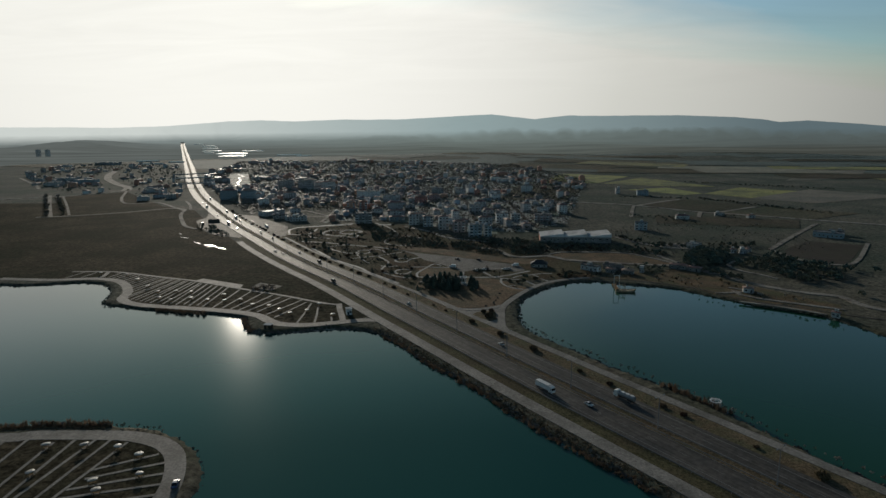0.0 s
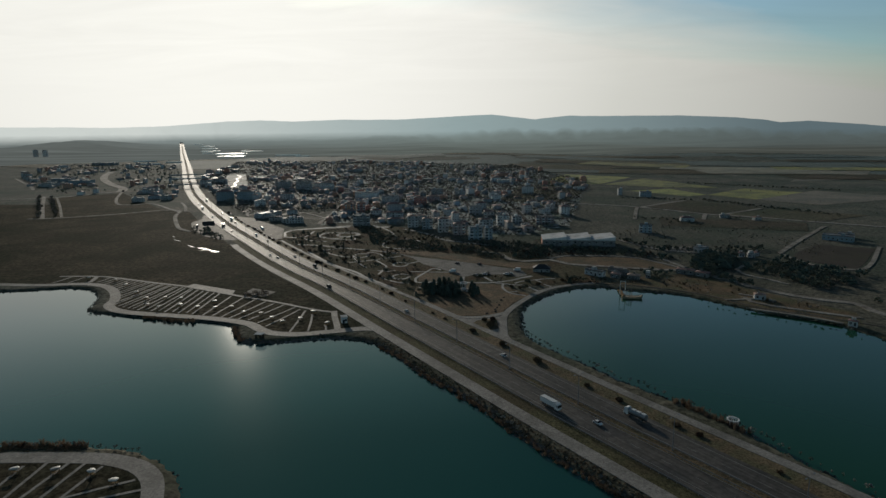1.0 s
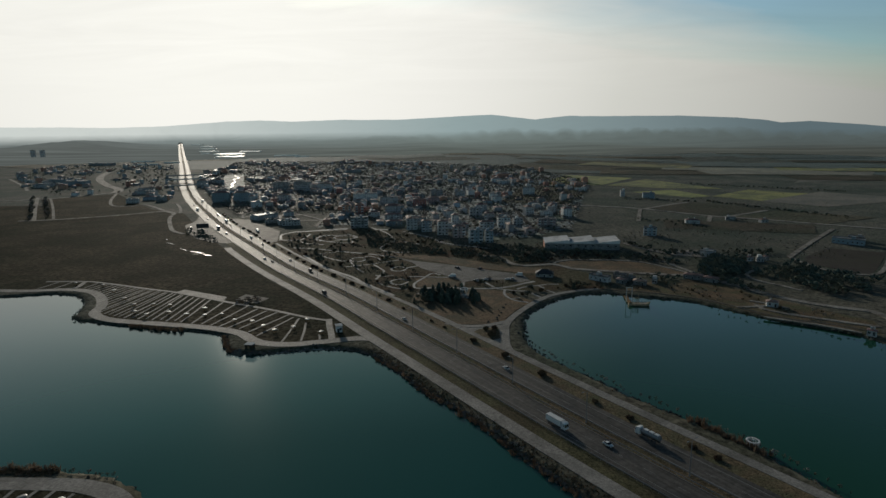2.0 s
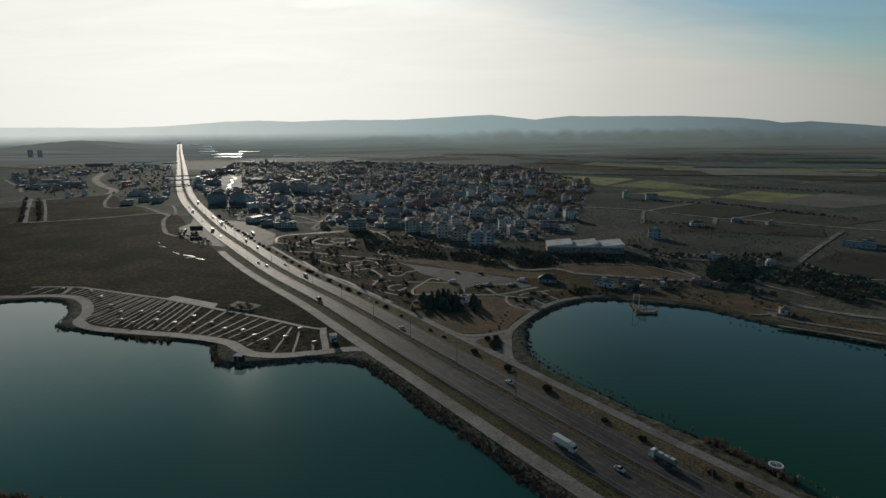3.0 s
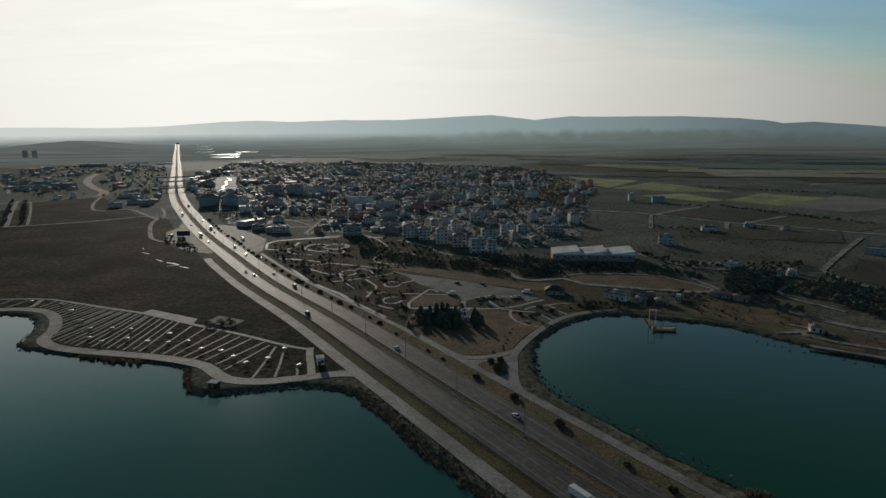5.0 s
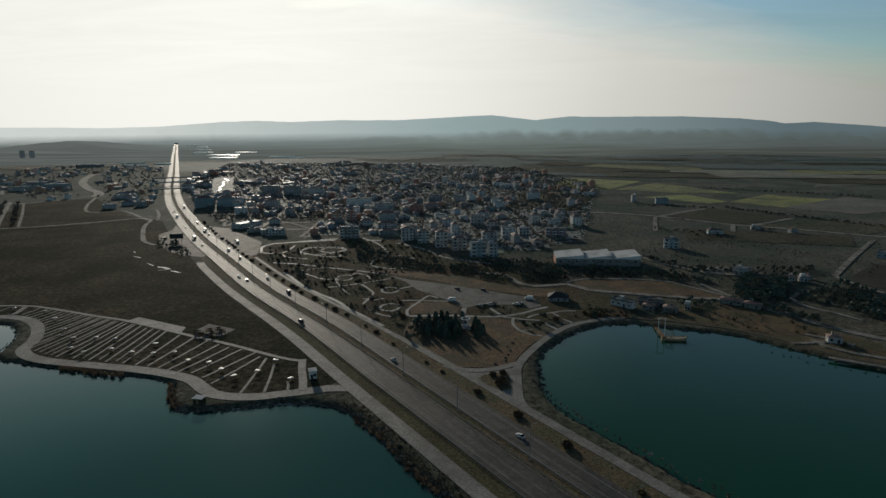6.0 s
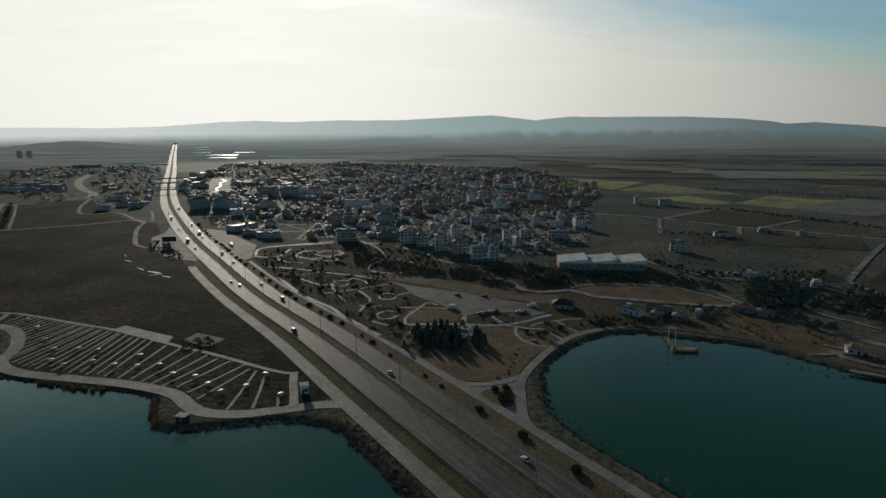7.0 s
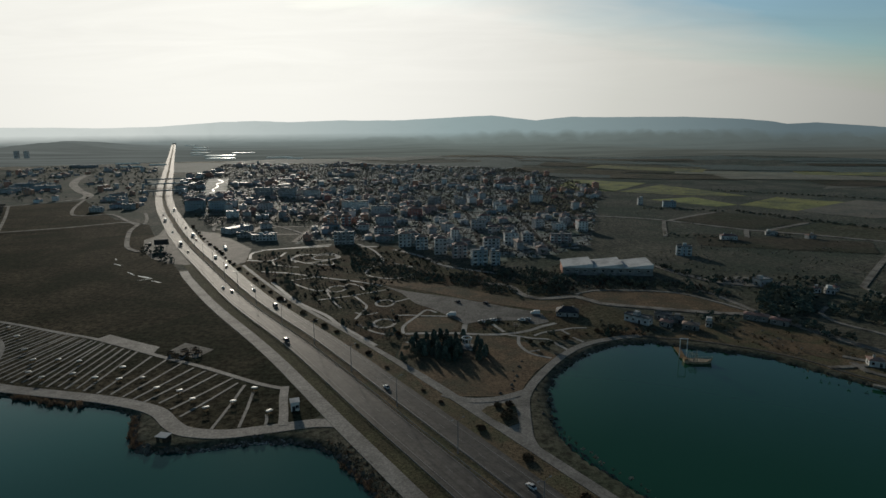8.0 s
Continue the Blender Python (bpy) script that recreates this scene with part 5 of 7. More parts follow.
def along(line, a, b, gap, rng, out=0.0, spread=0.8):
    """Places along a shore between two of its points, moved out over the water by out metres."""
    def nearest(p):
        return min(range(len(line)), key=lambda i: math.hypot(line[i][0] - p[0], line[i][1] - p[1]))
    i, j = sorted((nearest(a), nearest(b)))
    pts, s = [], 0.0
    for k in range(i, j):
        (ax, ay), (bx, by) = line[k], line[k + 1]
        length = math.hypot(bx - ax, by - ay)
        while s < length:
            u = s / length
            nx, ny = (by - ay) / length, -(bx - ax) / length
            o = out + rng.gauss(0, spread)
            pts.append((ax + (bx - ax) * u + nx * o, ay + (by - ay) * u + ny * o))
            s += gap * rng.uniform(0.6, 1.4)
        s -= length
    return pts


reeds("reeds", along(EAST, (82, 234), (95, 212), 0.7, rng, 0.5, 1.2), "bank of tall tawny dry reeds at the water", rng, 2.6)
reeds("reeds", along(EAST, (48, 284), (53, 276), 0.8, rng, 0.3, 0.8), "tuft of tawny dry reeds at the water", rng, 2.0)
reeds("reeds", along(ISLE, (-128, 195), (-215, 184), 0.7, rng, -0.4, 0.8), "long bed of dry reeds round the spit", rng, 2.4)
reeds("reeds", along(WEST, (-185, 339), (-140, 328), 0.9, rng, 0.4, 0.9), "bed of dry reeds below the promenade", rng, 1.8)
reeds("reeds", along(WEST, (-119, 321), (-108, 300), 0.8, rng, 0.4, 0.9), "bed of dry reeds on the rocky point", rng, 1.6)
reeds("reeds", along(WEST, (-36, 294), (60, 155), 1.5, rng, 0.2, 0.8), "thin dry reeds along the highway bank", rng, 1.2)


def rocks(name, places, label, rng, size=0.8):
    """Bank stones: lumpy six-cornered blocks."""
    v, f = [], []
    ground = land(np.array([p[0] for p in places]), np.array([p[1] for p in places]))
    for (x, y), g in zip(places, ground):
        s = size * rng.uniform(0.4, 1.5)
        z = float(g) + s * 0.2
        k = len(v)
        for q in ((1, 0, 0.2), (-1, 0.2, 0), (0, 1, 0), (0.1, -1, 0.1), (0, 0, 0.8), (0, 0, -0.8)):
            j = s * rng.uniform(0.6, 1.2)
            v.append((x + q[0] * j, y + q[1] * j, z + q[2] * j))
        f += [(k + a, k + b, k + c) for a, b, c in ((0, 2, 4), (2, 1, 4), (1, 3, 4), (3, 0, 4), (2, 0, 5), (1, 2, 5), (3, 1, 5), (0, 3, 5))]
    tagged(put(name, mesh_of(name, v, f, M["rock"])), label, "rocks", kind="stuff")


rocks("bank_stones", along(EAST, (126, 388), (36, 330), 0.35, rng, -0.9, 0.9) + along(EAST, (36, 330), (42, 292), 0.4, rng, -0.9, 0.9), "band of dark stones on the bank of the park lake", rng, 0.7)
rocks("bank_stones", along(EAST, (42, 292), (128, 155), 0.8, rng, -0.6, 0.7), "dark stones on the bank below the walkway", rng, 0.6)
rocks("bank_stones", along(EAST, (330, 262), (126, 388), 0.9, rng, -0.5, 0.7), "stones along the far bank of the park lake", rng, 0.6)
rocks("bank_stones", along(WEST, (-118, 321), (-40, 298), 0.45, rng, 0.3, 0.8), "dark boulders off the promenade point", rng, 0.95)
rocks("bank_stones", along(WEST, (-40, 298), (60, 155), 0.5, rng, 0.2, 0.9), "dark boulders at the foot of the highway bank", rng, 0.8)
rocks("bank_stones", along(WEST, (-345, 398), (-118, 321), 0.8, rng, 0.1, 0.6), "dark stones below the promenade", rng, 0.6)
rocks("bank_stones", along(ISLE, (-77, 150), (-128, 195), 3.2, rng, 0.5, 0.3), "dark stones round the spit", rng, 0.45)
tree_stuff("bank_scrub", along(ISLE, (-104, 193), (-240, 180), 3.0, rng, -0.8, 0.5) + along(WEST, (-224, 366), (-212, 346), 2.5, rng, -0.5, 0.6) + along(WEST, (-30, 288), (55, 160), 4.5, rng, -1.0, 0.5),
           "low dark scrub on the lake bank", rng, (0.8, 1.9), [M["bark"], M["leaf"], M["twig"]], "scrub", 9)
tree_stuff("bank_scrub", along(EAST, (150, 372), (215, 311), 4.0, rng, -3.5, 1.6) + along(EAST, (40, 300), (125, 160), 3.2, rng, -1.8, 0.8), "low dark scrub on the lake bank", rng, (0.8, 2.2), [M["bark"], M["leaf"], M["twig"]], "scrub", 9)
lake_growth = fill([(100, 408), (128, 398), (150, 388), (170, 362), (186, 345), (206, 330), (214, 345), (190, 380), (178, 405), (150, 420), (110, 414)], 900, 3.6, rng, lambda x, y: noise.noise(Vector((x * 0.05, y * 0.05, 2))) > -0.1)
tree_stuff("shore_shrubs", lake_growth, "scattered bare shrubs and young trees on the lake lawn", rng, (0.7, 2.8), [M["bark"], M["twig"], M["brown_leaf"]], "shrubs", 8)
rocks("bank_stones", [(x + rng.gauss(0, 0.9), y + rng.gauss(0, 0.7)) for x, y in ((-105, 295), (-103, 294), (-107, 297), (-94, 294.5), (-91, 295), (-98, 295))], "lone dark boulders standing in the water off the point", rng, 1.5)
rocks("bank_stones", along(WEST, (-112, 302), (-100, 298), 0.25, rng, 2.0, 1.6), "heap of dark boulders off the rocky point", rng, 1.2)


def rubble(places, rng):
    v, f = [], []
    ground = land(np.array([p[0] for p in places]), np.array([p[1] for p in places]))
    for (x, y), g in zip(places, ground):
        s = rng.uniform(0.25, 0.8)
        k = len(v)
        for q in ((1, 0, 0.2), (-1, 0.2, 0), (0, 1, 0), (0.1, -1, 0.1), (0, 0, 0.8), (0, 0, -0.8)):
            j = s * rng.uniform(0.6, 1.2)
            v.append((x + q[0] * j, y + q[1] * j, max(float(g), WATER - 0.1) + 0.15 + q[2] * j))
        f += [(k + a, k + b, k + c) for a, b, c in ((0, 2, 4), (2, 1, 4), (1, 3, 4), (3, 0, 4), (2, 0, 5), (1, 2, 5), (3, 1, 5), (0, 3, 5))]
    tagged(put("rubble", mesh_of("rubble", v, f, M["rubble"])), "pale broken stones in a heap", "rocks", kind="stuff")


sheet("yard", [(176, 512), (184, 524), (198, 528), (212, 520), (220, 506), (214, 498), (200, 499), (186, 503)], "dirt", "pale dusty yard with heaps of rubble", "yard", 0.04)
rubble([(x, y) for x, y in ((rng.gauss(196, 8), rng.gauss(513, 4.5)) for _ in range(160))], rng)
rubble(along(WEST, (-82, 300), (-58, 303), 0.4, rng, 0.6, 0.7), rng)


def tufts(name, places, label, rng, mats, size=(0.25, 0.7)):
    """Grass tufts: low ragged heaps of three blades' faces each."""
    v, f, slots = [], [], []
    ground = land(np.array([p[0] for p in places]), np.array([p[1] for p in places]))
    for (x, y), g in zip(places, ground):
        if g < WATER + 0.15:
            continue
        s = rng.uniform(*size)
        a = rng.uniform(0, 6.28)
        slot = rng.randrange(len(mats))
        for j in range(4):
            b = a + j * 1.57 + rng.uniform(-0.4, 0.4)
            k = len(v)
            v += [(x + s * math.cos(b - 0.9), y + s * math.sin(b - 0.9), g - 0.05), (x + s * math.cos(b + 0.9), y + s * math.sin(b + 0.9), g - 0.05),
                  (x + s * 0.35 * math.cos(b), y + s * 0.35 * math.sin(b), g + s * rng.uniform(0.5, 1.1))]
            f.append((k, k + 1, k + 2))
            slots.append(slot)
    tagged(put(name, mesh_of(name, v, f, [M[m] for m in mats], slots)), label, "grass", kind="stuff")


def off_paths(x, y):
    return not (-26 < from_highway(x, y) < 26)


tufts("grass_tufts", fill([(-290, 404), (-262, 408), (-243, 402), (-226, 388), (-214, 370), (-208, 354), (-190, 346), (-141, 336), (-112, 324), (-96, 310), (-66, 313), (-73, 342), (-112, 362), (-182, 398), (-242, 422)], 9000, 1.1, rng),
      "rough winter grass tufts of the picnic meadow", rng, ("lawn", "meadow", "verge", "ground"), (0.1, 0.28))
tufts("grass_tufts", fill([(-330, 165), (-235, 180), (-120, 185), (-102, 180), (-92, 168), (-89, 150), (-100, 130), (-200, 120)], 7000, 1.2, rng), "rough winter grass tufts of the spit", rng, ("lawn", "meadow", "verge", "ground"), (0.1, 0.28))
tufts("grass_tufts", [(a + rng.gauss(0, 1.6), b + rng.gauss(0, 1.6)) for a, b in along(WEST, (-44, 300), (70, 140), 0.12, rng, -3.0, 1.4) + along(EAST, (60, 266), (140, 138), 0.12, rng, -2.6, 1.2) + along(EAST, (126, 388), (42, 293), 0.2, rng, -4.0, 1.4)] ,
      "rank dry grass on the lake banks", rng, ("lawn", "verge", "reed", "verge"), (0.12, 0.4))
tufts("grass_tufts", along(ISLE, (-77, 140), (-128, 196), 0.012, rng, -1.7, 0.8), "tall golden dry grass on the bank of the spit", rng, ("verge", "lawn", "reed", "verge"), (0.18, 0.5))
track = [p for p in offset([q for q in way if 120 < q[1] < 560], 15.7)] + [p for p in offset([q for q in way if 120 < q[1] < 560], -15.6)]
tufts("grass_tufts", [(x + rng.gauss(0, 1.7), y + rng.gauss(0, 2.5)) for x, y in track for _ in range(14)], "dry tufts on the highway verges", rng, ("lawn", "verge"), (0.1, 0.3))
scrub = fill([(60, 505), (170, 475), (300, 485), (372, 610), (210, 650), (120, 575), (80, 590)], 1500, 5.0, rng, lambda x, y: noise.noise(Vector((x * 0.025, y * 0.025, 9))) > -0.05)
tree_stuff("scrub", scrub, "scattered dark scrub on waste ground behind the hall", rng, (0.8, 2.6), [M["bark"], M["leaf"], M["twig"]], "scrub", 8)
scrub = fill([(-30, 515), (40, 490), (70, 500), (80, 560), (20, 570), (-40, 600), (-60, 560)], 800, 4.5, rng)
tree_stuff("scrub", scrub, "dark scrub between the park and the town", rng, (0.8, 3.0), [M["bark"], M["leaf"], M["twig"]], "scrub", 8)
scrub = [(rng.uniform(150, 520), rng.uniform(560, 1100)) for _ in range(160)]
tree_stuff("scrub", scrub, "lone bushes scattered over the fields", rng, (0.8, 2.4), [M["bark"], M["leaf"], M["twig"]], "scrub", 8)

# ---------------------------------------------------------------- buildings


def hip_roof(bm, w, d, z, rise_by, over=0.4):
    x, y = w / 2 + over, d / 2 + over
    ridge = max(x - y, 0.3)
    low = [bm.verts.new((a * x, b * y, z)) for a, b in ((-1, -1), (1, -1), (1, 1), (-1, 1))]
    eave = [bm.verts.new((a * x, b * y, z + 0.18)) for a, b in ((-1, -1), (1, -1), (1, 1), (-1, 1))]
    top = [bm.verts.new((-ridge, 0, z + rise_by)), bm.verts.new((ridge, 0, z + rise_by))]
    bm.faces.new(low[::-1])
    for i in range(4):
        bm.faces.new((low[i], low[(i + 1) % 4], eave[(i + 1) % 4], eave[i]))
    bm.faces.new((eave[0], eave[1], top[1], top[0]))
    bm.faces.new((eave[1], eave[2], top[1]))
    bm.faces.new((eave[2], eave[3], top[0], top[1]))
    bm.faces.new((eave[3], eave[0], top[0]))


def window_mesh(w=1.3, h=1.4):
    """A framed pane that stands a hand proud of its wall, facing -y."""
    bm = bmesh.new()
    box(bm, -w / 2, w / 2, -0.06, 0.05, 0, h, 0)
    box(bm, -w / 2 + 0.09, -0.03, -0.085, -0.055, 0.09, h - 0.09, 1)
    box(bm, 0.03, w / 2 - 0.09, -0.085, -0.055, 0.09, h - 0.09, 1)
    box(bm, -w / 2 - 0.06, w / 2 + 0.06, -0.16, 0.02, -0.08, 0.0, 0)
    me = bpy.data.meshes.new("window")
    bm.to_mesh(me)
    bm.free()
    me.materials.append(M["white_wall"])
    me.materials.append(M["glass"])
    return me


WINDOW, WIDE_WINDOW = window_mesh(), window_mesh(2.1, 1.5)


def balcony_mesh():
    bm = bmesh.new()
    box(bm, -1.6, 1.6, -1.2, 0.0, -0.15, 0.0)
    box(bm, -1.6, 1.6, -1.2, -1.1, 0.0, 0.95)
    box(bm, -1.6, -1.5, -1.1, 0.0, 0.0, 0.95)
    box(bm, 1.5, 1.6, -1.1, 0.0, 0.0, 0.95)
    me = bpy.data.meshes.new("balcony")
    bm.to_mesh(me)
    bm.free()
    me.materials.append(M["white_wall"])
    return me


BALCONY = balcony_mesh()
DOOR = window_mesh(1.2, 2.1)


def building(name, w, d, h, wall, roof, label, category, group="", floors=None, front=True, sides=True, balconies=False, seed=0):
    """A block with its storeys: walls with a plinth and floor bands, a roof, windows, a door and balconies."""
    rng = random.Random(seed)
    floors = floors or max(1, round(h / 3.0))
    t = thing(name, label, category, group)
    bm = bmesh.new()
    fh = h / floors
    levels = [(-0.6, 0.08), (0.5, 0.08), (0.5, 0.0)]
    for k in range(1, floors):
        levels += [(k * fh - 0.14, 0.0), (k * fh - 0.14, 0.06), (k * fh + 0.06, 0.06), (k * fh + 0.06, 0.0)]
    levels.append((h, 0.0))
    rings = [[bm.verts.new((a * (w / 2 + o), b * (d / 2 + o), z)) for a, b in ((-1, -1), (1, -1), (1, 1), (-1, 1))] for z, o in levels]
    for low, top in zip(rings, rings[1:]):
        for i in range(4):
            bm.faces.new((low[i], low[(i + 1) % 4], top[(i + 1) % 4], top[i]))
    bm.faces.new(rings[0][::-1])
    bm.faces.new(rings[-1])
    part("wall", bm, M[wall], t)
    bm = bmesh.new()
    if roof == "flat":
        box(bm, -w / 2 - 0.15, w / 2 + 0.15, -d / 2 - 0.15, d / 2 + 0.15, h, h + 0.25)
        for a, b, c, e in ((-1, 1, -1, -0.96), (-1, 1, 0.96, 1), (-1, -0.97, -0.96, 0.96), (0.97, 1, -0.96, 0.96)):
            box(bm, a * (w / 2 + 0.15), b * (w / 2 + 0.15), c * (d / 2 + 0.15), e * (d / 2 + 0.15), h + 0.25, h + 0.75)
        r = part("roof", bm, M["flat_roof"], t)
        bm = bmesh.new()
        x = rng.uniform(-0.25, 0.25) * w
        box(bm, x - 1.4, x + 1.4, -1.2, 1.6, h + 0.2, h + 2.3)
        part("stair_head", bm, M[wall], r)
    else:
        hip_roof(bm, w, d, h, min(w, d) * (0.34 if roof == "slate" else 0.22))
        r = part("roof", bm, M["slate" if roof == "slate" else "tile"], t)
        for k in range(2):
            bm = bmesh.new()
            x = rng.uniform(-0.3, 0.3) * w
            box(bm, x - 0.35, x + 0.35, -0.3, 0.4, h + min(w, d) * 0.1, h + min(w, d) * 0.22 + 0.9)
            box(bm, x - 0.45, x + 0.45, -0.4, 0.5, h + min(w, d) * 0.22 + 0.9, h + min(w, d) * 0.22 + 1.05)
            part("chimney", bm, M[wall], r)
    if front:
        n = max(2, int(w / 3.1))
        for k in range(floors):
            for i in range(n):
                x, z = (i + 0.5) / n * w - w / 2, k * fh + fh * 0.3
                if k == 0 and i == n // 2:
                    put("door", DOOR, t, pose(x, -d / 2, 0.05))
                    continue
                if balconies and k and i % 2 == 0:
                    put("balcony", BALCONY, t, pose(x, -d / 2, k * fh + 0.05))
                put("window", WIDE_WINDOW if balconies and i % 2 == 0 else WINDOW, t, pose(x, -d / 2, z))
    if sides:
        n = max(1, int(d / 4.0))
        for side in (-1, 1):
            for k in range(floors):
                for i in range(n):
                    put("window", WINDOW, t, pose(side * w / 2, (i + 0.5) / n * d - d / 2, k * fh + fh * 0.3, 0, 0, 90 * side))
    return t


# the blocks at the near edge of the town and the larger ones behind: x, y, width, depth, height, wall, roof, turn
TALL = [
    (17, 566, 15, 12, 14.5, "blue_wall", "flat", 12, "pale blue and white apartment block with balconies"), (29, 568, 9, 11, 12.5, "blue_wall", "flat", 12, "blue-grey apartment block at the town edge"),
    (2, 594, 15, 11, 13.0, "pink_wall", "hip", 10, "pink apartment block under a red tiled roof"), (-14, 609, 13, 11, 16.0, "white_wall", "hip", 8, "white apartment block under a red tiled roof"),
    (-31, 629, 13, 11, 13.0, "blue_wall", "hip", 8, "blue and white apartment block under a red tiled roof"), (-47, 642, 14, 11, 13.5, "white_wall", "hip", 6, "white apartment block under a red tiled roof"),
    (49, 652, 16, 12, 12.0, "white_wall", "flat", 5, "white flat-roofed apartment block"), (65, 662, 13, 12, 9.0, "white_wall", "flat", 5, "low white flat-roofed block in town"),
    (37, 708, 15, 11, 8.0, "pink_wall", "hip", 0, "pink house block under a tiled roof"), (22, 730, 19, 12, 11.5, "white_wall", "flat", 4, "large white flat-roofed block"),
    (30, 633, 18, 11, 10.5, "grey_wall", "hip", 8, "grey apartment block under dark tiles"), (-44, 655, 20, 11, 12.0, "white_wall", "hip", 5, "long white apartment block under tiles"),
    (56, 868, 15, 12, 8.5, "white_wall", "flat", 0, "white house block among town trees"), (111, 953, 20, 13, 13.0, "white_wall", "flat", -6, "white apartment slab at the far town edge"),
    (-31, 938, 20, 12, 11.5, "grey_wall", "flat", 4, "grey flat-roofed apartment slab in town"), (-32, 856, 17, 11, 9.5, "pink_wall", "hip", 0, "pink apartment block under red tiles"), (-50, 826, 19, 11, 11.0, "orange_wall", "hip", 0, "brick-red apartment block under tiles"),
    (-132, 886, 38, 13, 13.5, "white_wall", "flat", 6, "long white apartment slab with a blue cast"), (-93, 842, 26, 12, 12.5, "grey_wall", "flat", 4, "pale grey flat-roofed apartment slab"),
    (-136, 758, 14, 12, 13.0, "orange_wall", "hip", 6, "orange apartment block under a tiled roof"), (-120, 757, 13, 12, 14.0, "orange_wall", "hip", 6, "orange apartment block under a tiled roof"),
    (-97, 721, 16, 12, 8.5, "white_wall", "hip", 4, "white gabled hall house"), (-72, 699, 25, 11, 9.0, "grey_wall", "hip", 4, "long grey apartment block under tiles"), (-80, 769, 21, 11, 10.0, "white_wall", "hip", 4, "white apartment block under dark tiles"),
    (-104, 655, 23, 13, 13.0, "grey_wall", "flat", 6, "dark grey block with a white roof edge"), (-300, 1040, 30, 12, 17.0, "grey_wall", "flat", 10, "tall grey flat-roofed apartment slab"), (-262, 1034, 30, 12, 18.0, "grey_wall", "flat", 10, "tall grey flat-roofed apartment slab"),
    (-222, 1026, 26, 12, 15.0, "grey_wall", "hip", 10, "grey apartment slab under tiles"), (-249, 882, 20, 12, 12.0, "grey_wall", "hip", 6, "grey apartment block under dull tiles"), (-343, 888, 27, 16, 16.0, "blue_wall", "hip", 16, "large dark blue apartment block beside the highway"),
    (-312, 886, 25, 16, 16.0, "blue_wall", "hip", 16, "large dark blue apartment block beside the highway"), (-182, 673, 24, 10, 6.5, "white_wall", "flat", 10, "long low white shop building"), (-208, 690, 20, 10, 5.5, "grey_wall", "flat", 10, "low grey shop building"),
    (186, 600, 15, 10, 9.0, "blue_wall", "flat", -14, "blue and white house block standing alone"), (95, 657, 24, 16, 9.5, "pink_wall", "flat", -4, "brown school building with a white flat roof"),
]
for k, (x, y, w, d, h, wall, roof, rz, label) in enumerate(TALL):
    b = building("apartment_building", w * (0.78 if y < 760 else 0.9), d * (0.62 if y < 760 else 0.8), h * 0.84, wall, roof, label, "building", "apartment blocks of the town", None, True, y < 800, y < 760, k)
    b.matrix_basis = pose(x, y, height(x, y), 0, 0, rz)

# smaller houses between them
templates = []
for k, (w, d, h, wall, roof, label) in enumerate((
    (10, 8, 6.2, "white_wall", "hip", "small white house under a red tiled roof"), (9, 9, 5.8, "pink_wall", "hip", "small pink house under a red tiled roof"), (12, 9, 9.0, "grey_wall", "hip", "grey three-storey house under tiles"),
    (11, 9, 6.4, "grey_wall", "flat", "plain grey flat-roofed house in town"), (13, 10, 9.6, "white_wall", "flat", "white flat-roofed three-storey house"), (8, 7, 3.6, "grey_wall", "hip", "low grey cottage under tiles"),
    (14, 8, 6.0, "blue_wall", "hip", "blue-grey house under dark tiles"), (10, 10, 11.0, "white_wall", "hip", "white four-storey house under tiles"), (11, 8, 8.5, "orange_wall", "hip", "brick-red three-storey house under tiles"),
)):
    templates.append(building("house", w, d, h, wall, roof, label, "house", "houses of the town", None, True, False, False, 50 + k))
rng = random.Random(23)
taken = [(x, y, max(w, d) / 2) for x, y, w, d, *_ in TALL]


def free(x, y, r=6.5):
    return all(math.hypot(x - a, y - b) > r + s for a, b, s in taken)




def street(x, y):
    """True on the town's streets and open plots."""
    u, w = x * 0.99 + y * 0.14, y * 0.99 - x * 0.14
    if (u + 9 * math.sin(w * 0.013)) % 58 < 10 or (w + 12 * math.sin(u * 0.017)) % 47 < 9:
        return True
    return noise.noise(Vector((x * 0.013, y * 0.009, 2))) > (0.30 if y < 900 else 0.08 if y < 1300 else -0.1)


def streets():
    """The lanes of the town, pale and dusty, as far back as they can be told apart."""
    def plan(u, w):
        return u * 0.99 - w * 0.14, u * 0.14 + w * 0.99

    for axis in (0, 1):
        for k in range(-14, 34):
            run = []
            for n in range(0, 320):
                v = -300 + n * 6.0 if axis else 400 + n * 6.0
                if axis == 0:
                    x, y = plan(58 * k + 5 - 9 * math.sin(v * 0.013), v)
                else:
                    x, y = plan(v, 47 * k + 4.5 - 12 * math.sin(v * 0.017))
                ok = inside(TOWN, x, y) and y < 1350 and abs(from_highway(x, y)) > 30 and free(x, y, 2.5)
                if ok:
                    run.append((x, y))
                if run and (not ok or n == 319):
                    if len(run) > 6:
                        ribbon("road", run, -2.6, 2.6, M["gravel"], "pale dusty street between the houses of the town", "road", 0.12)
                    run = []


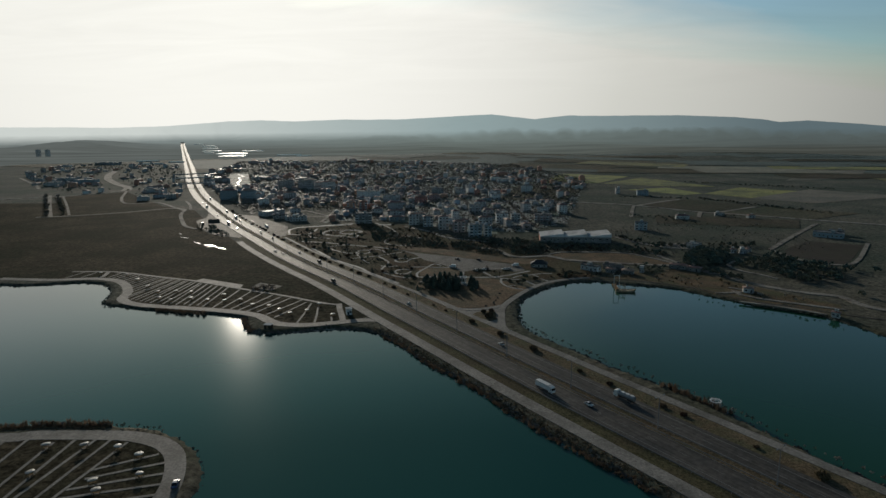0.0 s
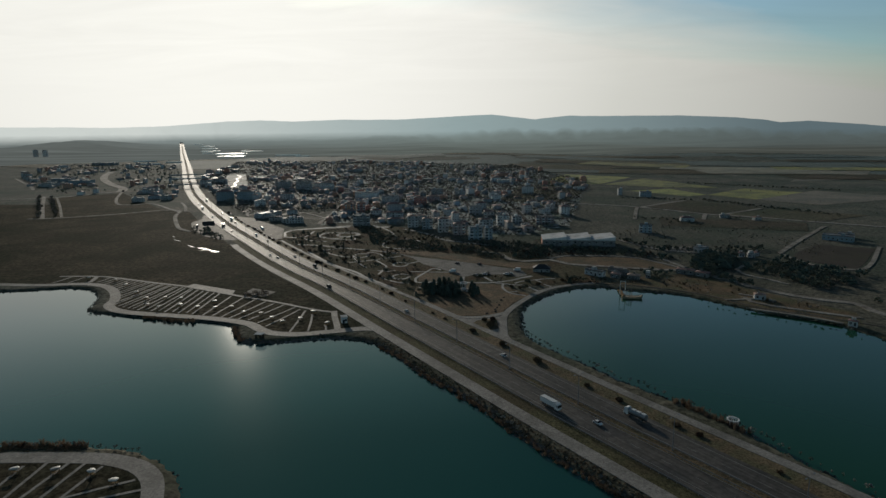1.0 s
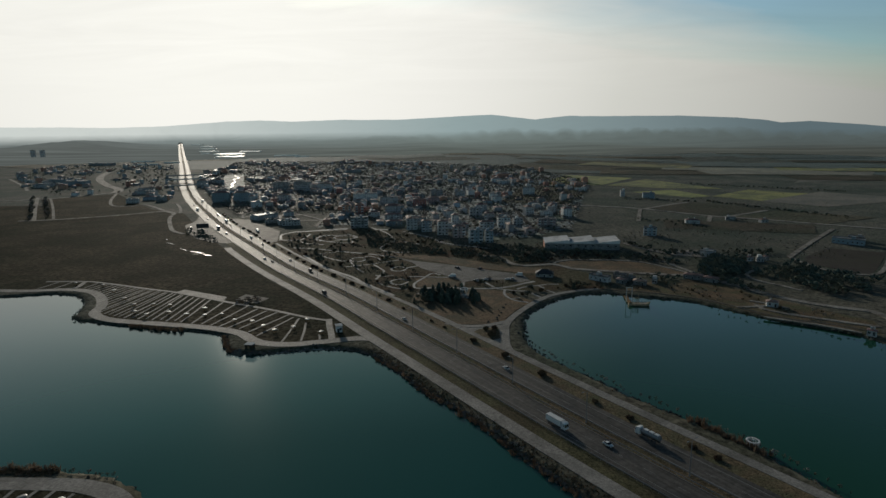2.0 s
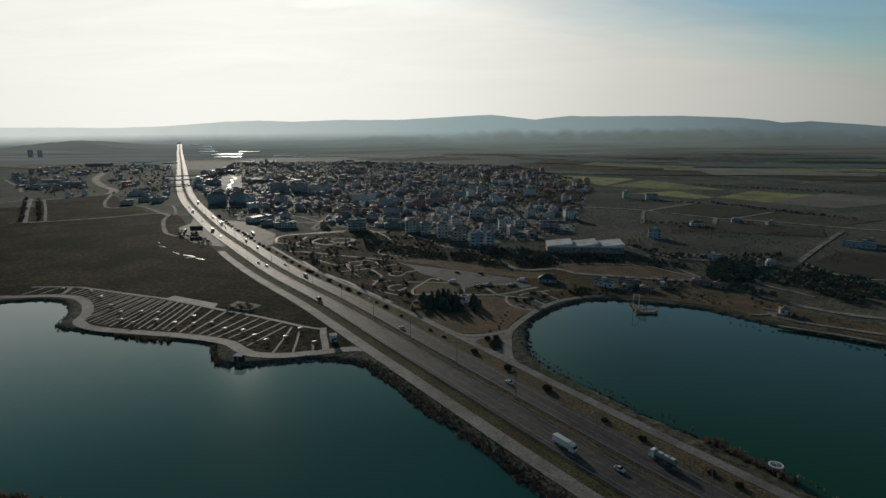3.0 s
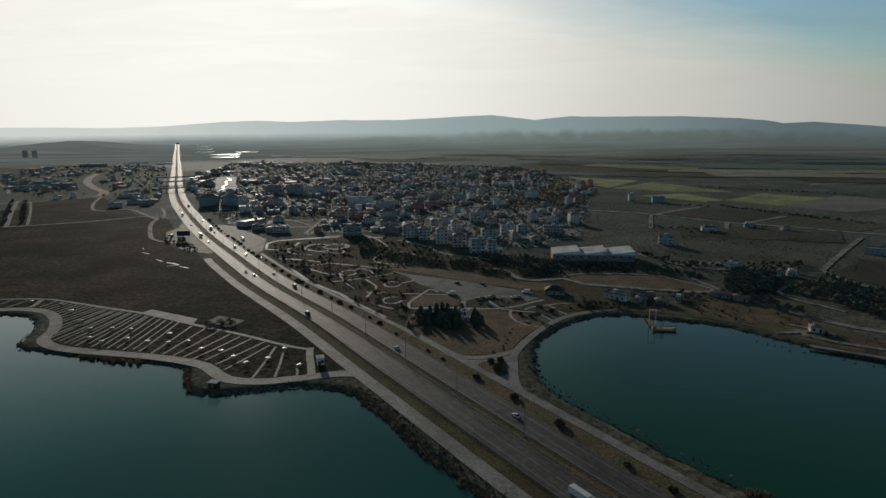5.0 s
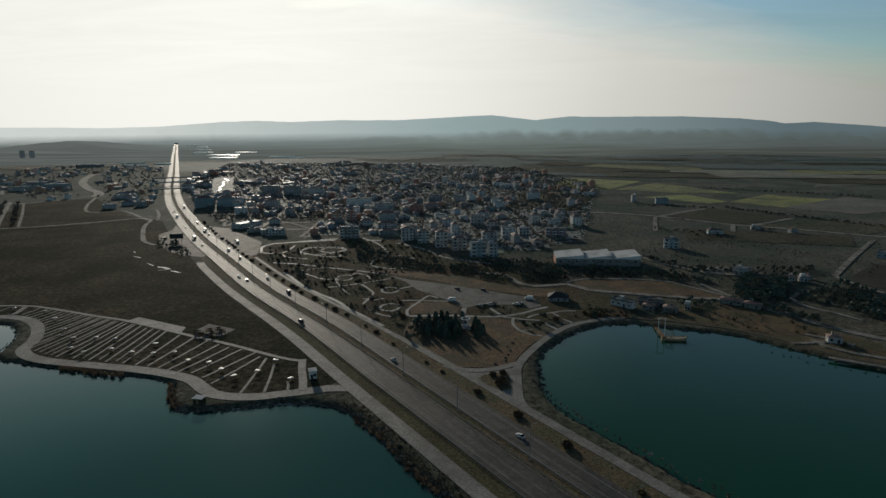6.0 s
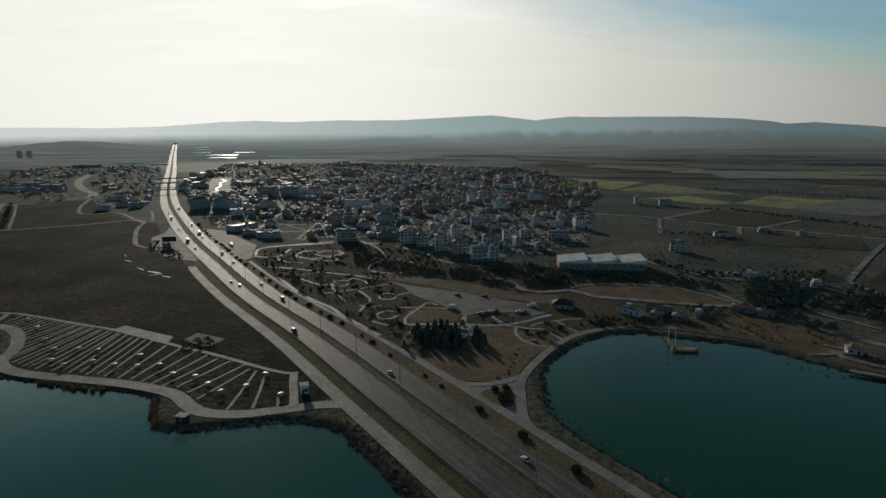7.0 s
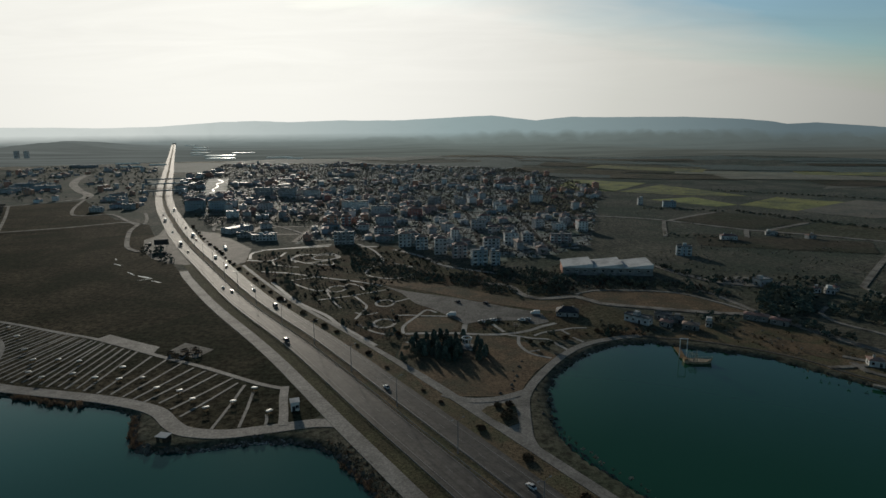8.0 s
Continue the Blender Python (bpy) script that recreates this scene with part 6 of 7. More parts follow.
streets()
spots = fill(TOWN, 14000, 17.0, rng, lambda x, y: (x < -60 + 0.05 * (y - 640) or noise.noise(Vector((x * 0.021, y * 0.017, 7))) > -0.02) and abs(x + 0.36 * (y - 1120) + 412) > (26 if 1060 < y < 1380 else 0) and abs(from_highway(x, y)) > 26 and free(x, y) and not street(x, y) and not (x < -150 and y < 800))
spots += fill(VILLAGE, 2500, 22.0, rng, lambda x, y: abs(from_highway(x, y)) > 28 and not street(x, y) and off_winding(x - 5, y + 15, 30))
spots.sort(key=lambda p: p[1])
near_spots, far_spots = spots[:245], spots[245:]


def clone(t, children, m):
    top = t.copy()
    scene.collection.objects.link(top)
    top.matrix_basis = m
    made = {t: top}
    for o in children:
        c = o.copy()
        scene.collection.objects.link(c)
        c.parent = made[o.parent]
        made[o] = c
    return top


families = [(t, list(t.children_recursive)) for t in templates]
for k, (x, y) in enumerate(near_spots):
    t, children = families[rng.randrange(len(families))] if k >= len(families) else families[k]
    m = pose(x, y, height(x, y), 0, 0, rng.choice((8, 8, 98, -82, 20)) + rng.uniform(-6, 6)) @ Matrix.Diagonal((rng.uniform(0.6, 1.35), rng.uniform(0.6, 1.1), rng.uniform(0.5, 1.0), 1))
    if k < len(families):
        t.matrix_basis = m
    else:
        clone(t, children, m)


def far_houses(name, places, label, rng):
    """The back of the town: walls and hipped or flat roofs, joined."""
    v, f, slots = [], [], []
    for x, y in places:
        w, d, h, a = rng.choice((6, 7, 8, 9, 11, 16, 22)) * rng.uniform(0.85, 1.15), rng.uniform(6, 10), rng.choice((3, 3, 3.3, 4, 5.5, 6, 8, 10)), radians(rng.choice((8, 98)) + rng.uniform(-8, 8))
        z = height(x, y)
        wall, flat = rng.choice((0, 0, 1, 1, 1, 2, 6)), rng.random() < 0.4
        c, s = math.cos(a), math.sin(a)

        def at(p, q, r):
            return (x + p * c - q * s, y + p * s + q * c, z + r)
        k = len(v)
        v += [at(p * w / 2, q * d / 2, r) for r in (-0.5, h) for p, q in ((-1, -1), (1, -1), (1, 1), (-1, 1))]
        for i in range(4):
            f.append((k + i, k + (i + 1) % 4, k + 4 + (i + 1) % 4, k + 4 + i))
            slots.append(wall)
        k = len(v)
        v += [at(p * (w / 2 + 0.4), q * (d / 2 + 0.4), h) for p, q in ((-1, -1), (1, -1), (1, 1), (-1, 1))]
        if flat:
            v += [at(p * (w / 2 + 0.4), q * (d / 2 + 0.4), h + 0.6) for p, q in ((-1, -1), (1, -1), (1, 1), (-1, 1))]
            f += [(k + i, k + (i + 1) % 4, k + 4 + (i + 1) % 4, k + 4 + i) for i in range(4)] + [(k + 4, k + 5, k + 6, k + 7), (k + 3, k + 2, k + 1, k)]
            slots += [4] * 6
        else:
            v += [at(-w * 0.18, 0, h + d * 0.24), at(w * 0.18, 0, h + d * 0.24)]
            f += [(k, k + 1, k + 5, k + 4), (k + 1, k + 2, k + 5), (k + 2, k + 3, k + 4, k + 5), (k + 3, k, k + 4), (k + 3, k + 2, k + 1, k)]
            slots += [3] * 5
        # rows of dark windows on the two long walls
        floors = max(1, int(h / 3))
        for side in (-1, 1):
            for fl in range(floors):
                for i in range(3):
                    k = len(v)
                    cx, cz = (i - 1) * w * 0.3, fl * 3 + 1.0
                    v += [at(cx - 0.7, side * (d / 2 + 0.06), cz), at(cx + 0.7, side * (d / 2 + 0.06), cz), at(cx + 0.7, side * (d / 2 + 0.06), cz + 1.4), at(cx - 0.7, side * (d / 2 + 0.06), cz + 1.4)]
                    f.append((k, k + 1, k + 2, k + 3))
                    slots.append(5)
    tagged(put(name, mesh_of(name, v, f, [M["white_wall"], M["grey_wall"], M["pink_wall"], M["tile"], M["flat_roof"], M["glass"], M["orange_wall"]], slots)), label, "houses", kind="stuff")


far_houses("far_houses", far_spots, "crowded pale houses with tiled and flat roofs at the back of the town", rng)


def hall():
    """The long hall with three white sawtooth roofs."""
    t = thing("hall", "long low hall with three white sawtooth roof bays", "hall", m=pose(107, 531.5, 0, 0, 0, -4.5))
    bm = bmesh.new()
    box(bm, -31.3, 31.3, 0, 24, -0.5, 5.4)
    part("wall", bm, M["dull_wall"], t)
    bm = bmesh.new()
    box(bm, -31.6, -31.3, 2, 20, 0, 5.0)
    part("end_wall", bm, M["orange_wall"], t, "orange panelled end wall")
    for k in range(3):
        bm = bmesh.new()
        x0, x1 = -31.5 + k * 21, -10.5 + k * 21 - 0.1
        v = [bm.verts.new(p) for p in ((x0, -0.6, 5.4), (x1, -0.6, 5.4), (x1, -0.6, 8.4), (x0, -0.6, 6.0), (x0, 24.6, 5.4), (x1, 24.6, 5.4), (x1, 24.6, 8.4), (x0, 24.6, 6.0))]
        for q in ((0, 1, 2, 3), (5, 4, 7, 6), (4, 0, 3, 7), (1, 5, 6, 2), (3, 2, 6, 7), (4, 5, 1, 0)):
            bm.faces.new([v[i] for i in q])
        r = part("roof", bm, M["sheet"], t)
        for j in range(6):
            bm = bmesh.new()
            x = x0 + 2 + j * 3.3
            z = 6.0 + (x - x0) / (x1 - x0) * 2.4
            box(bm, x - 0.05, x + 0.05, -0.55, 24.55, z - 0.02, z + 0.1)
            part("seam", bm, M["sheet"], r)
    for j in range(10):
        put("window", WIDE_WINDOW, t, pose(-28 + j * 6.2, 0, 2.6))


hall()

# houses by the park lake
for x, y, w, d, h, wall, roof, rz, label in (
    (98, 428, 14, 5, 3.6, "grey_wall", "flat", -44, "long pale lakeside restaurant with roof terraces"), (111, 422, 6, 5, 2.6, "dull_wall", "hip", -30, "small pale lakeside pavilion"),
    (122, 417, 8, 5, 2.8, "dull_wall", "hip", -25, "low pale lakeside cafe under tiles"), (113, 433, 9, 4, 3.0, "dull_wall", "flat", -20, "small grey service building"), (118, 428, 8, 4, 2.4, "dull_wall", "flat", -20, "small pale service building"),
    (133, 421, 3, 3, 2.6, "white_wall", "flat", -20, "small white kiosk by the lake"), (163, 432, 12, 5, 3.0, "dull_wall", "hip", -30, "row of grey sheds by the lake road"), (172, 424, 9, 5, 2.8, "dull_wall", "hip", -38, "low grey shed by the lake road"),
    (184, 368, 6, 5, 2.8, "white_wall", "hip", -20, "white lakeside house under a red tiled roof"), (227, 487, 5, 4, 3.0, "grey_wall", "hip", 10, "small pale house among dark trees"), (234, 484, 5, 4, 3.0, "white_wall", "flat", -10, "small pale house among dark trees"),
    (241, 490, 4, 4, 2.8, "grey_wall", "hip", 30, "small pale house among dark trees"), (62, 441, 12, 8, 2.4, "dull_wall", "slate", -10, "dark-roofed park pavilion beside the square"),
    (345, 553, 24, 9, 4.4, "blue_wall", "flat", -38, "long blue-grey farm building beside a ploughed field"), (360, 566, 12, 8, 3.6, "grey_wall", "flat", -38, "low dark farm shed"), (208, 318, 4, 3, 2.6, "white_wall", "hip", -40, "small white hut on the lake shore"), (252, 667, 14, 7, 4.0, "grey_wall", "hip", -10, "lone farmhouse between the fields"),
    (-228, 723, 30, 14, 5.0, "grey_wall", "flat", 60, "long low grey market hall beside the lay-by"), (-188, 682, 22, 9, 4.5, "grey_wall", "flat", 28, "low grey workshop row behind the lay-by"), (-205, 745, 12, 9, 5.0, "white_wall", "hip", 20, "small pale house behind the market hall"),
    (-800, 1215, 34, 22, 8.0, "blue_wall", "flat", 8, "broad blue-grey factory hall on the plain"), (-735, 1170, 40, 22, 8.0, "blue_wall", "flat", 8, "broad blue-grey factory hall on the plain"), (-770, 1130, 26, 16, 7.0, "grey_wall", "flat", 8, "grey factory shed on the plain"),
    (-1055, 1797, 70, 20, 7.0, "grey_wall", "flat", 4, "long grey warehouse on the plain"),
    (278, 900, 16, 10, 7.0, "blue_wall", "flat", -10, "pale blue farm building beside the crop fields"), (246, 920, 6, 6, 9.0, "white_wall", "flat", 0, "white block at the edge of the fields"), (203, 506, 10, 7, 4.0, "white_wall", "flat", 20, "pale low building in a yard"),
    (303, 690, 10, 5, 3.0, "grey_wall", "flat", -15, "low shed between fields"), (330, 672, 8, 5, 3.2, "grey_wall", "hip", 10, "small dark barn between fields"), (-515, 1000, 30, 10, 6.0, "grey_wall", "flat", 20, "long grey farm store"),
    (-470, 880, 16, 10, 6.0, "white_wall", "flat", 20, "pale low building beside the track"), (-440, 905, 14, 10, 6.5, "grey_wall", "flat", 20, "grey low building beside the track"),
):
    b = building("lakeside_house" if y < 450 else "farm_building", w, d, h, wall, roof, label, "house", "", None, True, y < 520, False, int(x))
    b.matrix_basis = pose(x, y, height(x, y), 0, 0, rz)


def greenhouse(x, y, w, d, rz, label="long glass greenhouse catching the light"):
    """Glazed spans side by side on low walls."""
    t = thing("greenhouse", label, "greenhouse", "greenhouses on the plain", m=pose(x, y, height(x, y), 0, 0, rz))
    bm = bmesh.new()
    box(bm, -w / 2, w / 2, -d / 2, d / 2, -0.5, 2.6)
    part("wall", bm, M["white_wall"], t)
    n = max(2, int(d / 8))
    for k in range(n):
        bm = bmesh.new()
        y0, y1 = -d / 2 + k * d / n, -d / 2 + (k + 1) * d / n - 0.1
        v = [bm.verts.new(p) for p in ((-w / 2, y0, 2.6), (w / 2, y0, 2.6), (w / 2, y1, 2.6), (-w / 2, y1, 2.6), (-w / 2, (y0 + y1) / 2, 3.4), (w / 2, (y0 + y1) / 2, 3.4))]
        for q in ((0, 1, 5, 4), (2, 3, 4, 5), (1, 2, 5), (3, 0, 4), (3, 2, 1, 0)):
            bm.faces.new([v[i] for i in q])
        part("glass_roof", bm, M["glasshouse"], t)


for x, y, w, d, rz in ((-1416, 3437, 70, 60, 4), (-1273, 3100, 74, 50, 4), (-1136, 2775, 78, 46, 4), (-1621, 3783, 60, 50, 4), (-932, 2481, 112, 70, 4), (-844, 2256, 96, 44, 4), (-930, 2740, 90, 40, 4), (-640, 2290, 90, 34, 4),
                       (-560, 2200, 50, 25, 0), (-1060, 2560, 40, 24, 4), (-1017, 1959, 70, 16, 6), (-926, 1799, 70, 14, 6), (-891, 1892, 45, 16, 6), (-1059, 1794, 50, 12, 6)):
    greenhouse(x, y, w, d, rz)
for x, y, h in ((-1690, 2400, 27), (-1655, 2405, 26)):
    b = building("tower_block", 15, 13, h, "white_wall", "flat", "tall pale tower block far out on the plain", "building", "far tower blocks", 10, True, False, False, 9)
    b.matrix_basis = pose(x, y, height(x, y), 0, 0, 15)

# ---------------------------------------------------------------- along the highway


def place_on_highway(y, off):
    """A point at an offset from the middle line, and the bearing of the road there in degrees from +y."""
    line = way
    for (ax, ay), (bx, by) in zip(line, line[1:]):
        if (ay - y) * (by - y) <= 0 and ay != by:
            s = (y - ay) / (by - ay)
            dx, dy = bx - ax, by - ay
            k = math.hypot(dx, dy)
            return ax + dx * s + dy / k * off, ay + dy * s - dx / k * off, math.degrees(math.atan2(-dx, dy))
    return 0, y, 0


def street_lamp():
    t = thing("street_lamp", "tall galvanised double-armed street lamp in the median", "street lamp", "median street lamps")
    bm = bmesh.new()
    tube(bm, (0, 0, 0), (0, 0, 11.5), 0.17, 0.10, 8)
    box(bm, -0.25, 0.25, -0.25, 0.25, -0.1, 0.35)
    part("pole", bm, M["steel"], t)
    for s in (-1, 1):
        bm = bmesh.new()
        tube(bm, (0, 0, 11.4), (s * 1.2, 0, 12.1), 0.05, 0.045, 6)
        tube(bm, (s * 1.2, 0, 12.1), (s * 2.2, 0, 12.2), 0.045, 0.04, 6)
        arm = part("arm", bm, M["steel"], t)
        bm = bmesh.new()
        box(bm, s * 2.2 - 0.45, s * 2.2 + 0.45, -0.16, 0.16, 12.1, 12.28, 0, 0.05)
        part("lamp_head", bm, M["grey_paint"], arm)
    return t


lamp = street_lamp()
lamp_parts = list(lamp.children_recursive)
y0, first = 160.0, True
while y0 < 1150:
    x, y, b = place_on_highway(y0, 0)
    m = pose(x, y, 0.13, 0, 0, b)
    if first:
        lamp.matrix_basis, first = m, False
    else:
        clone(lamp, lamp_parts, m)
    y0 += 33.5 if y0 < 600 else 36


def guard_rail(off, label):
    """A steel beam on posts along the median."""
    line = [p for p in way if 90 < p[1] < 780]
    track = offset(line, off)
    v, f = [], []
    for x, y in track:
        v += [(x, y, 0.62), (x, y, 0.92)]
    n = normals(track)
    for (x, y), (nx, ny) in zip(track, n):
        v += [(x + nx * 0.08, y + ny * 0.08, 0.62), (x + nx * 0.08, y + ny * 0.08, 0.92)]
    h = len(track) * 2
    for i in range(len(track) - 1):
        k = 2 * i
        f += [(k, k + 2, k + 3, k + 1), (h + k, h + k + 1, h + k + 3, h + k + 2), (k + 1, k + 3, h + k + 3, h + k + 1), (k, h + k, h + k + 2, k + 2)]
    t = thing("guard_rail", label, "guard rail", "median guard rails")
    put("beam", mesh_of("beam", v, f, M["steel"]), t)
    bm = bmesh.new()
    box(bm, -0.05, 0.05, -0.05, 0.05, -0.1, 0.8)
    me = bpy.data.meshes.new("post")
    bm.to_mesh(me)
    bm.free()
    me.materials.append(M["steel"])
    near = [p for p in track if p[1] < 480]
    for (ax, ay), (bx, by) in zip(near, near[1:]):
        for s in (0.0, 0.5):
            put("post", me, t, pose(ax + (bx - ax) * s, ay + (by - ay) * s, 0.1))


guard_rail(lambda x, y: median_west(x, y) + 0.3, "galvanised guard rail along the near side of the median")
guard_rail(lambda x, y: median_half(x, y) - 0.3, "galvanised guard rail along the far side of the median")

guard_rail(lambda x, y: road_west(x, y) - 0.35, "galvanised guard rail on the outer edge of the highway")


def overpass(y, half, deep, label):
    """A bridge over the highway: a deck with parapets on rows of round piers."""
    x, yy, b = place_on_highway(y, 0)
    t = thing("bridge", label, "bridge", "bridges over the highway", m=pose(x, yy, 0.1, 0, 0, b))
    bm = bmesh.new()
    box(bm, -half, half, -deep / 2, deep / 2, 5.6, 6.5)
    deck = part("deck", bm, M["paving"], t)
    for s in (-1, 1):
        bm = bmesh.new()
        box(bm, -half, half, s * deep / 2 - 0.15, s * deep / 2 + 0.15, 6.5, 7.5)
        part("parapet", bm, M["white_wall"], deck)
        bm = bmesh.new()
        box(bm, s * half - 2.5 * s - 2.5, s * half - 2.5 * s + 2.5, -deep / 2 - 0.3, deep / 2 + 0.3, -0.5, 5.6, 0, 0.4)
        part("abutment", bm, M["grey_wall"], t)
    for px in (-15.5, 0, 15.5):
        for py in ((-deep * 0.3, deep * 0.3) if deep > 4 else (0,)):
            bm = bmesh.new()
            tube(bm, (px, py, -0.4), (px, py, 5.6), 0.6, 0.6, 10)
            part("pier", bm, M["grey_wall"], t)


overpass(1081, 27, 2.6, "narrow concrete footbridge over both carriageways")
overpass(1206, 38, 7.0, "concrete road bridge over both carriageways")
overpass(1309, 38, 7.0, "concrete road bridge over both carriageways")


def billboard():
    t = thing("billboard", "large dark billboard on posts at the lay-by", "billboard", m=pose(-263, 632, 0, 0, 0, 14))
    bm = bmesh.new()
    box(bm, -6, 6, -0.15, 0.15, 4.0, 8.6)
    p = part("panel", bm, M["dark_paint"], t)
    bm = bmesh.new()
    for z0, z1 in ((3.9, 4.0), (8.6, 8.7)):
        box(bm, -6.1, 6.1, -0.2, 0.2, z0, z1)
    part("frame", bm, M["steel"], p)
    for s in (-4, 0, 4):
        bm = bmesh.new()
        tube(bm, (s, 0.1, -0.3), (s, 0.1, 4.2), 0.16, 0.16, 8)
        part("post", bm, M["steel"], t)


billboard()

# ---------------------------------------------------------------- vehicles


def extruded(bm, outline, half, slot=0, inset=0.0):
    """A side outline (along y, up z) drawn out to both sides."""
    a = [bm.verts.new((-half, y, z)) for y, z in outline]
    b = [bm.verts.new((half, y, z)) for y, z in outline]
    bm.faces.new(a).material_index = slot
    bm.faces.new(b[::-1]).material_index = slot
    n = len(outline)
    for i in range(n):
        bm.faces.new((a[i], b[i], b[(i + 1) % n], a[(i + 1) % n])).material_index = slot


def wheels(t, places, r, w=0.24):
    bm = bmesh.new()
    tube(bm, (-w / 2, 0, 0), (w / 2, 0, 0), r, r, 14)
    tyre_me = bpy.data.meshes.new("wheel")
    bm.to_mesh(tyre_me)
    bm.free()
    tyre_me.materials.append(M["rubber"])
    bm = bmesh.new()
    tube(bm, (-w / 2 - 0.02, 0, 0), (w / 2 + 0.02, 0, 0), r * 0.55, r * 0.55, 10)
    rim_me = bpy.data.meshes.new("rim")
    bm.to_mesh(rim_me)
    bm.free()
    rim_me.materials.append(M["steel"])
    for x, y in places:
        wheel = put("wheel", tyre_me, t, pose(x, y, r))
        put("rim", rim_me, wheel)


def car(paint, label, van=False):
    """Nose towards +y, standing on z = 0."""
    t = thing("van" if van else "car", label, "van" if van else "car", "vehicles on the highway")
    bm = bmesh.new()
    if van:
        extruded(bm, [(-2.6, 0.35), (2.5, 0.35), (2.65, 0.75), (2.4, 1.1), (1.6, 1.25), (0.95, 2.05), (0.5, 2.2), (-2.5, 2.2), (-2.65, 1.2)], 0.98)
    else:
        extruded(bm, [(-2.1, 0.3), (2.1, 0.3), (2.2, 0.55), (2.05, 0.75), (1.0, 0.92), (-1.5, 0.95), (-2.1, 0.92), (-2.2, 0.6)], 0.87)
    bmesh.ops.bevel(bm, geom=bm.edges[:], offset=0.06, segments=1, affect="EDGES")
    part("body", bm, M[paint], t)
    bm = bmesh.new()
    if van:
        extruded(bm, [(1.66, 1.26), (1.0, 2.0), (0.9, 2.0), (1.5, 1.26)], 0.88)
        part("windscreen", bm, M["glass"], t)
    else:
        extruded(bm, [(1.05, 0.9), (0.3, 1.38), (-1.0, 1.42), (-1.85, 0.94)], 0.74)
        c = part("cabin", bm, M["glass"], t)
        bm = bmesh.new()
        box(bm, -0.70, 0.70, -1.0, 0.25, 1.36, 1.46, 0, 0.06)
        part("roof", bm, M[paint], c)
    for s in (-0.6, 0.6):
        bm = bmesh.new()
        y = 2.62 if van else 2.16
        box(bm, s - 0.17, s + 0.17, y - 0.1, y + 0.04, 0.6, 0.76)
        part("headlight", bm, M["lamp_glass"], t)
        bm = bmesh.new()
        box(bm, s - 0.15, s + 0.15, -y - 0.06, -y + 0.1, 0.65, 0.82)
        part("tail_light", bm, M["red_paint"], t)
    wheels(t, [(s * 0.8, y) for s in (-1, 1) for y in ((1.7, -1.6) if van else (1.35, -1.3))], 0.33)
    return t


def lorry(paint, label, tank):
    """A lorry with a tank or a box body; nose towards +y."""
    t = thing("tanker_lorry" if tank else "lorry", label, "lorry", "vehicles on the highway")
    bm = bmesh.new()
    extruded(bm, [(4.3, 0.5), (6.5, 0.5), (6.6, 1.6), (6.3, 2.9), (5.9, 3.3), (4.5, 3.5), (4.3, 3.2)], 1.22)
    bmesh.ops.bevel(bm, geom=bm.edges[:], offset=0.08, segments=1, affect="EDGES")
    cab = part("cab", bm, M[paint], t)
    bm = bmesh.new()
    extruded(bm, [(6.63, 1.65), (6.36, 2.75), (6.25, 2.75), (6.5, 1.65)], 1.1)
    part("windscreen", bm, M["glass"], cab)
    for s in (-1, 1):
        bm = bmesh.new()
        box(bm, s * 1.4 - 0.12, s * 1.4 + 0.12, 6.0, 6.15, 2.0, 2.7)
        part("mirror", bm, M["dark_paint"], cab)
    bm = bmesh.new()
    box(bm, -0.5, 0.5, -4.4, 5.6, 0.75, 1.05)
    part("chassis", bm, M["dark_paint"], t)
    bm = bmesh.new()
    if tank:
        tube(bm, (0, -4.4, 2.15), (0, 3.9, 2.15), 1.12, 1.12, 18)
        body = part("tank", bm, M["grey_paint"], t, "dull steel tank")
        for k in range(3):
            bm = bmesh.new()
            box(bm, -0.75, 0.75, -3.9 + k * 2.5, -2.1 + k * 2.5, 3.15, 3.34, 0, 0.08)
            part("hatch_plate", bm, M["white_paint"], body, "white top plate")
    else:
        box(bm, -1.25, 1.25, -4.4, 3.9, 1.1, 3.5)
        body = part("box_body", bm, M["white_paint"], t)
        for z0, z1 in ((1.1, 1.25), (3.4, 3.56)):
            for s in (-1, 1):
                bm = bmesh.new()
                box(bm, s * 1.28 - 0.04, s * 1.28 + 0.04, -4.45, 3.95, z0, z1)
                part("side_rail", bm, M["grey_paint"], body)
    wheels(t, [(s * 1.05, y) for s in (-1, 1) for y in (5.5, -1.6, -2.9)], 0.5, 0.34)
    return t


def drive(t, y, lane, away, off=None):
    x, yy, b = place_on_highway(y, lane)
    t.matrix_basis = pose(x, yy, 0.30, 0, 0, b if away else b + 180) @ Matrix.Scale(0.86, 4)


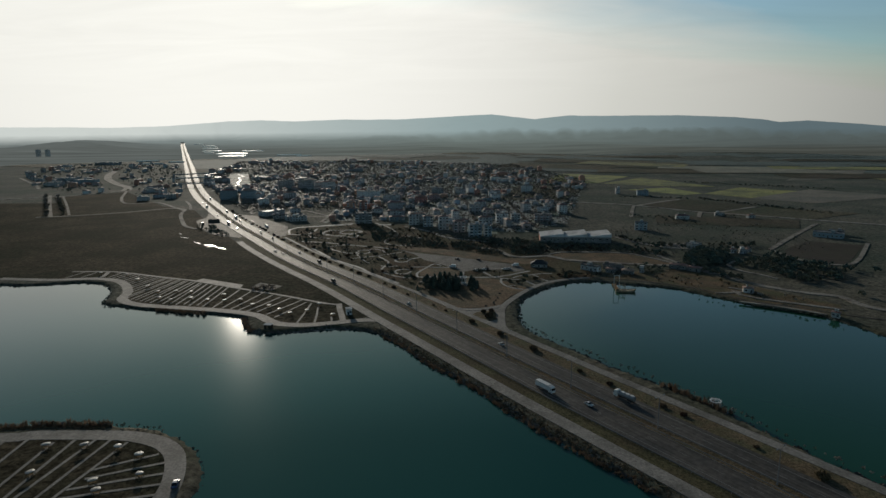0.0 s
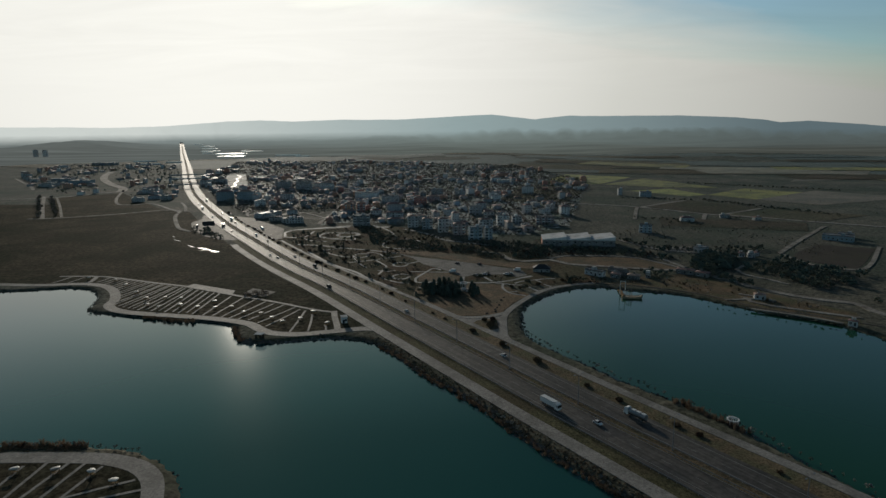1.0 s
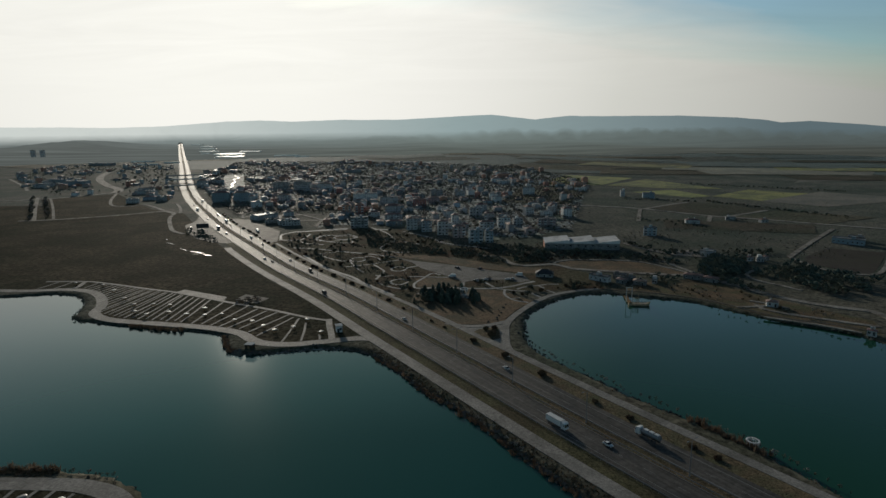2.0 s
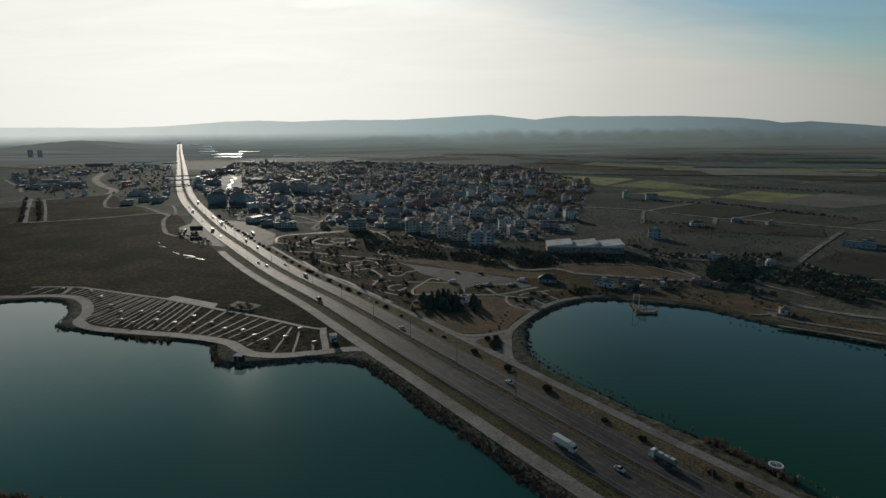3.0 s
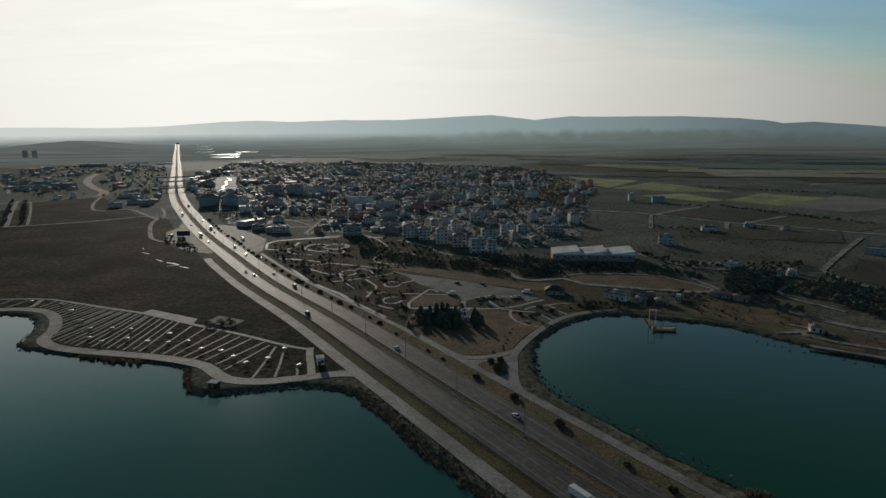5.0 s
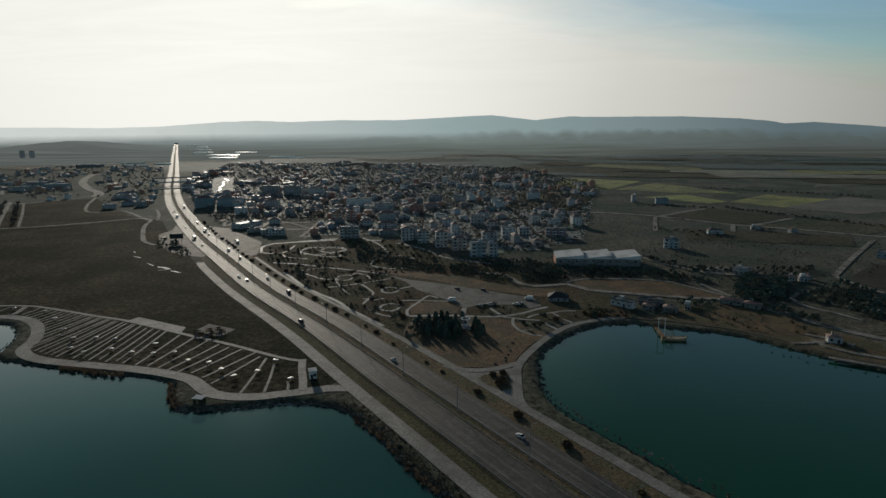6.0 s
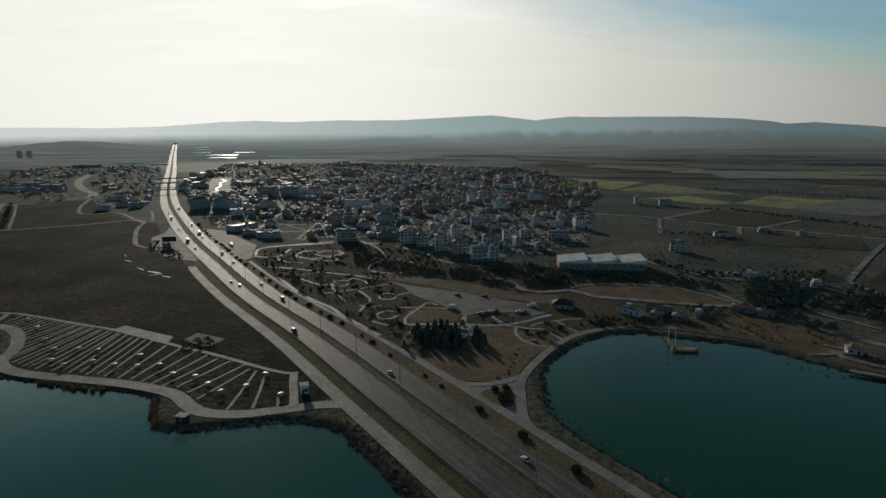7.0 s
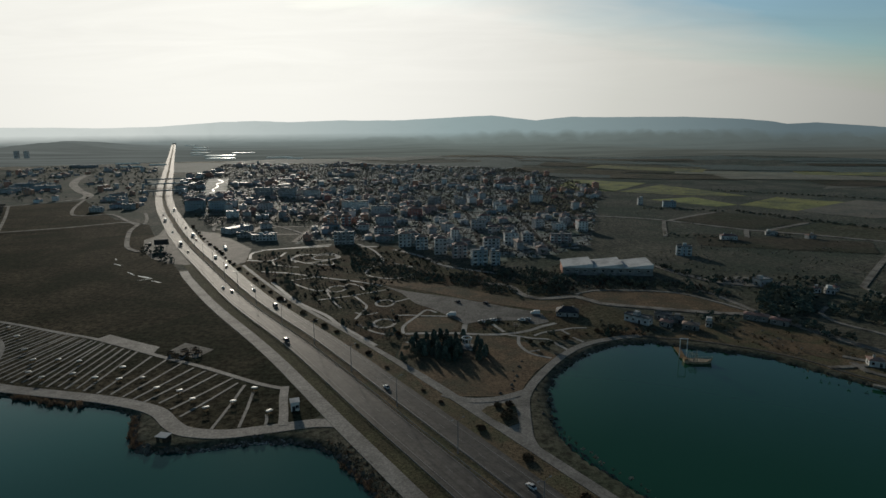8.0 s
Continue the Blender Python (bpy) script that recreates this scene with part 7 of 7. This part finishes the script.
drive(lorry("white_paint", "white tanker lorry with pale plates on its tank", True), 210, 8.6, True)
drive(lorry("white_paint", "white lorry with a pale box body", False), 231, -10.4, False)
for paint, label, van, y, lane, away in (
    ("white_paint", "white saloon car on the highway", False, 214.5, -6.2, False), ("white_paint", "white saloon car on the highway", False, 271, 6.9, True), ("white_paint", "small white car on the highway", False, 341, 4.2, True),
    ("dark_paint", "dark delivery van on the highway", True, 403, -10.2, False),
    ("dark_paint", "dark van on the highway", True, 453, 8.0, True), ("white_paint", "white car on the highway", False, 489, 8.2, True), ("grey_paint", "grey car on the highway", False, 492, -5.0, False), ("white_paint", "white car on the highway", False, 503, -7.5, False),
    ("dark_paint", "dark car on the highway", False, 556, 8.0, True), ("white_paint", "white van on the highway", True, 590, 8.0, True), ("dark_paint", "dark car on the highway", False, 620, -7.4, False), ("red_paint", "red car on the highway", False, 668, 7.8, True),
    ("white_paint", "white car on the highway", False, 720, -7.2, False), ("dark_paint", "dark van on the highway", True, 742, 8.0, True), ("grey_paint", "grey car on the highway", False, 845, -7.0, False),
):
    drive(car(paint, label, van), y, lane, away)
for y, lane, away, paint in ((690, 8.3, True, "white_paint"), (655, -7.8, False, "dark_paint"), (800, -7.8, False, "white_paint"), (880, 8.2, True, "grey_paint")):
    drive(lorry(paint, "far lorry with a box body on the highway", False), y, lane, away)
for paint, label, van, x, y, rz in (
    ("blue_paint", "dark blue car with a white roof on the spit's promenade", False, -84.6, 158.5, 12), ("white_paint", "white car parked by the square", False, 13, 427, 60), ("grey_paint", "grey car parked by the square", False, 16, 428, 60),
    ("white_paint", "white car parked by the square", False, 19.5, 430, 60), ("grey_paint", "grey car parked by the square", False, 22, 431, 60), ("white_paint", "white car parked by the square", False, 35, 430, 80), ("grey_paint", "grey car parked by the square", False, 38, 431, 80),
    ("white_paint", "white van parked on the square", True, -3.5, 439, 80), ("white_paint", "white van parked on the square", True, 44, 442, 80), ("dark_paint", "dark car on the square", False, 0, 465, 40), ("dark_paint", "dark car on the square", False, 17, 462, 40),
    ("dark_paint", "dark van parked in the lay-by", True, -283, 650, 10), ("white_paint", "white van parked in the lay-by", True, -205, 630, 30), ("white_paint", "white van parked in the lay-by", True, -208, 636, 30),
):
    c = car(paint, label, van)
    tagged(c, group="parked vehicles")
    c.matrix_basis = pose(x, y, 0.13, 0, 0, rz)

# ---------------------------------------------------------------- picnic meadow and spit
for k, (a, b) in enumerate((((-96.3, 353.5), (-109.6, 324.3)), ((-92.4, 348.4), (-103.3, 318.4)), ((-104.6, 357.7), (-116.4, 329.5)), ((-111.4, 360.9), (-123, 330.3)), ((-118, 364.5), (-128.6, 332.5)), ((-126, 370), (-134, 335)), ((-135, 374), (-140, 337)), ((-144, 378), (-146, 338)), ((-154, 384), (-153, 340)),
                            ((-163, 388), (-162, 342)), ((-172, 393), (-171, 344)), ((-178, 396), (-180, 346)), ((-185, 399), (-189, 348)), ((-191, 402), (-197, 352)), ((-197, 405), (-205, 356)), ((-203, 407), (-211, 364)), ((-209, 410), (-217, 377)),
                            ((-216, 413), (-223, 385)), ((-224, 417), (-229, 395)), ((-232, 420), (-236, 402)), ((-240, 424), (-244, 408)),
                            ((-88.8, 346.5), (-87.8, 309.4)), ((-83, 339.8), (-78.4, 310.5)), ((-71.5, 320.5), (-69.4, 312.5)), ((-250, 427), (-252, 413)), ((-270, 428), (-272, 412)), ((-280, 429), (-283, 411)))):
    path([a, ((a[0] + b[0]) / 2 + 0.3, (a[1] + b[1]) / 2), b], 1.15, label="narrow paved strip across the picnic meadow", soft=8)
    if -245 < a[0] < -150:
        path([(a[0] - 4.2, a[1] + 1.6), ((a[0] + b[0]) / 2 - 4.2, (a[1] + b[1]) / 2), (b[0] - 4.4, b[1] + 2.5)], 0.9, label="narrow paved strip across the picnic meadow", soft=8)
for a, b in (((-148.7, 184.8), (-146.7, 150)), ((-138.4, 183.3), (-137.8, 145)), ((-132, 184.9), (-132.1, 140)), ((-124.9, 184.9), (-130.5, 140)), ((-119.5, 184.9), (-124, 140)), ((-112.8, 183.4), (-119.5, 140)), ((-98.3, 175.9), (-115.5, 166.1)),
             ((-93.5, 171), (-114.2, 161.6)), ((-90.6, 165), (-116.3, 156)), ((-88.7, 159.3), (-118, 151)), ((-88, 154), (-118, 145)), ((-156, 184), (-155, 150)), ((-165, 182), (-164, 150)), ((-174, 181), (-173, 150)), ((-88, 147), (-118, 139))):
    path([a, ((a[0] + b[0]) / 2, (a[1] + b[1]) / 2 + 0.2), b], 1.1, label="narrow paved strip across the spit", soft=8)


def shelter():
    """A picnic shelter: four posts, a pale rounded roof, a table and two benches."""
    t = thing("picnic_shelter", "small picnic shelter with a pale rounded roof over a table", "shelter", "picnic shelters")
    for x in (-1.05, 1.05):
        for y in (-0.95, 0.95):
            bm = bmesh.new()
            box(bm, x - 0.06, x + 0.06, y - 0.06, y + 0.06, -0.1, 2.2)
            part("post", bm, M["wood"], t)
    bm = bmesh.new()
    rings = []
    for half, z in ((1.28, 2.12), (1.3, 2.18), (1.05, 2.34), (0.6, 2.44), (0.12, 2.48)):
        rings.append([bm.verts.new((half * 1.12 * math.copysign(abs(math.cos(k * math.tau / 12)) ** 0.7, math.cos(k * math.tau / 12)),
                                    half * math.copysign(abs(math.sin(k * math.tau / 12)) ** 0.7, math.sin(k * math.tau / 12)), z)) for k in range(12)])
    for low, high in zip(rings, rings[1:]):
        for k in range(12):
            bm.faces.new((low[k], low[(k + 1) % 12], high[(k + 1) % 12], high[k]))
    bm.faces.new(rings[-1])
    bm.faces.new(list(reversed(rings[0])))
    part("roof", bm, M["canvas"], t)
    bm = bmesh.new()
    box(bm, -0.9, 0.9, -0.4, 0.4, 0.7, 0.78)
    box(bm, -0.7, -0.6, -0.3, 0.3, -0.1, 0.7)
    box(bm, 0.6, 0.7, -0.3, 0.3, -0.1, 0.7)
    part("table", bm, M["wood"], t)
    for y in (-0.85, 0.85):
        bm = bmesh.new()
        box(bm, -0.9, 0.9, y - 0.16, y + 0.16, 0.4, 0.46)
        box(bm, -0.7, -0.62, y - 0.12, y + 0.12, -0.1, 0.4)
        box(bm, 0.62, 0.7, y - 0.12, y + 0.12, -0.1, 0.4)
        part("bench", bm, M["wood"], t)
    return t


rng = random.Random(5)
first = shelter()
shelter_parts = list(first.children_recursive)
for k, (x, y) in enumerate(((-225, 401), (-208, 383), (-195, 370), (-183, 370), (-172, 368), (-187, 356), (-177, 350), (-166, 354), (-154, 350), (-148, 361), (-143, 349), (-133.5, 350), (-122.7, 340.2), (-111.9, 337.5), (-103.6, 330.4), (-95.1, 322.6), (-86.9, 328.4), (-82.4, 340), (-70.3, 320.3),
                            (-138, 179), (-125, 179), (-113, 178), (-103.5, 173.5), (-97.5, 162.5), (-110, 159), (-132, 163), (-106, 154), (-240, 415), (-262, 420))):
    m = pose(x, y, 0.05, 0, 0, rng.uniform(-30, 60)) @ Matrix.Diagonal((rng.uniform(0.8, 1.0), rng.uniform(0.75, 0.95), rng.uniform(0.75, 0.9), 1))
    if k:
        clone(first, shelter_parts, m)
    else:
        first.matrix_basis = m


def hut(x, y, rz, w, d, h, label):
    t = thing("kiosk", label, "kiosk", m=pose(x, y, 0.02, 0, 0, rz))
    bm = bmesh.new()
    box(bm, -w / 2, w / 2, -d / 2, d / 2, -0.2, h)
    part("wall", bm, M["white_wall"], t)
    bm = bmesh.new()
    box(bm, -w / 2 - 0.3, w / 2 + 0.3, -d / 2 - 0.3, d / 2 + 0.3, h, h + 0.18)
    part("roof", bm, M["sheet"], t)
    put("door", DOOR, t, pose(-w * 0.2, -d / 2, 0.0))
    put("window", WINDOW, t, pose(w * 0.22, -d / 2, 1.0))


hut(-62, 325, 20, 3.0, 3.6, 3.4, "small pale kiosk beside the junction of paths")


def round_shelter(x, y, r):
    """An open round pergola with a low pale ring on posts."""
    t = thing("pergola", "pale open round pergola on the lake bank", "pergola", m=pose(x, y, -0.4))
    bm = bmesh.new()
    n = 10
    rings = []
    for rr, z in ((r, 1.7), (r, 1.9), (r - 0.5, 1.9), (r - 0.5, 1.7)):
        rings.append([bm.verts.new((rr * math.cos(k * math.tau / n), rr * math.sin(k * math.tau / n), z)) for k in range(n)])
    for i in range(4):
        for k in range(n):
            bm.faces.new((rings[i][k], rings[i][(k + 1) % n], rings[(i + 1) % 4][(k + 1) % n], rings[(i + 1) % 4][k]))
    part("ring_beam", bm, M["white_paint"], t)
    bm = bmesh.new()
    tube(bm, (0, 0, -0.5), (0, 0, 0.3), r - 0.2, r - 0.2, 16)
    part("floor_slab", bm, M["paving"], t)
    for k in range(n):
        bm = bmesh.new()
        a = k * math.tau / n
        tube(bm, ((r - 0.25) * math.cos(a), (r - 0.25) * math.sin(a), 0.2), ((r - 0.25) * math.cos(a), (r - 0.25) * math.sin(a), 1.7), 0.09, 0.09, 6)
        part("post", bm, M["white_paint"], t)
        bm = bmesh.new()
        tube(bm, (0, 0, 2.15), ((r - 0.3) * math.cos(a), (r - 0.3) * math.sin(a), 1.85), 0.05, 0.05, 5)
        part("rafter", bm, M["white_paint"], t)


round_shelter(98.3, 212.5, 2.2)


def fountain(x, y):
    t = thing("fountain", "white tiered fountain with a raised ring among pines", "fountain", m=pose(x, y, 0.05))
    for r, z, h, mat in ((4.2, 0.0, 0.5, "paving"), (1.6, 0.5, 0.7, "white_paint")):
        bm = bmesh.new()
        tube(bm, (0, 0, z - 0.2), (0, 0, z + h), r, r, 20)
        part("basin", bm, M[mat], t)
    bm = bmesh.new()
    n = 20
    rings = []
    for rr, z in ((2.6, 4.6), (2.6, 5.0), (2.1, 5.0), (2.1, 4.6)):
        rings.append([bm.verts.new((rr * math.cos(k * math.tau / n), rr * math.sin(k * math.tau / n), z)) for k in range(n)])
    for i in range(4):
        for k in range(n):
            bm.faces.new((rings[i][k], rings[i][(k + 1) % n], rings[(i + 1) % 4][(k + 1) % n], rings[(i + 1) % 4][k]))
    part("ring", bm, M["white_paint"], t)
    for k in range(6):
        a = k * math.tau / 6
        bm = bmesh.new()
        tube(bm, (1.2 * math.cos(a), 1.2 * math.sin(a), 1.0), (2.35 * math.cos(a), 2.35 * math.sin(a), 4.7), 0.12, 0.10, 6)
        part("leg", bm, M["white_paint"], t)
    for a in (0.3, 1.9, 3.4, 5.2):
        bm = bmesh.new()
        box(bm, 4.8 * math.cos(a) - 0.9, 4.8 * math.cos(a) + 0.9, 4.8 * math.sin(a) - 0.3, 4.8 * math.sin(a) + 0.3, -0.05, 0.5)
        part("seat", bm, M["white_paint"], t)


fountain(4.3, 390)


def boat():
    """A broad wooden boat moored at the park: a hull that sweeps up to bow and stern, a planked deck, rails, a deckhouse frame of posts, and a mast."""
    t = thing("boat", "broad pale wooden boat moored on the park lake", "boat", m=pose(108.5, 374, WATER, 0, 0, -4))
    half = [(-6.2, 1.7, 1.5), (-5.2, 2.2, 1.25), (-2.5, 2.5, 1.0), (0.5, 2.5, 0.95), (3.2, 2.1, 1.1), (5.2, 1.2, 1.5), (6.6, 0.12, 2.0)]
    bm = bmesh.new()
    rings = []
    for x, w, z in half:
        rings.append([bm.verts.new(p) for p in ((x, -w, z), (x * 0.97, -w * 0.95, z * 0.4), (x * 0.9, -w * 0.55, -0.55), (x * 0.9, w * 0.55, -0.55), (x * 0.97, w * 0.95, z * 0.4), (x, w, z),
                                                (x, w - 0.1, z - 0.02), (x, -w + 0.1, z - 0.02))])
    for p, q in zip(rings, rings[1:]):
        for i in range(8):
            bm.faces.new((p[i], q[i], q[(i + 1) % 8], p[(i + 1) % 8]))
    bm.faces.new(rings[0])
    bm.faces.new(rings[-1][::-1])
    bmesh.ops.recalc_face_normals(bm, faces=bm.faces)
    hull = part("hull", bm, M["hull_wood"], t)
    for s in (-1, 1):
        bm = bmesh.new()
        for (xa, wa, za), (xb, wb, zb) in zip(half, half[1:]):
            tube(bm, (xa, s * wa, za + 0.05), (xb, s * wb, zb + 0.05), 0.1, 0.1, 6)
        part("gunwale", bm, M["wood"], hull)
        bm = bmesh.new()
        for (xa, wa, za), (xb, wb, zb) in zip(half[3:], half[4:]):
            tube(bm, (xa, s * wa, za + 0.95), (xb, s * wb, zb + 0.85), 0.05, 0.05, 5)
        part("rail", bm, M["hull_wood"], t)
        for xa, wa, za in half[3:]:
            bm = bmesh.new()
            tube(bm, (xa, s * wa, za), (xa, s * wa, za + 0.95), 0.05, 0.05, 5)
            part("rail_post", bm, M["hull_wood"], t)
    plank = bmesh.new()
    box(plank, -0.26, 0.26, -1.95, 1.95, 0.98, 1.06)
    me = bpy.data.meshes.new("plank")
    plank.to_mesh(me)
    plank.free()
    me.materials.append(M["hull_wood"])
    for k in range(16):
        put("plank", me, t, pose(-5.0 + k * 0.55, 0, 0))
    for x in (-3.6, -1.9, -0.2):
        for y in (-1.3, 1.3):
            bm = bmesh.new()
            tube(bm, (x, y, 1.0), (x * 0.9, y * 0.8, 4.4), 0.13, 0.1, 8)
            part("post", bm, M["hull_wood"], t, "pale timber post")
    bm = bmesh.new()
    for y in (-1.05, 1.05):
        box(bm, -3.5, 0.1, y - 0.08, y + 0.08, 4.3, 4.46)
    part("cross_beam", bm, M["hull_wood"], t)
    bm = bmesh.new()
    tube(bm, (-1.2, 0, 1.0), (-0.2, 0, 6.4), 0.13, 0.08, 8)
    part("mast", bm, M["hull_wood"], t)
    bm = bmesh.new()
    box(bm, -5.9, -4.2, -1.5, 1.5, 1.1, 2.1, 0, 0.12)
    part("stern_seat", bm, M["wood"], t)


boat()


def landing_gate(x, y):
    """A tall white frame of two posts and a beam on the landing, with a short gangway."""
    t = thing("landing_gate", "tall white post frame over a timber landing", "gate", m=pose(x, y, WATER, 0, 0, -6))
    for px in (-1.6, 1.6):
        bm = bmesh.new()
        tube(bm, (px, 0, -0.8), (px, 0, 9.4), 0.2, 0.16, 8)
        part("post", bm, M["white_paint"], t)
    bm = bmesh.new()
    box(bm, -1.9, 1.9, -0.12, 0.12, 9.2, 9.5)
    part("beam", bm, M["white_paint"], t)
    bm = bmesh.new()
    box(bm, -1.3, 1.3, -2.0, 12.0, 0.6, 0.75)
    part("gangway", bm, M["wood"], t)
    for py in (3.0, 8.0):
        for px in (-1.1, 1.1):
            bm = bmesh.new()
            tube(bm, (px, py, -1.2), (px, py, 0.6), 0.12, 0.12, 6)
            part("pile", bm, M["wood"], t)


landing_gate(104.2, 379.6)


def hide(x, y, rz):
    """A small dark timber hut with a pale roof on the rocks of the point."""
    t = thing("hut", "small dark timber hut with a pale flat roof on the rocks", "hut", m=pose(x, y, -0.5, 0, 0, rz))
    bm = bmesh.new()
    box(bm, -1.9, 1.9, -1.4, 1.4, -0.6, 2.5)
    wall = part("wall", bm, M["bark"], t)
    bm = bmesh.new()
    box(bm, -2.2, 2.2, -1.8, 1.7, 2.5, 2.66)
    part("roof", bm, M["sheet"], t)
    bm = bmesh.new()
    box(bm, -0.5, 0.5, -1.46, -1.4, 0.05, 2.0)
    part("door", bm, M["wood"], wall)
    bm = bmesh.new()
    box(bm, -3.0, 3.4, -3.4, -1.4, -0.5, 0.05)
    part("landing", bm, M["wood"], t)


hide(-101.0, 301.5, -12)


def play_frame(x, y, rz):
    t = thing("play_frame", "dark climbing frame with a slide on the sandy terrace", "play equipment", "play equipment", m=pose(x, y, 0.1, 0, 0, rz))
    for px in (-1.5, 1.5):
        for py in (-1.0, 1.0):
            bm = bmesh.new()
            tube(bm, (px, py, -0.1), (px, py, 2.0), 0.1, 0.1, 6)
            part("post", bm, M["bark"], t)
    bm = bmesh.new()
    box(bm, -1.6, 1.6, -1.1, 1.1, 0.9, 1.0)
    part("platform", bm, M["bark"], t)
    bm = bmesh.new()
    hip_roof(bm, 2.2, 1.6, 1.9, 0.5, 0.1)
    part("roof", bm, M["bark"], t)
    bm = bmesh.new()
    extruded(bm, [(-1.6, 1.0), (-3.8, 0.15), (-3.8, 0.05), (-1.6, 0.9)], 0.4)
    part("slide", bm, M["dull_slide"], t, "dull grey slide")


for x, y, rz in ((-135, 379, 10), (-130, 382, 40), (-126.5, 377.5, -20), (-131, 375.5, 70), (-122.5, 380, 15), (-126, 384, 60)):
    play_frame(x, y, rz)


def stone_ring(name, places, rng):
    bm = bmesh.new()
    for q in ((0, 0, 0),):
        v = [bm.verts.new(p) for p in ((0.8, 0, 0.1), (-0.7, 0.1, 0.2), (0, 0.6, 0), (0.1, -0.6, 0), (0, 0, 0.55), (0, 0, -0.3))]
        for a, b, c in ((0, 2, 4), (2, 1, 4), (1, 3, 4), (3, 0, 4), (2, 0, 5), (1, 2, 5), (3, 1, 5), (0, 3, 5)):
            bm.faces.new((v[a], v[b], v[c]))
    me = bpy.data.meshes.new("boulder")
    bm.to_mesh(me)
    bm.free()
    me.materials.append(M["rock"])
    for x, y in places:
        ob = put(name, me, None, pose(x, y, 0.05, 0, 0, rng.uniform(0, 360)) @ Matrix.Scale(rng.uniform(0.7, 1.5), 4))
        tagged(ob, "grey boulder lying on the lawn beside the promenade", "boulder", "boulders on the lawn")


stone_ring("boulder", [(22, 347), (23.5, 351), (25, 356), (24, 361), (27, 366), (22, 343), (17, 339), (29, 372), (31, 333), (31.5, 322), (33.5, 312), (36, 303), (31.5, 343)], rng)
